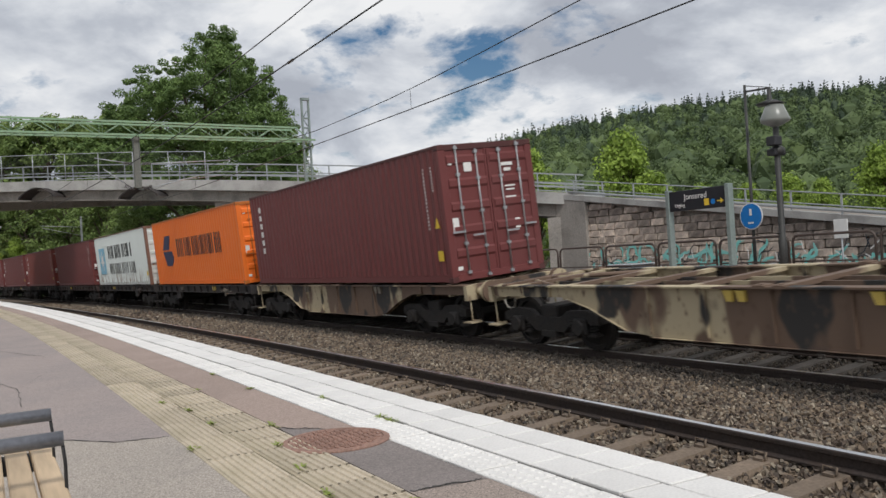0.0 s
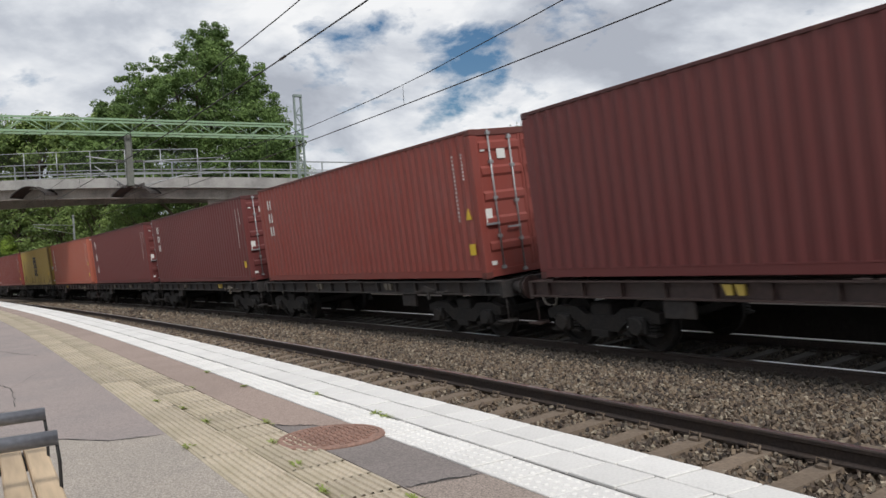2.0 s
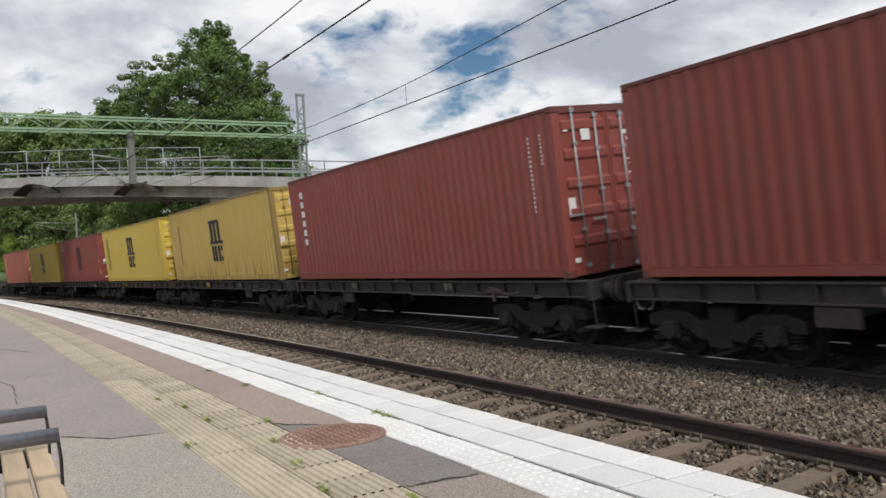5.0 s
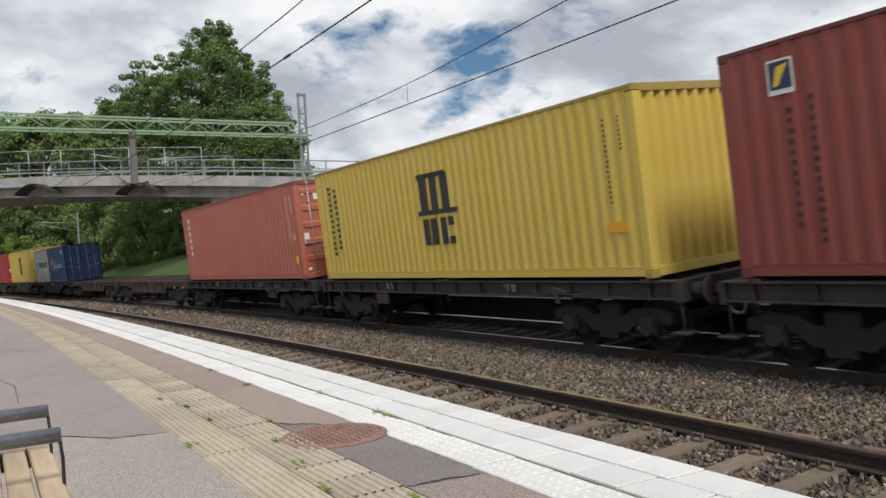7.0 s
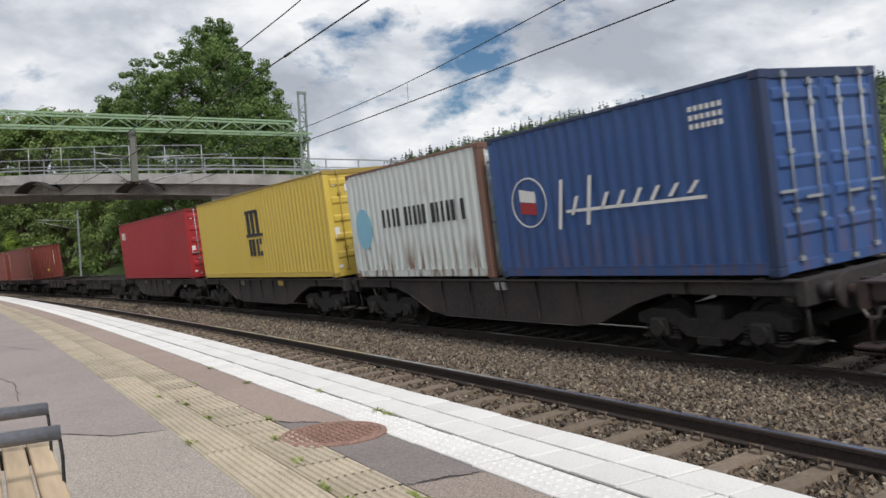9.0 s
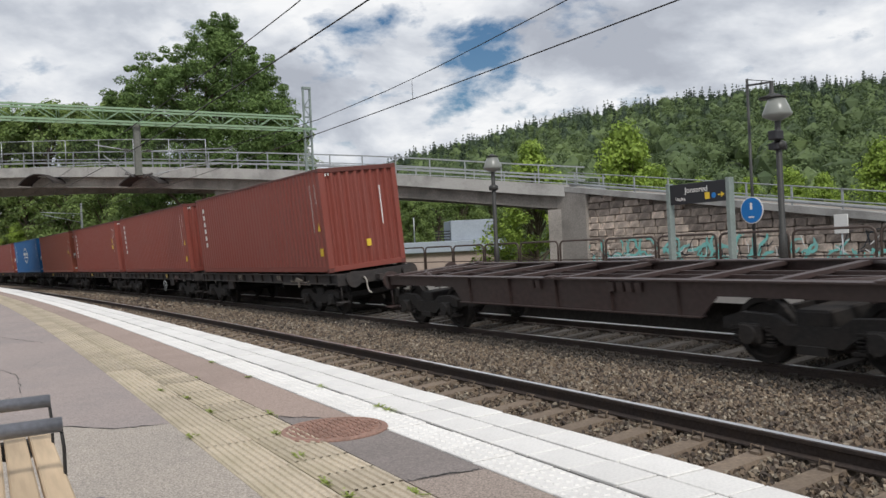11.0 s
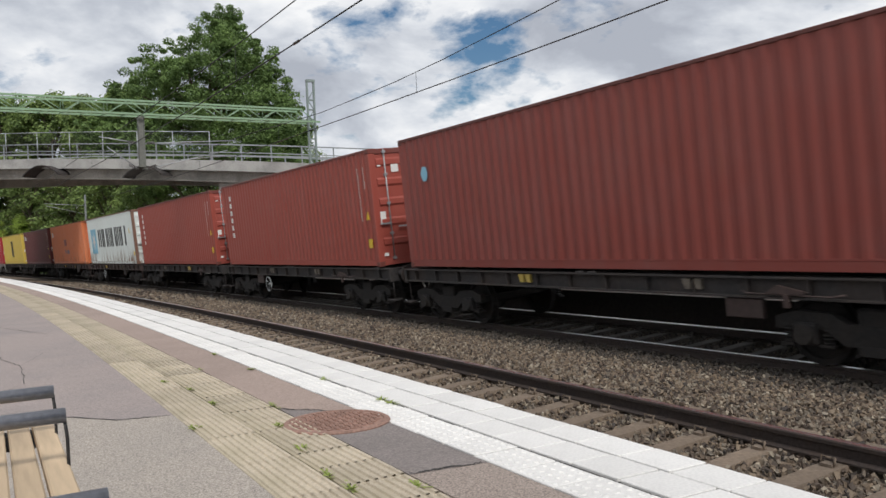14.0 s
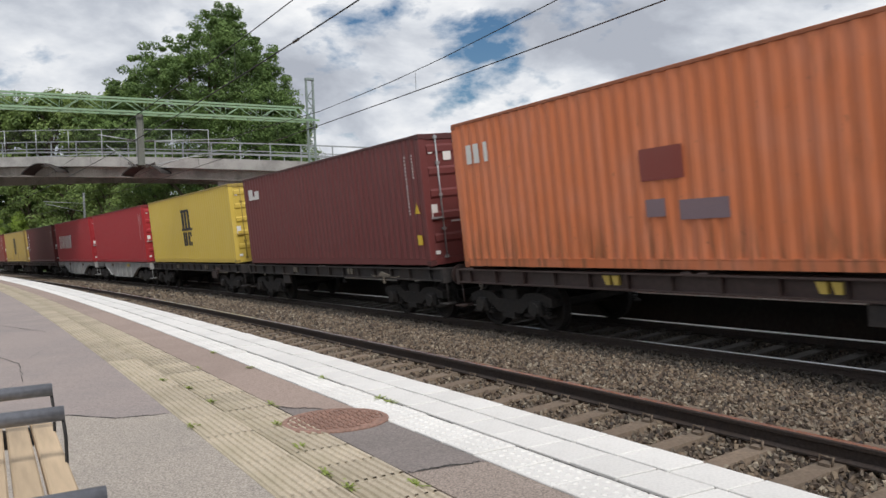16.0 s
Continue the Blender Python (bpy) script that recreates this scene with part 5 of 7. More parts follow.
RED_T = "dull {} shipping container with white markings on a wagon"
TRAIN = [
    (5.1, "maroon", True, ("codes", "owner", "hazard", "plate"), "dark maroon corrugated steel shipping container with white door plates"),
    (18.8, "orange", True, ("orange_word", "orange_crest"), "bright orange shipping container with navy lettering bars"),
    (32.6, "white", True, ("ship_two", "ship_low", "panel_light", "star", "plate"), "rust-streaked off-white shipping container with pale blue star panel"),
    (46.4, "maroon", True, ("codes",), "dark maroon shipping container with steel locking bars"),
    (60.3, "oxide", True, ("codes", "owner_big", "hazard", "plate"), "oxide red shipping container with white markings"),
    (74.2, "maroon", True, ("codes", "owner_big", "plate"), "maroon shipping container with yellow plates and tall markings"),
    (88.0, "maroon", True, ("codes", "owner_wide"), "maroon shipping container with big white marking on its side"),
    (101.7, "redbrown", False, ("codes", "owner", "hazard", "plate"), "faded red-brown shipping container with corrugated front wall"),
    (115.4, "yellow", True, ("crest", "owner_faded", "plate_pale"), "mustard yellow shipping container with black crest and dark rust runs"),
    (129.2, "oxide", False, ("codes", "hazard", "plate"), "oxide red shipping container with corrugated front"),
    (143.1, "oxide", True, ("codes", "owner"), "oxide red shipping container with doors in front"),
    (156.9, "yellow", True, ("crest", "owner_dark"), "mustard yellow shipping container with black crest"),
    (170.8, "yellow_deep", True, ("crest", "owner_dark_wide", "codes_dark"), "yellow shipping container with black crest and upright lettering bars"),
    (184.4, "oxide", True, ("crest_brown", "owner_faded", "badge", "badge_fill", "badge_mark", "codes_dark", "hazard", "plate"), "dark red shipping container with black crest and a square badge"),
    (198.2, "yellow_deep", False, ("crest", "owner_dark_wide", "codes_dark", "plate_orange"), "yellow shipping container with black crest and corrugated front"),
    (212.05, "redbrown", True, ("codes", "owner", "hazard", "plate"), "faded orange-red shipping container with doors in front"),
    (267.0, "yellow_deep", True, ("crest",), "deep yellow shipping container with black crest"),
    (281.1, "red", True, ("logo_word",), "bright red shipping container with white mark"),
    (324.8, "brick", False, ("codes", "owner", "hazard", "plate"), "brick red shipping container with corrugated front and white marks"),
    (338.95, "brick", False, ("codes", "owner", "hazard", "plate"), "brick red shipping container behind another like it"),
    (352.65, "brick", False, ("codes", "owner", "hazard_high", "plate_high"), "brick red shipping container with white marks and corrugated front"),
    (366.45, "faded_red", True, ("codes", "hazard", "plate_high"), "faded red-brown shipping container with doors in front"),
    (380.15, "sea_blue", True, ("ring", "ring_bars", "codes", "owner"), "strong blue shipping container with a white ring emblem"),
    (394.2, "oxide", True, ("codes", "hexagon", "hazard", "plate"), "red shipping container with pale blue hexagon mark"),
    (408.0, "red_oxide", True, ("codes", "owner", "hazard", "plate"), "brick red shipping container with white markings"),
    (421.8, "red_oxide", True, ("codes", "owner", "hazard", "plate"), "brick red shipping container with white door plates"),
    (435.5, "white", True, ("ship_word", "panel_light", "star", "hazard_high", "plate"), "rust-streaked off-white shipping container with black lettering bars"),
    (449.4, "rust_orange", False, ("patches", "patch_grey", "logo_word"), "faded orange shipping container with rust stains and painted patches"),
    (463.0, "maroon", True, ("codes", "logo_patch", "hazard", "plate"), "dark maroon shipping container with a white logo patch"),
    (476.9, "yellow_deep", True, ("crest",), "deep yellow shipping container with black crest"),
    (490.7, "red", True, ("codes",), "red shipping container on a pale grey wagon"),
    (504.4, "red", True, ("script_red",), "red shipping container with white slanted lettering bars"),
    (518.2, "maroon", True, ("codes", "owner"), "dark maroon shipping container"),
    (532.0, "yellow", True, ("crest",), "mustard yellow shipping container at the rear"),
    (545.8, "oxide", True, ("codes", "owner"), "oxide red shipping container at the rear"),
]
EMPTY = [(-36.4, "wagon_brown"), (-22.6, "wagon_dark"), (-8.75, "wagon_camo"), (225.9, "wagon_brown"), (239.5, "wagon_brown"), (294.9, "wagon_dark"), (308.9, "wagon_brown")]
BELLY = {5.1: "wagon_camo", 267.0: "wagon_dark", 281.1: "wagon_dark", 490.7: "wagon_grey", 504.4: "wagon_grey"}


def build_train():
    rng = random.Random(11)
    for u, colour, doors, marks, label in TRAIN:
        build_container(u, colour, label, doors, marks)
        belly = u in BELLY
        ex = []
        for x in (-2.1, 2.1):
            ex.append(("folding_spigot", x + rng.uniform(-0.4, 0.4), -1.17, "wagon_tan" if rng.random() < 0.75 else "yellow_tag"))
        if not belly:
            ex.append(("equipment_box", rng.choice((-3.0, 2.8, 3.1)), -1.16, rng.choice(("wagon_brown", "wagon_dark", "wagon_dark"))))
            ex.append(("handrail_plate", 3.9, -1.25, rng.choice(("wagon_dark", "wagon_tan", "wagon_brown"))))
            if u in (435.5, 408.0, 338.95):
                ex.append(("brake_wheel", 2.0 if u == 338.95 else -1.9, -1.3, "galv"))
        build_wagon(u + HALF_L, "belly" if belly else "flat", BELLY.get(u, rng.choice(("wagon_dark", "wagon_dark", "wagon_dark", "wagon_brown"))),
                    "grimy steel container wagon with two bogies", ex)
    build_container(253.1, "blue", "dented dark blue short container with white script bars", True, ("script", "flag", "flag_white", "flag_ring", "code_short"), True)
    build_container(259.5, "white", "scuffed off-white short container with black lettering bars", True, ("word_short", "panel_short"), True)
    build_wagon(259.35, "belly", "wagon_dark", "grimy steel container wagon carrying two short containers", [("folding_spigot", 0, -1.17, "wagon_grey")])
    for u, paint in EMPTY:
        build_wagon(u + HALF_L, "deep" if paint != "wagon_camo" else "belly", paint, "empty rust-brown container wagon with deep side sills", [("folding_spigot", q, -1.17, "yellow_tag" if paint == "wagon_camo" else paint) for q in (-0.6, 1.5, 1.9)])


# ---- overhead line: gantry, masts, wires
GANTRY_S, GANTRY_Z, MAST_O = 23.8, 7.02, 3.46


def build_gantry():
    g = thing("catenary_gantry", "pale green steel lattice gantry over the tracks", "gantry", m=along(GANTRY_S, 0, 0))
    y1, y0 = MAST_O, -14.0

    def lattice_mast(y, top):
        bm = bmesh.new()
        for q in (-0.155, 0.155):
            box(bm, -0.05, 0.05, y + q - 0.035, y + q + 0.035, -0.6, top)
        z, k = -0.4, 1
        while z < top - 0.5:
            rod(bm, (0.0, y - 0.14 * k, z), (0.0, y + 0.14 * k, z + 0.42), 0.02, 6)
            box(bm, -0.04, 0.04, y - 0.13, y + 0.13, z - 0.03, z + 0.03)
            z, k = z + 0.42, -k
        box(bm, -0.08, 0.08, y - 0.19, y + 0.19, top - 0.10, top)
        return bm
    part("mast", lattice_mast(y1, 8.88), M["mast_grey"], g, "lattice steel mast")
    part("mast", lattice_mast(y0, 8.2), M["pale_green"], g)
    for x in (-0.32, 0.32):
        for z, nm in ((GANTRY_Z, "lower_chord"), (GANTRY_Z + 0.5, "upper_chord")):
            bm = bmesh.new()
            a = y1 - (0.55 if nm == "upper_chord" else -0.25)
            box(bm, x - 0.035, x + 0.035, y0, a, z - 0.036, z + 0.036)
            part(nm, bm, M["pale_green"], g)
        bm = bmesh.new()
        n = 22
        for k in range(n):
            a, b = y0 + (y1 - 0.8 - y0) * k / n, y0 + (y1 - 0.8 - y0) * (k + 1) / n
            if k % 2:
                a, b = b, a
            rod(bm, (x, a, GANTRY_Z), (x, b, GANTRY_Z + 0.5), 0.018, 6)
            rod(bm, (x, a, GANTRY_Z), (x, a, GANTRY_Z + 0.5), 0.015, 6)
        rod(bm, (x, y1 - 0.6, GANTRY_Z + 0.5), (x, y1, GANTRY_Z), 0.024, 6)
        tagged(part("lacing", bm, M["pale_green"], g), kind="stuff")
    bm = bmesh.new()
    for k in range(24):
        y = y0 + 0.3 + k * 0.72
        rod(bm, (-0.32, y, GANTRY_Z), (0.32, y + 0.35, GANTRY_Z), 0.018, 6)
    tagged(part("cross_lacing", bm, M["pale_green"], g), kind="stuff")
    # hanger between the tracks with its stays and insulated arms
    bm = bmesh.new()
    y = -3.66
    for dx in (-0.1, 0.1):
        box(bm, dx - 0.03, dx + 0.03, y - 0.11, y + 0.11, GANTRY_Z - 2.0, GANTRY_Z - 0.05)
    box(bm, -0.1, 0.1, y - 0.02, y + 0.02, GANTRY_Z - 2.0, GANTRY_Z - 0.05)
    part("hanger", bm, M["hanger_grey"], g, "dull grey-green steel drop post")
    for sgn, yc in ((1, 0.0), (-1, NEAR_O)):
        bm = bmesh.new()
        rod(bm, (0, y + sgn * 0.15, 5.95), (0, yc, 6.15), 0.022, 6)
        rod(bm, (0, y + sgn * 0.15, 4.95), (0, yc + sgn * -0.3, 5.75), 0.02, 6)
        rod(bm, (0, y + sgn * 1.2, 5.30), (0, yc, 5.55), 0.014, 6)
        part("registration_arm", bm, M["galv"], g)
        bm = bmesh.new()
        for k in range(6):
            rod(bm, (0, y + sgn * (0.2 + k * 0.055), 5.955 + k * 0.004), (0, y + sgn * (0.225 + k * 0.055), 5.957 + k * 0.004), 0.06, 8)
            rod(bm, (0, y + sgn * (0.2 + k * 0.055), 4.98 + k * 0.02), (0, y + sgn * (0.225 + k * 0.055), 4.99 + k * 0.02), 0.06, 8)
        part("insulator", bm, M["porcelain"], g, "brown ribbed insulator")


def build_far_mast():
    t = thing("catenary_mast", "slim grey steel mast beyond the bridge", "mast", m=along(74, 3.6, 0))
    bm = bmesh.new()
    for dx in (-0.12, 0.12):
        box(bm, dx - 0.03, dx + 0.03, -0.06, 0.06, -0.7, 7.4)
    for k in range(9):
        box(bm, -0.14, 0.14, -0.05, 0.05, 0.2 + k * 0.8, 0.3 + k * 0.8)
    part("post", bm, M["galv"], t)
    bm = bmesh.new()
    rod(bm, (0, 0, 6.4), (0, -3.5, 6.6), 0.03, 6)
    rod(bm, (0, 0, 5.6), (0, -3.4, 6.4), 0.025, 6)
    part("bracket_arm", bm, M["galv"], t)


def build_wires():
    for o, hang in ((0.0, [(-90, 6.9), (-34, 7.0), (-8, 6.75), (2.5, 6.29), (8.8, 5.99), (14.8, 5.93), (GANTRY_S, 6.25), (60, 6.0), (140, 6.4)]),
                    (-4.65, [(-90, 6.9), (-34, 6.9), (-8, 6.5), (4.0, 6.27), (GANTRY_S, 6.3), (60, 6.0), (140, 6.4)])):
        w = thing("overhead_wires", "dark overhead contact wire, carrier wire and droppers", "overhead wire")

        def height(s):
            for (a, za), (b, zb) in zip(hang, hang[1:]):
                if a <= s <= b:
                    return za + (zb - za) * (s - a) / (b - a)
            return 6.3
        bm = bmesh.new()
        ss = np.arange(-90, 141, 2.5)
        tube(bm, [at(s, o, 5.5) for s in ss], 0.013, 6)
        part("contact_wire", bm, M["dark_steel"], w)
        bm = bmesh.new()
        tube(bm, [at(s, o, height(s)) for s in ss], 0.011, 6)
        part("carrier_wire", bm, M["dark_steel"], w)
        for s in np.arange(-81.2, 130, 10.0):
            bm = bmesh.new()
            rod(bm, at(s, o, 5.5), at(s, o, height(s)), 0.006, 5)
            part("dropper", bm, M["dark_steel"], w)
        if o < -1:
            bm = bmesh.new()
            p, q = at(4.75, o, 5.5), at(5.25, o, 5.5)
            for k in range(5):
                rod(bm, p.lerp(q, 0.2 + k * 0.12), p.lerp(q, 0.28 + k * 0.12), 0.026, 8)
            part("insulator", bm, M["porcelain"], w, "dark ribbed insulator")


# ---- road bridge, ramp and stone wall
BR_A, BR_E, BR_F = Vector((6.4, 42.5, 0)), Vector((-0.951, 0.31, 0)).normalized(), Vector((0.31, 0.951, 0)).normalized()
DECK = [(-3, 4.15), (0, 4.45), (9.5, 5.72), (18, 6.65), (27, 7.45), (36.5, 8.1), (48, 8.5), (64, 8.6), (90, 8.2)]


def deck_z(m):
    for (a, za), (b, zb) in zip(DECK, DECK[1:]):
        if a <= m <= b:
            return za + (zb - za) * (m - a) / (b - a)
    return DECK[0][1] if m < 0 else DECK[-1][1]


def bp(m, w, z):
    p = BR_A + BR_E * m + BR_F * w
    return Vector((p.x, p.y, z))


def span(bm, m0, m1, w0, w1, dz0, dz1, step=3.0):
    n = max(1, round((m1 - m0) / step))
    rows = []
    for k in range(n + 1):
        m = m0 + (m1 - m0) * k / n
        z = deck_z(m)
        rows.append([bm.verts.new(bp(m, w, z + d)) for w, d in ((w0, dz0), (w1, dz0), (w1, dz1), (w0, dz1))])
    for a, b in zip(rows, rows[1:]):
        for j in range(4):
            bm.faces.new((a[j], a[(j + 1) % 4], b[(j + 1) % 4], b[j]))
    bm.faces.new(rows[0][::-1]); bm.faces.new(rows[-1])


def build_bridge():
    b = thing("road_bridge", "grey concrete road bridge over the railway with steel railings", "bridge")
    bm = bmesh.new(); span(bm, -1, 88, 0.0, 9.0, -0.45, 0.0)
    part("deck", bm, M["concrete"], b)
    bm = bmesh.new(); span(bm, -1, 88, -0.12, 0.28, -0.50, 0.12)
    part("edge_beam", bm, M["concrete"], b, "weathered concrete edge beam")
    bm = bmesh.new(); span(bm, -0.5, 88, 0.35, 0.85, -1.15, -0.45)
    part("girder", bm, M["concrete_dirty"], b)
    bm = bmesh.new(); span(bm, -0.5, 88, 8.1, 8.6, -1.15, -0.45)
    part("girder", bm, M["concrete_dirty"], b)
    for m, w in ((20.5, 0.9), (54.0, 1.0), (74.0, 1.0)):
        bm = bmesh.new()
        v = [bm.verts.new(bp(m + dm, ww, z)) for dm, ww, z in itertools.product((-w, w), (0.6, 8.4), (-0.7, deck_z(m) - 1.1))]
        for q in ((0, 1, 3, 2), (4, 6, 7, 5), (0, 4, 5, 1), (2, 3, 7, 6), (0, 2, 6, 4), (1, 5, 7, 3)):
            bm.faces.new([v[i] for i in q])
        part("pier", bm, M["concrete_dirty"], b, "stained concrete pier")
    # painted faces of the pier beside the track
    for dm, w0, w1, m0, m1 in ((0, 0.585, 0.597, 19.62, 21.38), (0, 0.7, 8.2, 19.585, 19.597)):
        bm = bmesh.new()
        v = [bm.verts.new(bp(mm, ww, z)) for mm, ww, z in itertools.product((m0, m1), (w0, w1), (0.2, 4.5))]
        for q in ((0, 1, 3, 2), (4, 6, 7, 5), (0, 4, 5, 1), (2, 3, 7, 6), (0, 2, 6, 4), (1, 5, 7, 3)):
            bm.faces.new([v[i] for i in q])
        part("mural", bm, M["mural"], b, "sprayed grey and turquoise mural")
    # bold sprayed strokes across the mural, pale on dark
    for k, (m0, z0, w, h) in enumerate(((1.3, 3.05, 0.34, 1.1), (2.1, 3.2, 0.9, 0.3), (2.1, 3.75, 0.8, 0.28), (3.6, 3.1, 0.3, 1.15), (4.3, 3.1, 1.1, 0.3), (6.1, 3.0, 0.5, 1.0))):
        for grow, mat, out in ((0.10, "graffiti_dark", 0.0), (0.0, "white_paint", 0.006)):
            bm = bmesh.new()
            face = [bm.verts.new(bp(19.578 - out, 0.7 + q, z)) for q, z in ((m0 - grow, z0 - grow), (m0 + w + grow, z0 - grow + 0.08), (m0 + w + grow + 0.12, z0 + h + grow), (m0 + 0.12 - grow, z0 + h + grow - 0.06))]
            back = [bm.verts.new(v.co + BR_E * 0.004) for v in face]
            bm.faces.new(face); bm.faces.new(back[::-1])
            for i in range(4):
                bm.faces.new((face[i], face[(i + 1) % 4], back[(i + 1) % 4], back[i]))
            part("paint_stroke", bm, M[mat], b, "sprayed paint stroke")
    # abutment at the ramp end
    bm = bmesh.new()
    v = [bm.verts.new(bp(dm, ww, z)) for dm, ww, z in itertools.product((-3.2, 1.0), (0.1, 8.9), (-0.7, deck_z(0) - 1.1))]
    for q in ((0, 1, 3, 2), (4, 6, 7, 5), (0, 4, 5, 1), (2, 3, 7, 6), (0, 2, 6, 4), (1, 5, 7, 3)):
        bm.faces.new([v[i] for i in q])
    part("abutment", bm, M["concrete_dirty"], b, "dark stained concrete abutment")
    # railings: posts and rails on both edges
    for w in (0.08, 8.9):
        m = -0.6
        bmp = bmesh.new(); box(bmp, -0.03, 0.03, -0.03, 0.03, 0.1, 1.12)
        me = mesh_of("railing_post", bmp, M["galv"])
        while m < 86:
            p = bp(m, w, deck_z(m))
            part("railing_post", me, None, b, m=Matrix.Translation(p) @ pose(0, 0, 0, 0, 0, 162))
            m += 2.0
        for d, t in ((1.08, 0.035), (0.62, 0.028), (0.42, 0.05)):
            bm = bmesh.new(); span(bm, -1, 86, w - t, w + t, d - t, d + t)
            part("rail_bar", bm, M["galv"], b, "galvanised railing bar")
    # taller screens above the tracks
    for m0 in np.arange(21.5, 60, 2.6):
        bm = bmesh.new()
        rod(bm, bp(m0, -0.02, deck_z(m0)), bp(m0, -0.02, deck_z(m0) + 1.85), 0.03, 6)
        rod(bm, bp(m0 + 2.6, -0.02, deck_z(m0 + 2.6) + 1.83), bp(m0, -0.02, deck_z(m0) + 1.83), 0.025, 6)
        part("screen_frame", bm, M["galv"], b, "grey screen frame")
        bm = bmesh.new()
        for k in range(1, 13):
            z = 0.35 + k * 0.115
            rod(bm, bp(m0, -0.02, deck_z(m0) + z), bp(m0 + 2.6, -0.02, deck_z(m0 + 2.6) + z), 0.006, 3, caps=False)
        for k in range(1, 18):
            mm = m0 + k * 2.6 / 18
            rod(bm, bp(mm, -0.02, deck_z(mm) + 0.4), bp(mm, -0.02, deck_z(mm) + 1.8), 0.005, 3, caps=False)
        tagged(part("wire_mesh", bm, M["dark_steel"], b, "dark wire mesh screen"), kind="stuff")
    # curved guards under the edge above each wire
    for mc in (25.9, 33.7):
        bm = bmesh.new()
        n = 14
        rows = []
        for k in range(n + 1):
            a = math.pi * k / n
            flare = 1.0 + 0.35 * abs(math.cos(a)) ** 6
            rows.append([bm.verts.new(bp(mc + math.cos(a) * r * flare, w, deck_z(mc) - 1.0 + math.sin(a) * r * 0.62)) for r in (1.08, 1.0) for w in (-0.75, 0.3)])
        for a, c in zip(rows, rows[1:]):
            for i, j in ((0, 1), (1, 3), (3, 2), (2, 0)):
                bm.faces.new((a[i], a[j], c[j], c[i]))
        for e in (rows[0], rows[-1]):
            bm.faces.new((e[0], e[1], e[3], e[2]))
        part("wire_guard", bm, M["wagon_dark"], b, "dark arched sheet guard over the wire")


WALL_O = 17.4


def ramp_z(s):
    return max(-0.4, 4.2 + (s - 22.6) * 0.1465)


def build_ramp():
    bm = bmesh.new()
    rows = []
    for k in range(28):
        s = 23.6 - k * 2.0
        z = ramp_z(s)
        rows.append([bm.verts.new(at(s, o, h)) for o, h in ((WALL_O + 0.30, -0.7), (WALL_O + 0.30, z - 0.05), (WALL_O + 8.5, z - 0.05), (WALL_O + 10, -0.7))])
    for a, b in zip(rows, rows[1:]):
        for j in range(3):
            bm.faces.new((a[j], a[j + 1], b[j + 1], b[j]))
    ramp = solid("ramp_wall", bm, M["mortar"], "stone-faced retaining wall carrying the road ramp", kind="structure")
    bm = bmesh.new()
    rows = []
    for k in range(28):
        s = 23.6 - k * 2.0
        z = ramp_z(s)
        rows.append([bm.verts.new(at(s, o, h)) for o, h in ((WALL_O - 0.12, z - 0.05), (WALL_O - 0.12, z + 0.22), (WALL_O + 0.45, z + 0.22), (WALL_O + 0.45, z - 0.05))])
    for a, b in zip(rows, rows[1:]):
        for j in range(4):
            bm.faces.new((a[j], a[(j + 1) % 4], b[(j + 1) % 4], b[j]))
    part("coping", bm, M["concrete"], ramp, "pale concrete coping")
    bm = bmesh.new()
    v = [bm.verts.new(at(q, o, z if z < 0 else ramp_z(q) - 0.06)) for q, o, z in itertools.product((21.6, 23.7), (WALL_O - 0.10, WALL_O + 0.6), (-0.7, 1.0))]
    for q in ((0, 1, 3, 2), (4, 6, 7, 5), (0, 4, 5, 1), (2, 3, 7, 6), (0, 2, 6, 4), (1, 5, 7, 3)):
        bm.faces.new([v[i] for i in q])
    part("wing_wall", bm, M["concrete_dirty"], ramp, "stained concrete wing wall beside the bridge")
    rl = thing("ramp_railing", "galvanised steel railing and crash barrier along the ramp", "railing")
    bmp = bmesh.new(); box(bmp, -0.03, 0.03, -0.03, 0.03, 0.2, 0.98)
    me = mesh_of("railing_post", bmp, M["galv"])
    s = 22.5
    while s > -28:
        part("railing_post", me, None, rl, m=along(s, WALL_O + 0.1, ramp_z(s)))
        s -= 2.0
    for h, r in ((0.96, 0.028), (0.52, 0.028), (0.36, 0.07)):
        bm = bmesh.new()
        tube(bm, [at(23.0 - k * 2, WALL_O + 0.1, ramp_z(23.0 - k * 2) + h) for k in range(27)], r, 6)
        part("rail_bar", bm, M["galv"], rl)
    return ramp


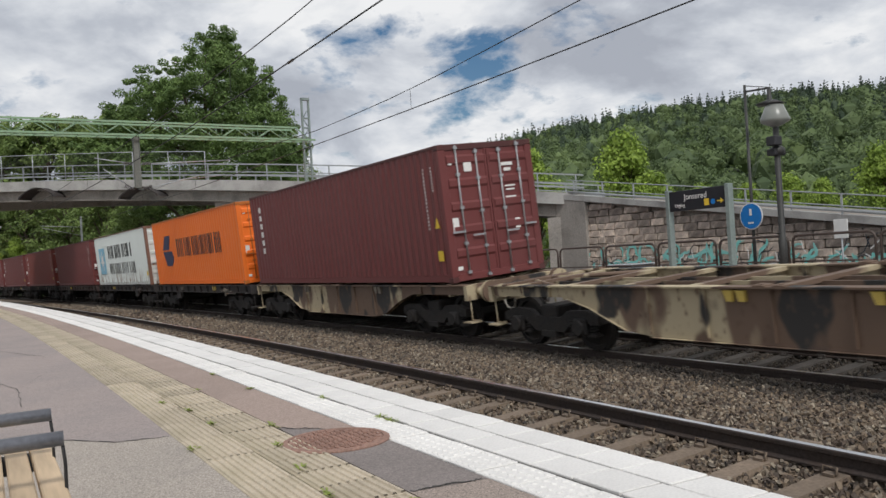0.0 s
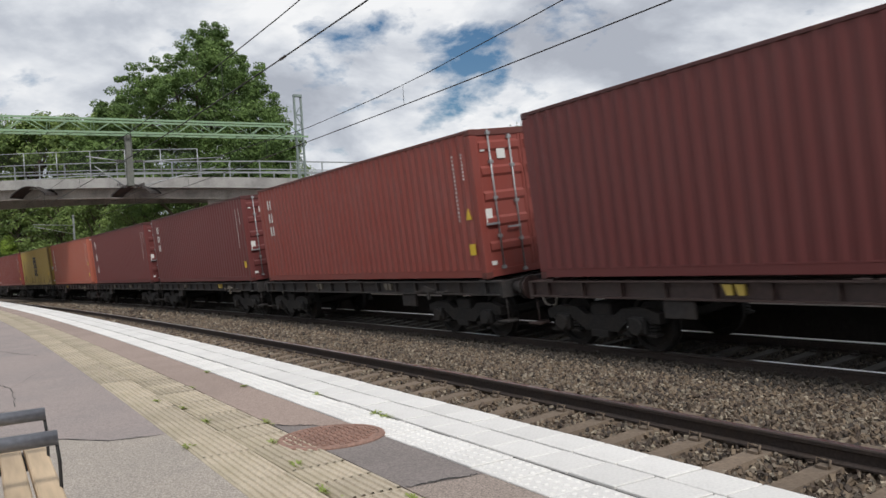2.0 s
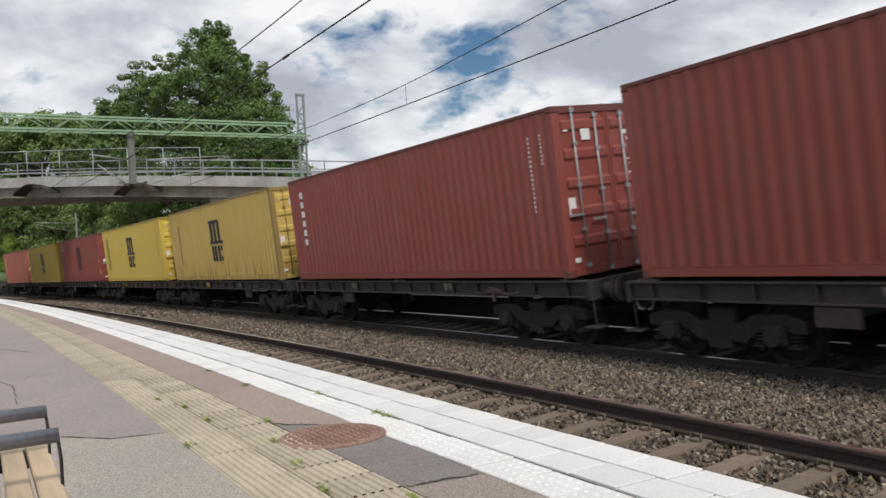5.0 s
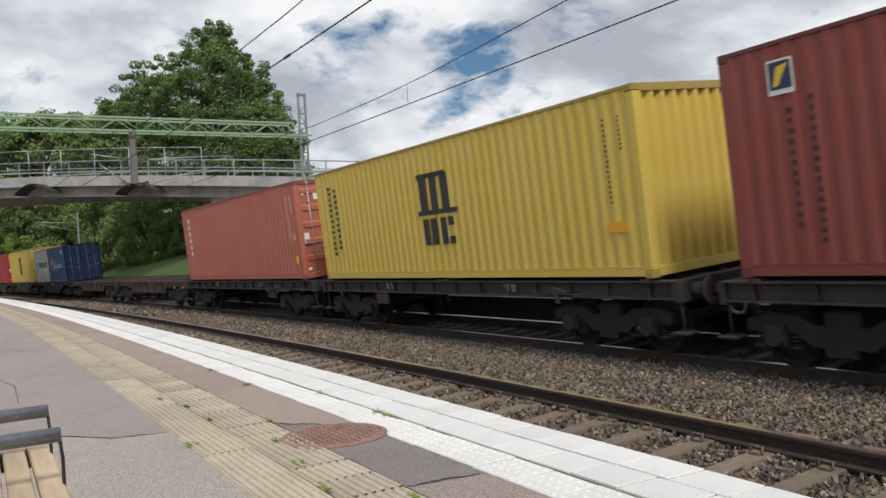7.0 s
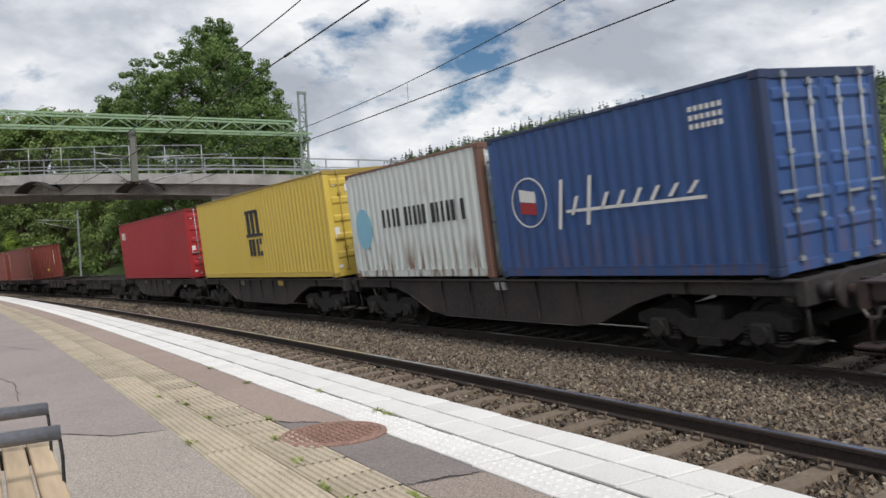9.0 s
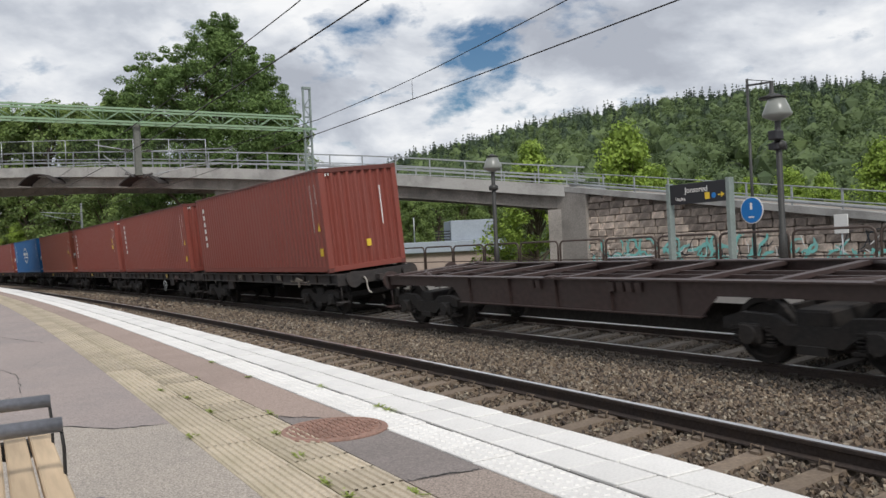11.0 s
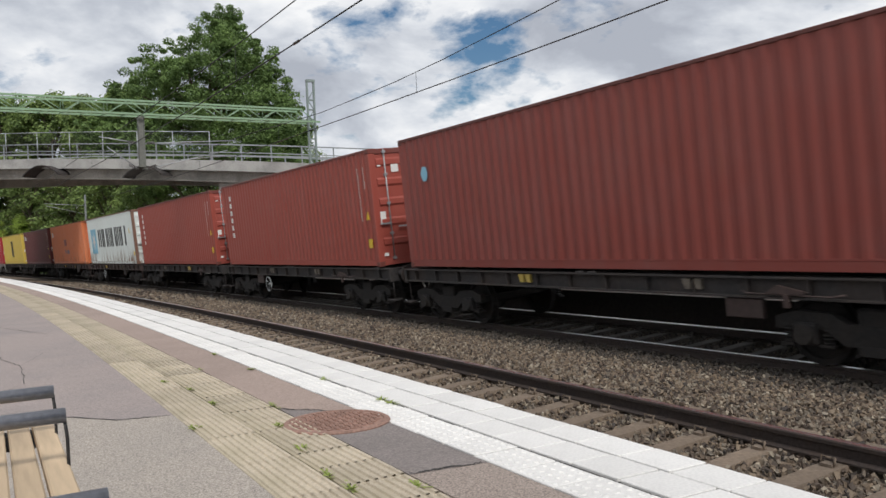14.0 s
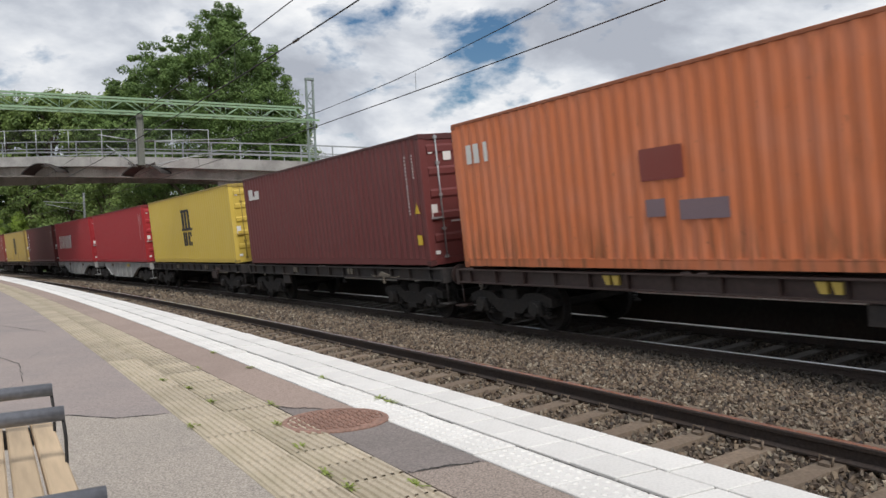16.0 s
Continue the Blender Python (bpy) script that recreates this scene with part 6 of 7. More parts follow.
def lay_wall_stones(ramp):
    rng = random.Random(21)
    sizes = [0.5, 0.65, 0.8, 0.95]
    meshes = []
    for L in sizes:
        for v in range(3):
            bm = bmesh.new()
            bevelled(bm, -L / 2 + 0.012, L / 2 - 0.012, -0.20, 0.2, -0.155, 0.155, 0.03)
            for w in bm.verts:
                if w.co.y < 0:
                    w.co.y += rng.uniform(-0.03, 0.03)
                w.co.x += rng.uniform(-0.012, 0.012); w.co.z += rng.uniform(-0.01, 0.01)
            meshes.append((L, mesh_of("wall_stone", bm, M["stone"])))
    count = 0
    rest = bmesh.new()
    for course in range(16):
        z = -0.36 + course * 0.335
        s = 23.3 - rng.random() * 0.4
        while s > -26:
            L, me = rng.choice(meshes)
            if z + 0.16 < ramp_z(s - L / 2) - 0.02:
                m = along(s - L / 2, WALL_O + 0.26, z)
                sooty = z > ramp_z(s) - 1.0 + rng.uniform(-0.35, 0.35)
                if z > 0.3 and 5.0 < s and count < 300:
                    part("wall_stone", me, M["stone_sooty"] if sooty else None, ramp, m=m)
                    count += 1
                else:
                    t = bmesh.new(); t.from_mesh(me); join(rest, t, m)
            s -= L
    ob = part("wall_stones_rest", rest, M["stone"], ramp)
    tagged(ob, kind="stuff")
    # sprayed paint on the wall's foot: fat strokes and filled areas
    g = thing("graffiti", "turquoise sprayed graffiti on the stone wall", "graffiti")
    s = 22.0
    while s > 3.2:
        for mat, w, n in (("graffiti", 0.15, 8), ("graffiti", 0.10, 7), ("graffiti_dark", 0.045, 7), ("white_paint", 0.05, 4)):
            if rng.random() < 0.25:
                continue
            bm = bmesh.new()
            x, z, a = rng.uniform(-0.5, 0.5), rng.uniform(0.25, 0.8), rng.uniform(0, 6.28)
            rows = []
            for k in range(n):
                q = w * (0.5 + 0.5 * math.sin(math.pi * (k + 0.5) / n)) * 0.5
                nx, nz = -math.sin(a) * q, math.cos(a) * q
                rows.append([bm.verts.new((x + nx, 0, z + nz)), bm.verts.new((x - nx, 0, z - nz))])
                x += math.cos(a) * 0.16
                z = min(1.25, max(0.12, z + math.sin(a) * 0.16))
                a += rng.uniform(-0.9, 0.9)
            for p, q in zip(rows, rows[1:]):
                bm.faces.new((p[0], p[1], q[1], q[0]))
            part("paint_stroke", bm, M[mat], g, m=along(s, WALL_O + 0.012 - 0.004 * rng.random(), 0.35))
        s -= 0.34


# ---- far platform: railing, lamps, signs
def build_far_platform():
    f = thing("far_platform", "far platform with pale edge slabs", "", kind="structure")
    bm = bmesh.new()
    sweep(bm, [(1.9, -0.6), (7.7, -0.6), (7.7, 0.6), (1.9, 0.6)], -60, 85, 2, 0)
    # wall colour carries the shade behind the wheels
    part("platform_body", bm, M["dark_wall"], f, "dark platform wall with the train's shade in its colour")
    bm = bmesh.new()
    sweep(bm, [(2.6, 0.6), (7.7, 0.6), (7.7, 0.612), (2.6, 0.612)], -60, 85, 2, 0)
    part("asphalt_field", bm, M["asphalt"], f)
    bm = bmesh.new()
    sweep(bm, [(1.75, 0.45), (2.6, 0.45), (2.6, 0.61), (1.75, 0.61)], -60, 85, 2, 0)
    part("edge_slabs", bm, M["kerb_white"], f)
    fz = 0.6
    hoop = bmesh.new()
    w, h, r = 1.03, 1.1, 0.16
    pts = [(-w, 0, 0), (-w, 0, h - r)] + [(-w + r - r * math.cos(a), 0, h - r + r * math.sin(a)) for a in (0.5, 1.0)] + [(-w + r, 0, h), (w - r, 0, h)] + [(w - r + r * math.sin(a), 0, h - r + r * math.cos(a)) for a in (0.5, 1.0)] + [(w, 0, h - r), (w, 0, 0)]
    tube(hoop, pts, 0.032, 8)
    rod(hoop, (-w, 0, 0.48), (w, 0, 0.48), 0.022, 6)
    me = mesh_of("hoop", hoop, M["railing_brown"])
    for k in range(-8, 22):
        s = 4.25 + k * 2.15
        t = thing("platform_railing", "dark brown tubular hoop railing behind the far platform", "railing", "railing hoops", m=along(s, 7.0, fz))
        part("hoop", me, None, t)


M["railing_brown"] = surface("railing_brown", (0.075, 0.055, 0.045), 0.5, 0.3, grain=30, spread=0.2, bump=0.05)
M["lamp_dark"] = surface("lamp_dark", (0.055, 0.055, 0.052), 0.5, 0.4, grain=30, spread=0.2, bump=0.05)


def lathe(bm, prof, n=20):
    rings = [[bm.verts.new((math.cos(a) * r, math.sin(a) * r, z)) for a in np.arange(n) * math.tau / n] for r, z in prof]
    for a, b in zip(rings, rings[1:]):
        for k in range(n):
            f = bm.faces.new((a[k], a[(k + 1) % n], b[(k + 1) % n], b[k])); f.smooth = True
    bm.faces.new(rings[0][::-1]); bm.faces.new(rings[-1])


def build_lamp(s, o, z, tall, speaker=False):
    t = thing("platform_lamp", "dark steel platform lamp with a domed glass shade", "street lamp", "platform lamps", m=along(s, o, z))
    bm = bmesh.new()
    lathe(bm, [(0.10, 0), (0.10, 1.0), (0.075, 1.05), (0.07, tall - 0.55), (0.05, tall - 0.5)], 14)
    part("post", bm, M["lamp_dark"], t)
    bm = bmesh.new()
    lathe(bm, [(0.05, tall - 0.55), (0.33, tall - 0.42), (0.34, tall - 0.36), (0.20, tall - 0.02), (0.16, tall)], 18)
    part("shade", bm, M["lamp_glass"], t, "frosted glass shade")
    bm = bmesh.new()
    lathe(bm, [(0.17, tall), (0.24, tall + 0.02), (0.10, tall + 0.08), (0.02, tall + 0.12)], 16)
    part("cap", bm, M["lamp_dark"], t)
    bm = bmesh.new()
    lathe(bm, [(0.13, tall - 1.2), (0.17, tall - 1.17), (0.17, tall - 1.05), (0.10, tall - 1.0)], 12)
    part("collar", bm, M["lamp_dark"], t)
    if speaker:
        bm = bmesh.new()
        bevelled(bm, -0.05, 0.2, -0.33, -0.05, tall - 1.0, tall - 0.78, 0.02)
        bevelled(bm, -0.15, 0.1, -0.2, 0.2, tall - 1.22, tall - 1.06, 0.02)
        part("loudspeaker", bm, M["black_paint"], t, "black loudspeaker box")


def text_mesh(body, size, material):
    c = D.curves.new("text", "FONT")
    c.body, c.size, c.extrude = body, size, 0.002
    ob = new("tmp_text", c)
    me = D.meshes.new_from_object(ob)
    D.objects.remove(ob)
    me.materials.clear()
    me.materials.append(material)
    return me


def build_signs():
    # station name board: two posts and a black panel; the face looks at the near platform
    t = thing("station_sign", "black station name board on two grey steel posts", "sign", m=SIGN_M)
    W2, Z0, Z1 = 0.98, 1.90, 2.42
    bm = bmesh.new(); bevelled(bm, -W2, W2, -0.05, 0.05, Z0, Z1, 0.01)
    part("panel", bm, M["sign_black"], t, "black panel with white words")
    for x in (-W2 + 0.02, W2 + 0.0):
        bm = bmesh.new(); bevelled(bm, x - 0.06, x + 0.06, -0.09, 0.09, 0, Z1 + 0.04, 0.012)
        part("post", bm, M["mast_grey"], t)
    stand = pose(0, 0, 0, 90, 0, 0)
    for body, size, x, z, mat in (("Jonsered", 0.21, -0.40, Z1 - 0.24, "white_paint"), ("Utgång", 0.12, -0.72, Z0 + 0.10, "white_paint")):
        part("lettering", text_mesh(body, size, M[mat]), None, t, "white letters", m=Matrix.Translation((x, -0.054, z)) @ stand)
    bm = bmesh.new(); bevelled(bm, 0.25, 0.40, -0.056, -0.05, Z0 + 0.08, Z0 + 0.25, 0.004)
    part("pictogram", bm, M["yellow_paint"], t, "yellow square pictogram")
    bm = bmesh.new(); lathe(bm, [(0.07, 0), (0.07, 0.004)], 14)
    part("pictogram", bm, M["sign_blue"], t, "blue pictogram", m=Matrix.Translation((0.53, -0.052, Z0 + 0.16)) @ stand)
    bm = bmesh.new()
    prism(bm, [(0.66, Z0 + 0.15), (0.76, Z0 + 0.15), (0.76, Z0 + 0.10), (0.86, Z0 + 0.165), (0.76, Z0 + 0.23), (0.76, Z0 + 0.18), (0.66, Z0 + 0.18)], -0.056, -0.05)
    part("arrow", bm, M["yellow_paint"], t, "yellow arrow")
    # small square marker with a letter beside the track
    t = thing("track_marker", "white square marker board with a black letter on a thin post", "sign", m=MARK_M)
    bm = bmesh.new(); bevelled(bm, -0.25, 0.25, -0.015, 0.015, 2.95, 3.47, 0.006)
    part("board", bm, M["white_paint"], t, "white board with a black letter")
    bm = bmesh.new(); rod(bm, (0, 0.04, 0), (0, 0.04, 3.4), 0.03, 8)
    part("post", bm, M["galv"], t)
    part("lettering", text_mesh("U", 0.5, M["black_paint"]), None, t, "black letter", m=Matrix.Translation((-0.17, -0.02, 3.03)) @ stand)
    # tall bent pole with a hanging lamp, and the round blue path sign on it
    t = thing("hanging_lamp_pole", "tall thin dark pole with an arm and hanging lamp", "street lamp", m=POLE_M)
    bm = bmesh.new(); rod(bm, (0, 0, 0), (0, 0, 6.3), 0.05, 10, 0.035)
    part("pole", bm, M["lamp_dark"], t)
    bm = bmesh.new()
    rod(bm, (0, 0, 6.12), (0.75, 0, 6.07), 0.028, 6); rod(bm, (0, 0, 6.28), (0.75, 0, 6.09), 0.012, 5)
    part("arm", bm, M["lamp_dark"], t)
    bm = bmesh.new(); t2 = bmesh.new()
    lathe(t2, [(0.05, 0.0), (0.06, -0.3), (0.10, -0.34), (0.34, -0.42), (0.33, -0.45), (0.05, -0.46)], 16)
    join(bm, t2, Matrix.Translation((0.75, 0, 6.09)))
    part("lamp_head", bm, M["lamp_dark"], t, "dark enamel lamp head")
    bm = bmesh.new(); t2 = bmesh.new(); lathe(t2, [(0.36, 0), (0.36, 0.02)], 32); join(bm, t2, Matrix.Translation((0.02, -0.06, 2.78)) @ stand)
    rim = part("sign_plate", bm, M["white_paint"], t, "round blue sign with white rim")
    bm = bmesh.new(); t2 = bmesh.new(); lathe(t2, [(0.335, 0), (0.335, 0.008)], 32); join(bm, t2, Matrix.Translation((0.02, -0.08, 2.78)) @ stand)
    part("sign_face", bm, M["sign_blue"], rim, "blue sign face")
    bm = bmesh.new()
    box(bm, -0.02, 0.05, -0.094, -0.09, 2.80, 2.98); box(bm, -0.08, 0.10, -0.094, -0.09, 2.58, 2.62)
    part("sign_symbol", bm, M["white_paint"], rim, "white symbol")


SIGN_M = along(5.02, 6.0, 0.6)
MARK_M = along(38.7, 3.3, -0.6, turn=70)
POLE_M = along(5.14, 8.2, -0.5)


# ---- bench beside the camera
def build_bench():
    t = thing("bench", "wooden slat bench with grey steel armrests on the platform", "bench", m=along(-7.6, -10.12, PLAT_Z))
    for k in range(7):
        bm = bmesh.new(); bevelled(bm, -1.40, 1.25, -0.033, 0.033, 0.445, 0.48, 0.005)
        part("slat", bm, M["wood"], t, m=Matrix.Translation((0, 0.272 - k * 0.077, 0)))
    for x in (-0.92, -0.45, 0.475, 1.1):
        bm = bmesh.new()
        rod(bm, (x, 0.30, 0.618), (x, -0.34, 0.618), 0.021, 14)
        part("armrest", bm, M["arm_steel"], t, "grey tubular armrest")
        for y in (0.296, -0.31):
            bm = bmesh.new()
            tube(bm, [(x, y, 0.615), (x, y + 0.006, 0.55), (x, y + 0.006, 0.45), (x, y - 0.03 * (y > 0) + 0.03 * (y < 0), 0.43)], 0.0055, 6)
            part("armrest_stay", bm, M["dark_steel"], t)
    for x in (-1.2, 0.9):
        bm = bmesh.new()
        bevelled(bm, x - 0.03, x + 0.03, -0.30, 0.25, 0.385, 0.445, 0.005)
        bevelled(bm, x - 0.03, x + 0.03, -0.08, 0.0, 0.0, 0.385, 0.005)
        bevelled(bm, x - 0.05, x + 0.05, -0.25, 0.2, 0.0, 0.02, 0.005)
        part("leg", bm, M["dark_steel"], t)


# ---- greenery
def leaf_cloud(rng, centres, radii, per, size, flat=0.75):
    """Leaf blades round the given clump centres, each a bent pair of faces."""
    V, F = [], []
    n0 = 0
    for c, r in zip(centres, radii):
        d = rng.normal(size=(per, 3))
        d /= np.linalg.norm(d, axis=1, keepdims=True)
        pos = np.asarray(c) + d * (r * rng.uniform(0.35, 1.0, (per, 1)) ** 0.6) * np.array([1, 1, flat])
        nrm = d + rng.normal(size=(per, 3)) * 0.55 + np.array([0, 0, 0.35])
        nrm /= np.linalg.norm(nrm, axis=1, keepdims=True)
        a = np.cross(nrm, rng.normal(size=(per, 3)))
        a /= np.linalg.norm(a, axis=1, keepdims=True)
        b = np.cross(nrm, a)
        L = size * rng.uniform(0.6, 1.3, (per, 1))
        p = np.stack([pos - a * L, pos + b * L * 0.55 + nrm * L * 0.15, pos + a * L, pos - b * L * 0.55 + nrm * L * 0.15], 1)
        V.append(p.reshape(-1, 3))
        k = np.arange(per)[:, None] * 4 + n0
        F.append(np.concatenate([k, k + 1, k + 2, k + 3], 1))
        n0 += per * 4
    return np.concatenate(V), np.concatenate(F)


def quad_mesh(name, V, F, material):
    me = D.meshes.new(name)
    me.vertices.add(len(V)); me.vertices.foreach_set("co", np.asarray(V, np.float32).ravel())
    me.loops.add(F.size); me.loops.foreach_set("vertex_index", F.astype(np.int32).ravel())
    me.polygons.add(len(F)); me.polygons.foreach_set("loop_start", np.arange(0, F.size, 4, dtype=np.int32))
    me.polygons.foreach_set("loop_total", np.full(len(F), 4, np.int32))
    me.update(calc_edges=True)
    me.materials.append(material)
    return me


def tree_meshes(seed, height, spread, clumps, per, leaf, material, base=0.25, shape="round"):
    rng = np.random.default_rng(seed)
    bm = bmesh.new()
    pts = [Vector((0, 0, 0))]
    for k in range(1, 6):
        pts.append(Vector((rng.normal() * 0.02 * height, rng.normal() * 0.02 * height, height * 0.8 * k / 5)))
    r0 = height * 0.022
    for k in range(5):
        rod(bm, pts[k], pts[k + 1], r0 * (1 - k * 0.17), 9, r0 * (1 - (k + 1) * 0.17), caps=False)
    cen, rad = [], []
    for k in range(clumps):
        f = rng.uniform(base, 0.97)
        g = (f - base) / (1 - base)
        w = spread * (math.sin(math.pi * min(1, 0.18 + 0.82 * g)) ** 0.6 if shape == "round" else (1.02 - g) if shape == "cone" else (1.04 - g ** 2.2) ** 0.7) * rng.uniform(0.35, 1.0)
        a = rng.uniform(0, math.tau)
        c = Vector((math.cos(a) * w, math.sin(a) * w, height * f))
        cen.append(c); rad.append(spread * rng.uniform(0.16, 0.30) * (0.85 if shape != "cone" else 0.7))
        if k % 2 == 0:
            j = min(4, max(0, int(f * 5) - 1))
            st = pts[j].lerp(pts[j + 1], rng.random())
            mid = st.lerp(c, 0.5) + Vector((0, 0, height * 0.02))
            rod(bm, st, mid, r0 * 0.3, 5, r0 * 0.2, caps=False); rod(bm, mid, c, r0 * 0.2, 5, r0 * 0.06, caps=False)
    V, F = leaf_cloud(rng, [tuple(c) for c in cen], rad, per, leaf)
    return mesh_of("trunk", bm, M["bark"]), quad_mesh("crown", V, F, material)


def lobed_tree(seed, lobes, per, leaf, material):
    """A broad tree whose crown is made of lobes (x, z, radius); leaves gather in clumps on their outsides."""
    rng = np.random.default_rng(seed)
    bm = bmesh.new()
    cen, rad = [], []
    pts = [Vector((0, 0, -3)), Vector((0.2, 0, 2)), Vector((-0.1, 0.2, 6)), Vector((0.3, 0.1, 11)), Vector((0.8, 0, 16))]
    for k in range(4):
        rod(bm, pts[k], pts[k + 1], 0.55 * (1 - 0.2 * k), 10, 0.55 * (0.8 - 0.2 * k), caps=False)
    for x, z, r in lobes:
        for depth in (-1, 1):
            c = Vector((x, depth * rng.uniform(1.0, 4.0), z))
            st = pts[min(3, max(1, int(z / 4)))]
            rod(bm, st, st.lerp(c, 0.6) + Vector((0, 0, 0.4)), 0.16, 6, 0.09, caps=False)
            rod(bm, st.lerp(c, 0.6) + Vector((0, 0, 0.4)), c, 0.09, 5, 0.03, caps=False)
            n = int(14 + r * 7)
            d = rng.normal(size=(n, 3)); d /= np.linalg.norm(d, axis=1, keepdims=True)
            for q in d:
                cen.append(tuple(np.array(c) + q * r * rng.uniform(0.55, 1.05)))
                rad.append(r * rng.uniform(0.20, 0.42))
    V, F = leaf_cloud(rng, cen, rad, per, leaf, 0.6)
    return mesh_of("trunk", bm, M["bark"]), quad_mesh("crown", V, F, material)


def plant(name, label, meshes, p, size=1.0, turn=0.0, group=""):
    t = thing(name, label, "tree", group, m=pose(p[0], p[1], p[2], 0, 0, turn))
    for nm, me in zip(("trunk", "crown"), meshes):
        ob = part(nm, me, None, t)
        ob.scale = (size, size, size)
    return t


def polar(az, d):
    a = radians(az)
    return d * math.sin(a), d * math.cos(a)


def sky_line(az):
    pts = [(-40, 0.05), (-9, 0.075), (-4, 0.112), (-2, 0.125), (3, 0.142), (7, 0.158), (11, 0.166), (16, 0.173), (22, 0.175), (28, 0.169), (40, 0.16), (60, 0.12)]
    for (a, ea), (b, eb) in zip(pts, pts[1:]):
        if a <= az <= b:
            return ea + (eb - ea) * (az - a) / (b - a)
    return 0.05


def hill_z(az, d):
    top = sky_line(az) * 400 - 11
    f = min(1.0, max(0.0, (d - 110) / 290))
    return -0.6 + top * f ** 1.1 if d <= 400 else -0.6 + top


def ico(sub):
    bm = bmesh.new()
    bmesh.ops.create_icosphere(bm, subdivisions=sub, radius=1.0)
    v = np.array([tuple(p.co) for p in bm.verts])
    f = np.array([[q.index for q in p.verts] for p in bm.faces])
    bm.free()
    return v, f


ICO, ICO_F = ico(1)


def build_hill():
    bm = bmesh.new()
    azs = np.arange(-40, 61, 2.5)
    ds = [110, 140, 180, 220, 260, 300, 340, 380, 420, 700]
    rows = [[bm.verts.new((*polar(a, d), hill_z(a, d))) for d in ds] for a in azs]
    for a, b in zip(rows, rows[1:]):
        for j in range(len(ds) - 1):
            f = bm.faces.new((a[j], a[j + 1], b[j + 1], b[j])); f.smooth = True
    solid("hill", bm, M["hill"], "wooded hillside behind the station", kind="structure")
    rng = np.random.default_rng(8)
    for kind, count, mat in (("broadleaf", 1500, "leaf_far"), ("conifer", 620, "needle_far")):
        V, F, n0 = [], [], 0
        SV, SF, sn = [], [], 0
        k = 0
        while k < count:
            az, d = rng.uniform(-10, 35), math.sqrt(rng.uniform(118 ** 2, 412 ** 2))
            high = (d - 150) / 260
            if (rng.random() > max(0.0, high) ** 2.0) if kind == "conifer" else (rng.random() < 0.6 * max(0.0, high) ** 3):
                continue
            x, y = polar(az, d)
            z = hill_z(az, d)
            if kind == "broadleaf":
                h = rng.uniform(6.5, 11.5)
                n = 15
                q = rng.normal(size=(n, 3)); q /= np.linalg.norm(q, axis=1, keepdims=True)
                q[:, 2] = np.abs(q[:, 2]) * 1.1 - 0.35
                c = q * np.array([h * 0.33, h * 0.33, h * 0.36]) * rng.uniform(0.55, 1.1, (n, 1)) + np.array([x, y, z + h * 0.55])
                size = h * rng.uniform(0.09, 0.19, n)
                v, f = leaf_cloud(rng, c, size, 16 if d > 260 else 26, h * (0.040 if d > 260 else 0.032))
                core = [(np.array([x, y, z + h * 0.50]), np.array([h * 0.30, h * 0.30, h * 0.33]))]
            else:
                h = rng.uniform(8, 12.5)
                t = np.repeat(np.linspace(0.1, 1.0, 10), 3)
                a = rng.uniform(0, 6.28, 30)
                w = (1.06 - t) * h * 0.24
                c = np.stack([x + np.cos(a) * w * 0.6, y + np.sin(a) * w * 0.6, z + h * t + rng.uniform(-0.3, 0.3, 30)], 1)
                v, f = leaf_cloud(rng, c, np.maximum(0.10, w * 0.75), 14, h * 0.024, 0.5)
                core = [(np.array([x, y, z + h * 0.25]), np.array([h * 0.17, h * 0.17, h * 0.25])), (np.array([x, y, z + h * 0.55]), np.array([h * 0.10, h * 0.10, h * 0.25]))]
            for cc, sz in core:
                SV.append(ICO * sz * rng.uniform(0.75, 1.15, (len(ICO), 1)) + cc)
                SF.append(ICO_F + sn); sn += len(ICO)
            V.append(v); F.append(f + n0); n0 += len(v)
            k += 1
        me = raw_mesh("forest_crowns", np.concatenate(SV).tolist(), np.concatenate(SF).tolist(), M[mat])
        tagged(new("forest_crowns", me), "dense uneven green tree crowns on the hillside", "forest", kind="stuff")
        ob = new("forest_trees", quad_mesh("forest", np.concatenate(V), np.concatenate(F), M[mat]))
        tagged(ob, "dense green " + kind + " forest on the hillside", "forest", kind="stuff")


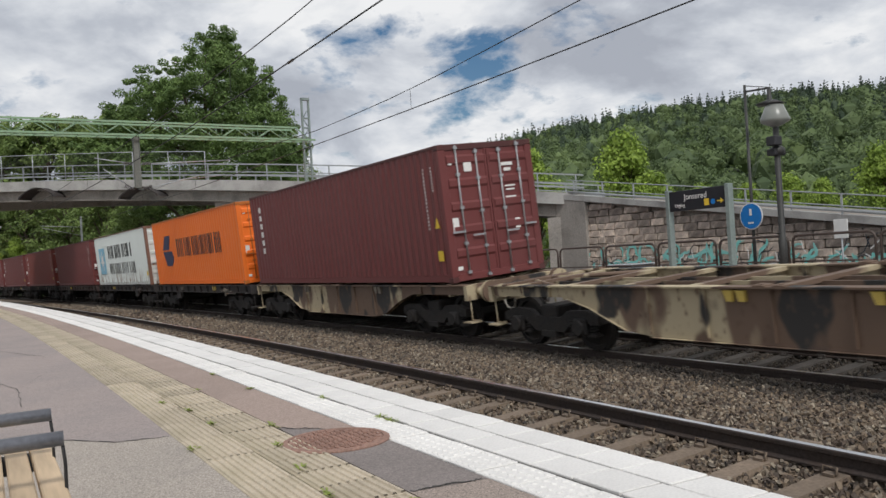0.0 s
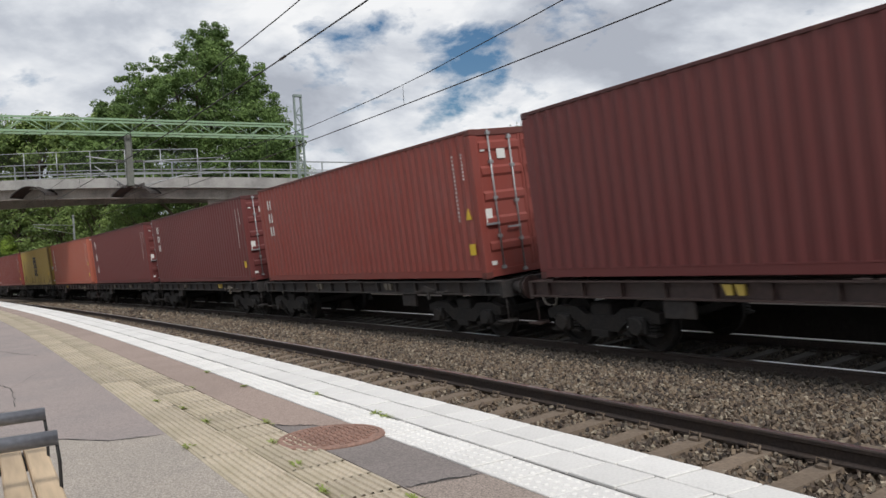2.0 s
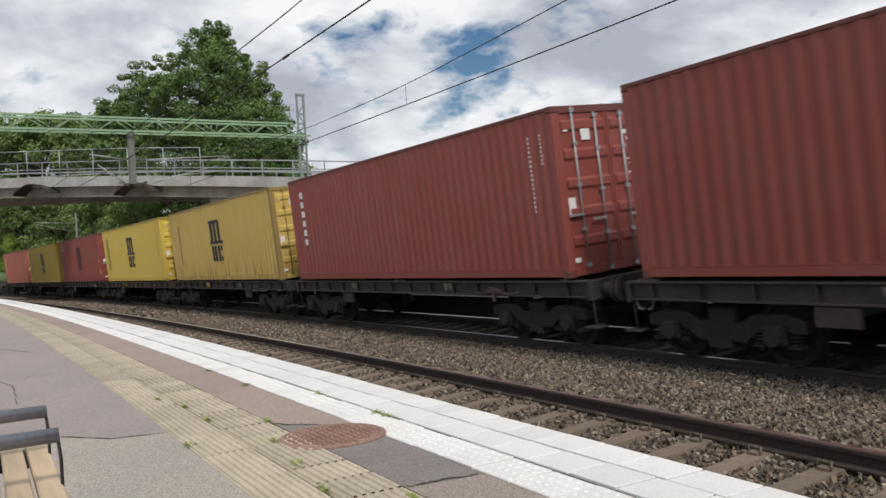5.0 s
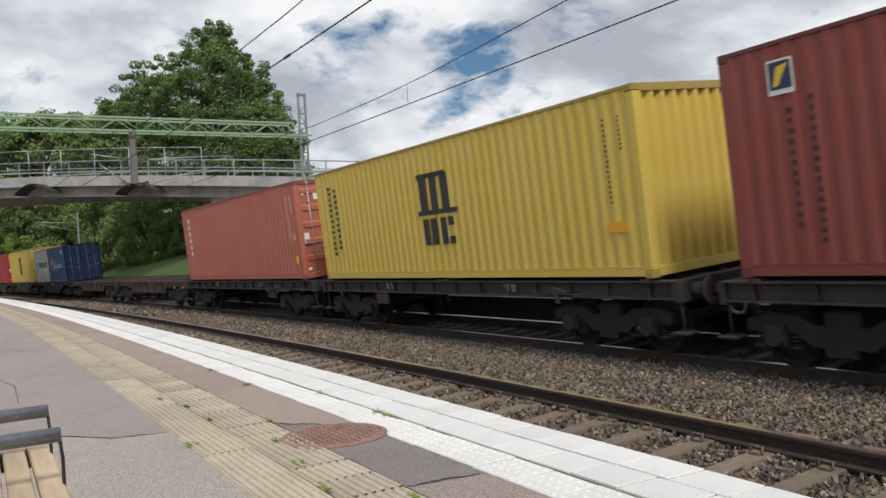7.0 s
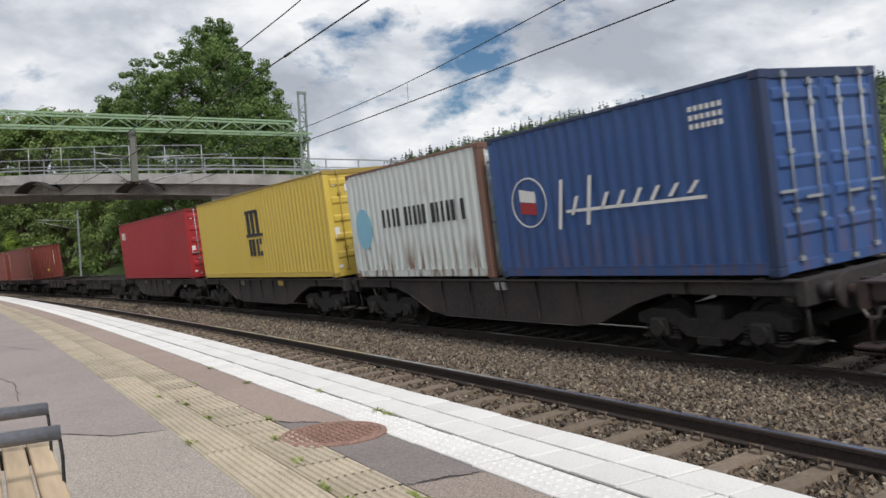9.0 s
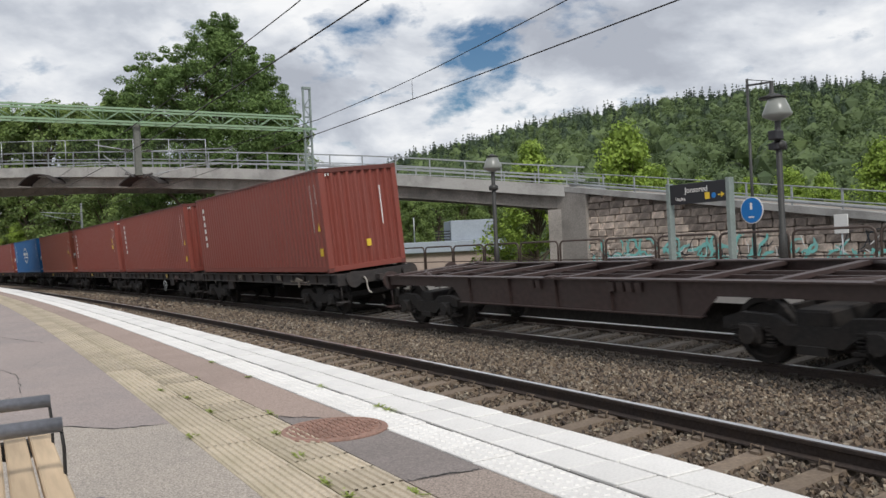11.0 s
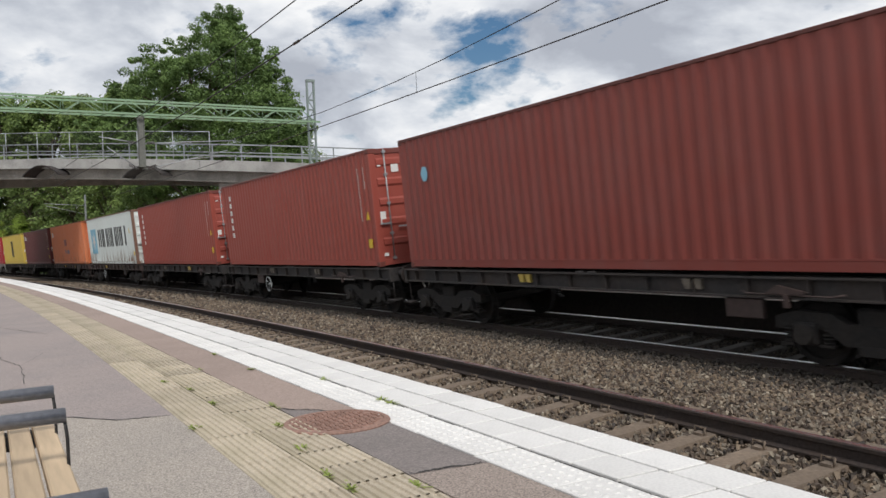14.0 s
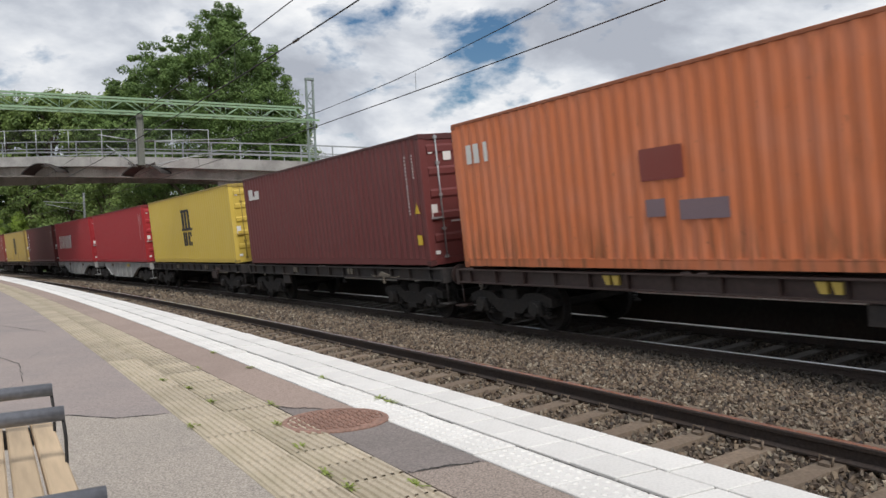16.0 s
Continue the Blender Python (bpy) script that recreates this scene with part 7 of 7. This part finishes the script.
def build_bank():
    """Grassy bank and woods beyond the bridge."""
    bm = bmesh.new()
    rows = []
    for k in range(30):
        s = 46 + k * 6
        e = min(1.0, k / 3)
        rows.append([bm.verts.new(at(s, o, z)) for o, z in ((4.2, -0.65), (6, 0.4 * e), (9, 1.7 * e), (13, 2.9 * e), (17, 3.2 * e), (22, 1.5 * e), (26, -0.7))])
    for a, b in zip(rows, rows[1:]):
        for j in range(6):
            bm.faces.new((a[j], a[j + 1], b[j + 1], b[j]))
    solid("bank", bm, M["grass"], "grass-covered railway bank beyond the bridge", kind="structure")
    rng = np.random.default_rng(17)
    lobes = [(1.9, 19.9, 1.7), (0.6, 18.6, 1.9), (3.6, 18.4, 1.7), (-2.3, 17.2, 1.8), (1.6, 17.0, 2.6), (5.2, 16.7, 1.7), (-4.6, 15.6, 1.9), (-1.4, 15.0, 2.8), (3.4, 14.6, 3.0), (6.4, 14.6, 1.7),
             (-6.9, 13.9, 1.8), (-4.3, 12.8, 2.7), (0.4, 12.4, 3.4), (5.2, 12.2, 3.0), (7.6, 12.6, 1.6), (-8.9, 12.3, 1.7), (-7.0, 10.8, 2.4), (-2.4, 9.8, 3.2), (3.0, 9.6, 3.2), (7.0, 9.8, 2.4), (8.6, 10.4, 1.4),
             (-10.2, 10.4, 1.6), (-8.6, 8.6, 2.0), (-5.2, 7.6, 2.6), (0.2, 7.0, 3.0), (5.4, 7.0, 2.8), (8.4, 7.6, 1.7)]
    big = lobed_tree(12, [(x * 0.96 + 0.35, z + 0.075 * (z - 7.0), r) for x, z, r in lobes], 120, 0.118, M["leaf"])
    mid = [tree_meshes(s, 13.0, 4.6, 110, 130, 0.17, M["leaf_mid"], 0.12) for s in (5, 6)]
    light = [tree_meshes(s, 7.4, 4.0, 110, 110, 0.11, M["leaf_light"], 0.10, "cone") for s in (7, 9)]
    x, y = polar(-16.2, 80)
    plant("tree", "tall broad-crowned leafy tree behind the bridge", big, (x, y, 1.6), 1.0, 16)
    k = 0
    for az, d, z, sc in ((-33, 140, 4, 1.75), (-30.5, 132, 4, 1.6), (-28, 128, 3, 1.7), (-25.6, 124, 3, 1.65), (-23.2, 118, 3, 1.6), (-20.8, 108, 3, 1.5), (-29.3, 122, 1, 1.15), (-26.8, 117, 1, 1.05), (-24.4, 110, 1, 1.05),
                         (-22.2, 100, 1, 1.0), (-19.6, 92, 1, 0.95), (-17, 86, 1, 0.85), (-13.5, 84, 1, 0.8), (-18.3, 90, 0, 0.6), (-16.7, 96, 0, 0.62), (-15.4, 89, 0, 0.55), (-14.3, 93, 0, 0.62), (-12.4, 91, 0, 0.55), (-11.3, 98, 2, 1.2), (-9, 95, 0, 0.75), (-7.6, 110, 0, 0.9), (-6.2, 98, 0, 0.7), (-4, 104, 0, 0.72), (-2.2, 100, 0, 0.68), (-0.4, 106, 0, 0.72), (1.5, 96, 0, 0.66), (3.5, 98, 0, 0.66), (6, 92, 0, 0.66)):
        x, y = polar(az, d)
        plant("tree", "dense green leafy tree beyond the bridge", mid[k % 2], (x, y, z - 0.6), sc, 77 * k, "trees beyond the bridge")
        k += 1
    for az, d, z, sc in ((6.4, 58, -0.6, 1.25), (12.6, 60, -0.6, 1.4), (14.6, 62, -0.6, 1.0), (17.5, 62, -0.6, 0.85), (20.5, 60, -0.6, 0.8), (23.0, 58, -0.6, 0.85), (25.0, 55, -0.6, 0.75), (28.3, 52, -0.6, 0.95), (-29.6, 112, 2.0, 0.9), (-27.6, 114, 1.5, 0.75)):
        x, y = polar(az, d)
        plant("tree", "light green young leafy tree", light[k % 2], (x, y, z), sc, 53 * k, "light green trees")
        k += 1


def build_weeds():
    rng = np.random.default_rng(4)
    spots = [(-1.22, -7.99), (-2.52, -7.99), (-4.63, -8.95), (-6.11, -8.66), (-5.56, -8.60), (-3.53, -7.70), (-4.6, -7.70), (-4.75, -7.70), (-2.66, -8.76), (-3.9, -8.66), (-4.9, -8.52), (-4.3, -8.36), (-3.2, -8.66), (-6.5, -8.40), (-2.2, -8.36), (-6.35, -8.66)]
    for k, (s, o) in enumerate(spots):
        V, F = [np.zeros(3)], []
        for b in range(26):
            a, l = rng.uniform(0, 6.28), rng.uniform(0.012, 0.038)
            c = np.array([rng.normal() * 0.04, rng.normal() * 0.01, 0])
            d = np.array([math.cos(a), math.sin(a), 0]); q = np.array([-d[1], d[0], 0]) * 0.006
            i = len(V)
            V += [c + d * l * 0.6 - q + [0, 0, l * 0.5], c + d * l + [0, 0, l * 0.45], c + d * l * 0.6 + q + [0, 0, l * 0.5]]
            F.append((0, i, i + 1, i + 2))
        ob = new("weed", raw_mesh("weed", V, F, M["weed"]))
        ob.matrix_basis = along(s, o, PLAT_Z)
        tagged(ob, "small green weed growing in a paving joint", "weed", "weeds")


# ---- buildings and a car beyond the far platform
def build_far_things():
    x, y = polar(-3.0, 74)
    t = thing("low_building", "low long building with blue-grey roof and pinkish wall", "building", m=pose(x, y, -0.6, 0, 0, 8))
    bm = bmesh.new(); bevelled(bm, -10.5, 9.5, 0, 7, 0, 1.75, 0.03); part("wall", bm, M["building_pink"], t)
    bm = bmesh.new(); bevelled(bm, -10.9, 9.9, -0.4, 7.4, 1.75, 2.75, 0.05); part("roof", bm, M["building_blue"], t, "blue-grey metal roof edge")
    bm = bmesh.new(); bevelled(bm, 4.6, 8.9, 0.5, 5, 2.75, 4.6, 0.04); part("roof_box", bm, M["building_blue"], t, "blue-grey plant room")
    bm = bmesh.new()
    for k in range(4):
        box(bm, 3.2, 4.5, 0.4, 0.9, 2.85 + k * 0.25, 2.95 + k * 0.25)
    part("vent", bm, M["dark_steel"], t, "dark vent louvres")
    bm = bmesh.new(); rod(bm, (1.2, 0.2, 2.7), (1.2, 0.2, 5.0), 0.06, 8); part("flue", bm, M["galv"], t)
    # silver car on the station road
    c = thing("car", "silver parked car behind the far platform railing", "car", m=along(13.3, 12.2, -0.5))
    bm = bmesh.new()
    prism(bm, [(-2.1, 0.3), (2.1, 0.3), (2.15, 0.62), (1.9, 0.80), (0.95, 0.93), (-1.85, 0.98), (-2.15, 0.85)], -0.86, 0.86)
    bmesh.ops.bevel(bm, geom=bm.edges[:], offset=0.06, segments=2, affect="EDGES")
    part("body", bm, M["car_silver"], c)
    bm = bmesh.new()
    prism(bm, [(-1.75, 0.95), (0.95, 0.92), (0.25, 1.38), (-0.3, 1.46), (-1.2, 1.42)], -0.70, 0.70)
    bmesh.ops.bevel(bm, geom=bm.edges[:], offset=0.05, segments=2, affect="EDGES")
    cab = part("cabin", bm, M["car_glass"], c, "dark car windows")
    bm = bmesh.new(); bevelled(bm, -1.2, 0.2, -0.66, 0.66, 1.42, 1.475, 0.02); part("roof_panel", bm, M["car_silver"], cab)
    for xw in (-1.3, 1.3):
        for yw in (-0.8, 0.8):
            bm = bmesh.new(); rod(bm, (xw, yw - 0.1, 0.31), (xw, yw + 0.1, 0.31), 0.31, 18); part("wheel", bm, M["rubber"], c)
    # white notice board by the ramp
    t = thing("notice_board", "small white board on a post by the wall", "sign", m=along(7.4, 15.6, -0.5))
    bm = bmesh.new(); bevelled(bm, -0.25, 0.25, -0.02, 0.02, 2.0, 2.65, 0.005); part("board", bm, M["white_paint"], t)
    bm = bmesh.new(); rod(bm, (0, 0.03, 0), (0, 0.03, 2.4), 0.03, 8); part("post", bm, M["galv"], t)


build_ground()
PLATFORM = build_platform()
build_manhole()
build_track("near_track", NEAR_O, 0.029, "empty railway track with concrete sleepers beside the platform", "sleeper", "rail_side")
build_track("far_track", 0.0, 0.0, "railway track under the passing train", "sleeper_oily_shade", "rail_top")
build_ballast()
build_train()
build_gantry()
build_wires()
build_far_mast()
build_bridge()
RAMP = build_ramp()
build_far_platform()
build_lamp(3.2, 6.75, 0.6, 4.25, True)
build_lamp(14.95, 6.75, 0.6, 4.25)
build_lamp(26.5, 6.75, 0.6, 4.25)
build_signs()
build_bench()
build_hill()
build_bank()
build_far_things()
build_weeds()
lay_slabs(PLATFORM)
lay_wall_stones(RAMP)


def motions():
    for ob, u in RIDERS:
        walk(ob, [(t, along(u - speed_way(t), -0.04, 0.0, CANT)) for t in TIMES])


motions()
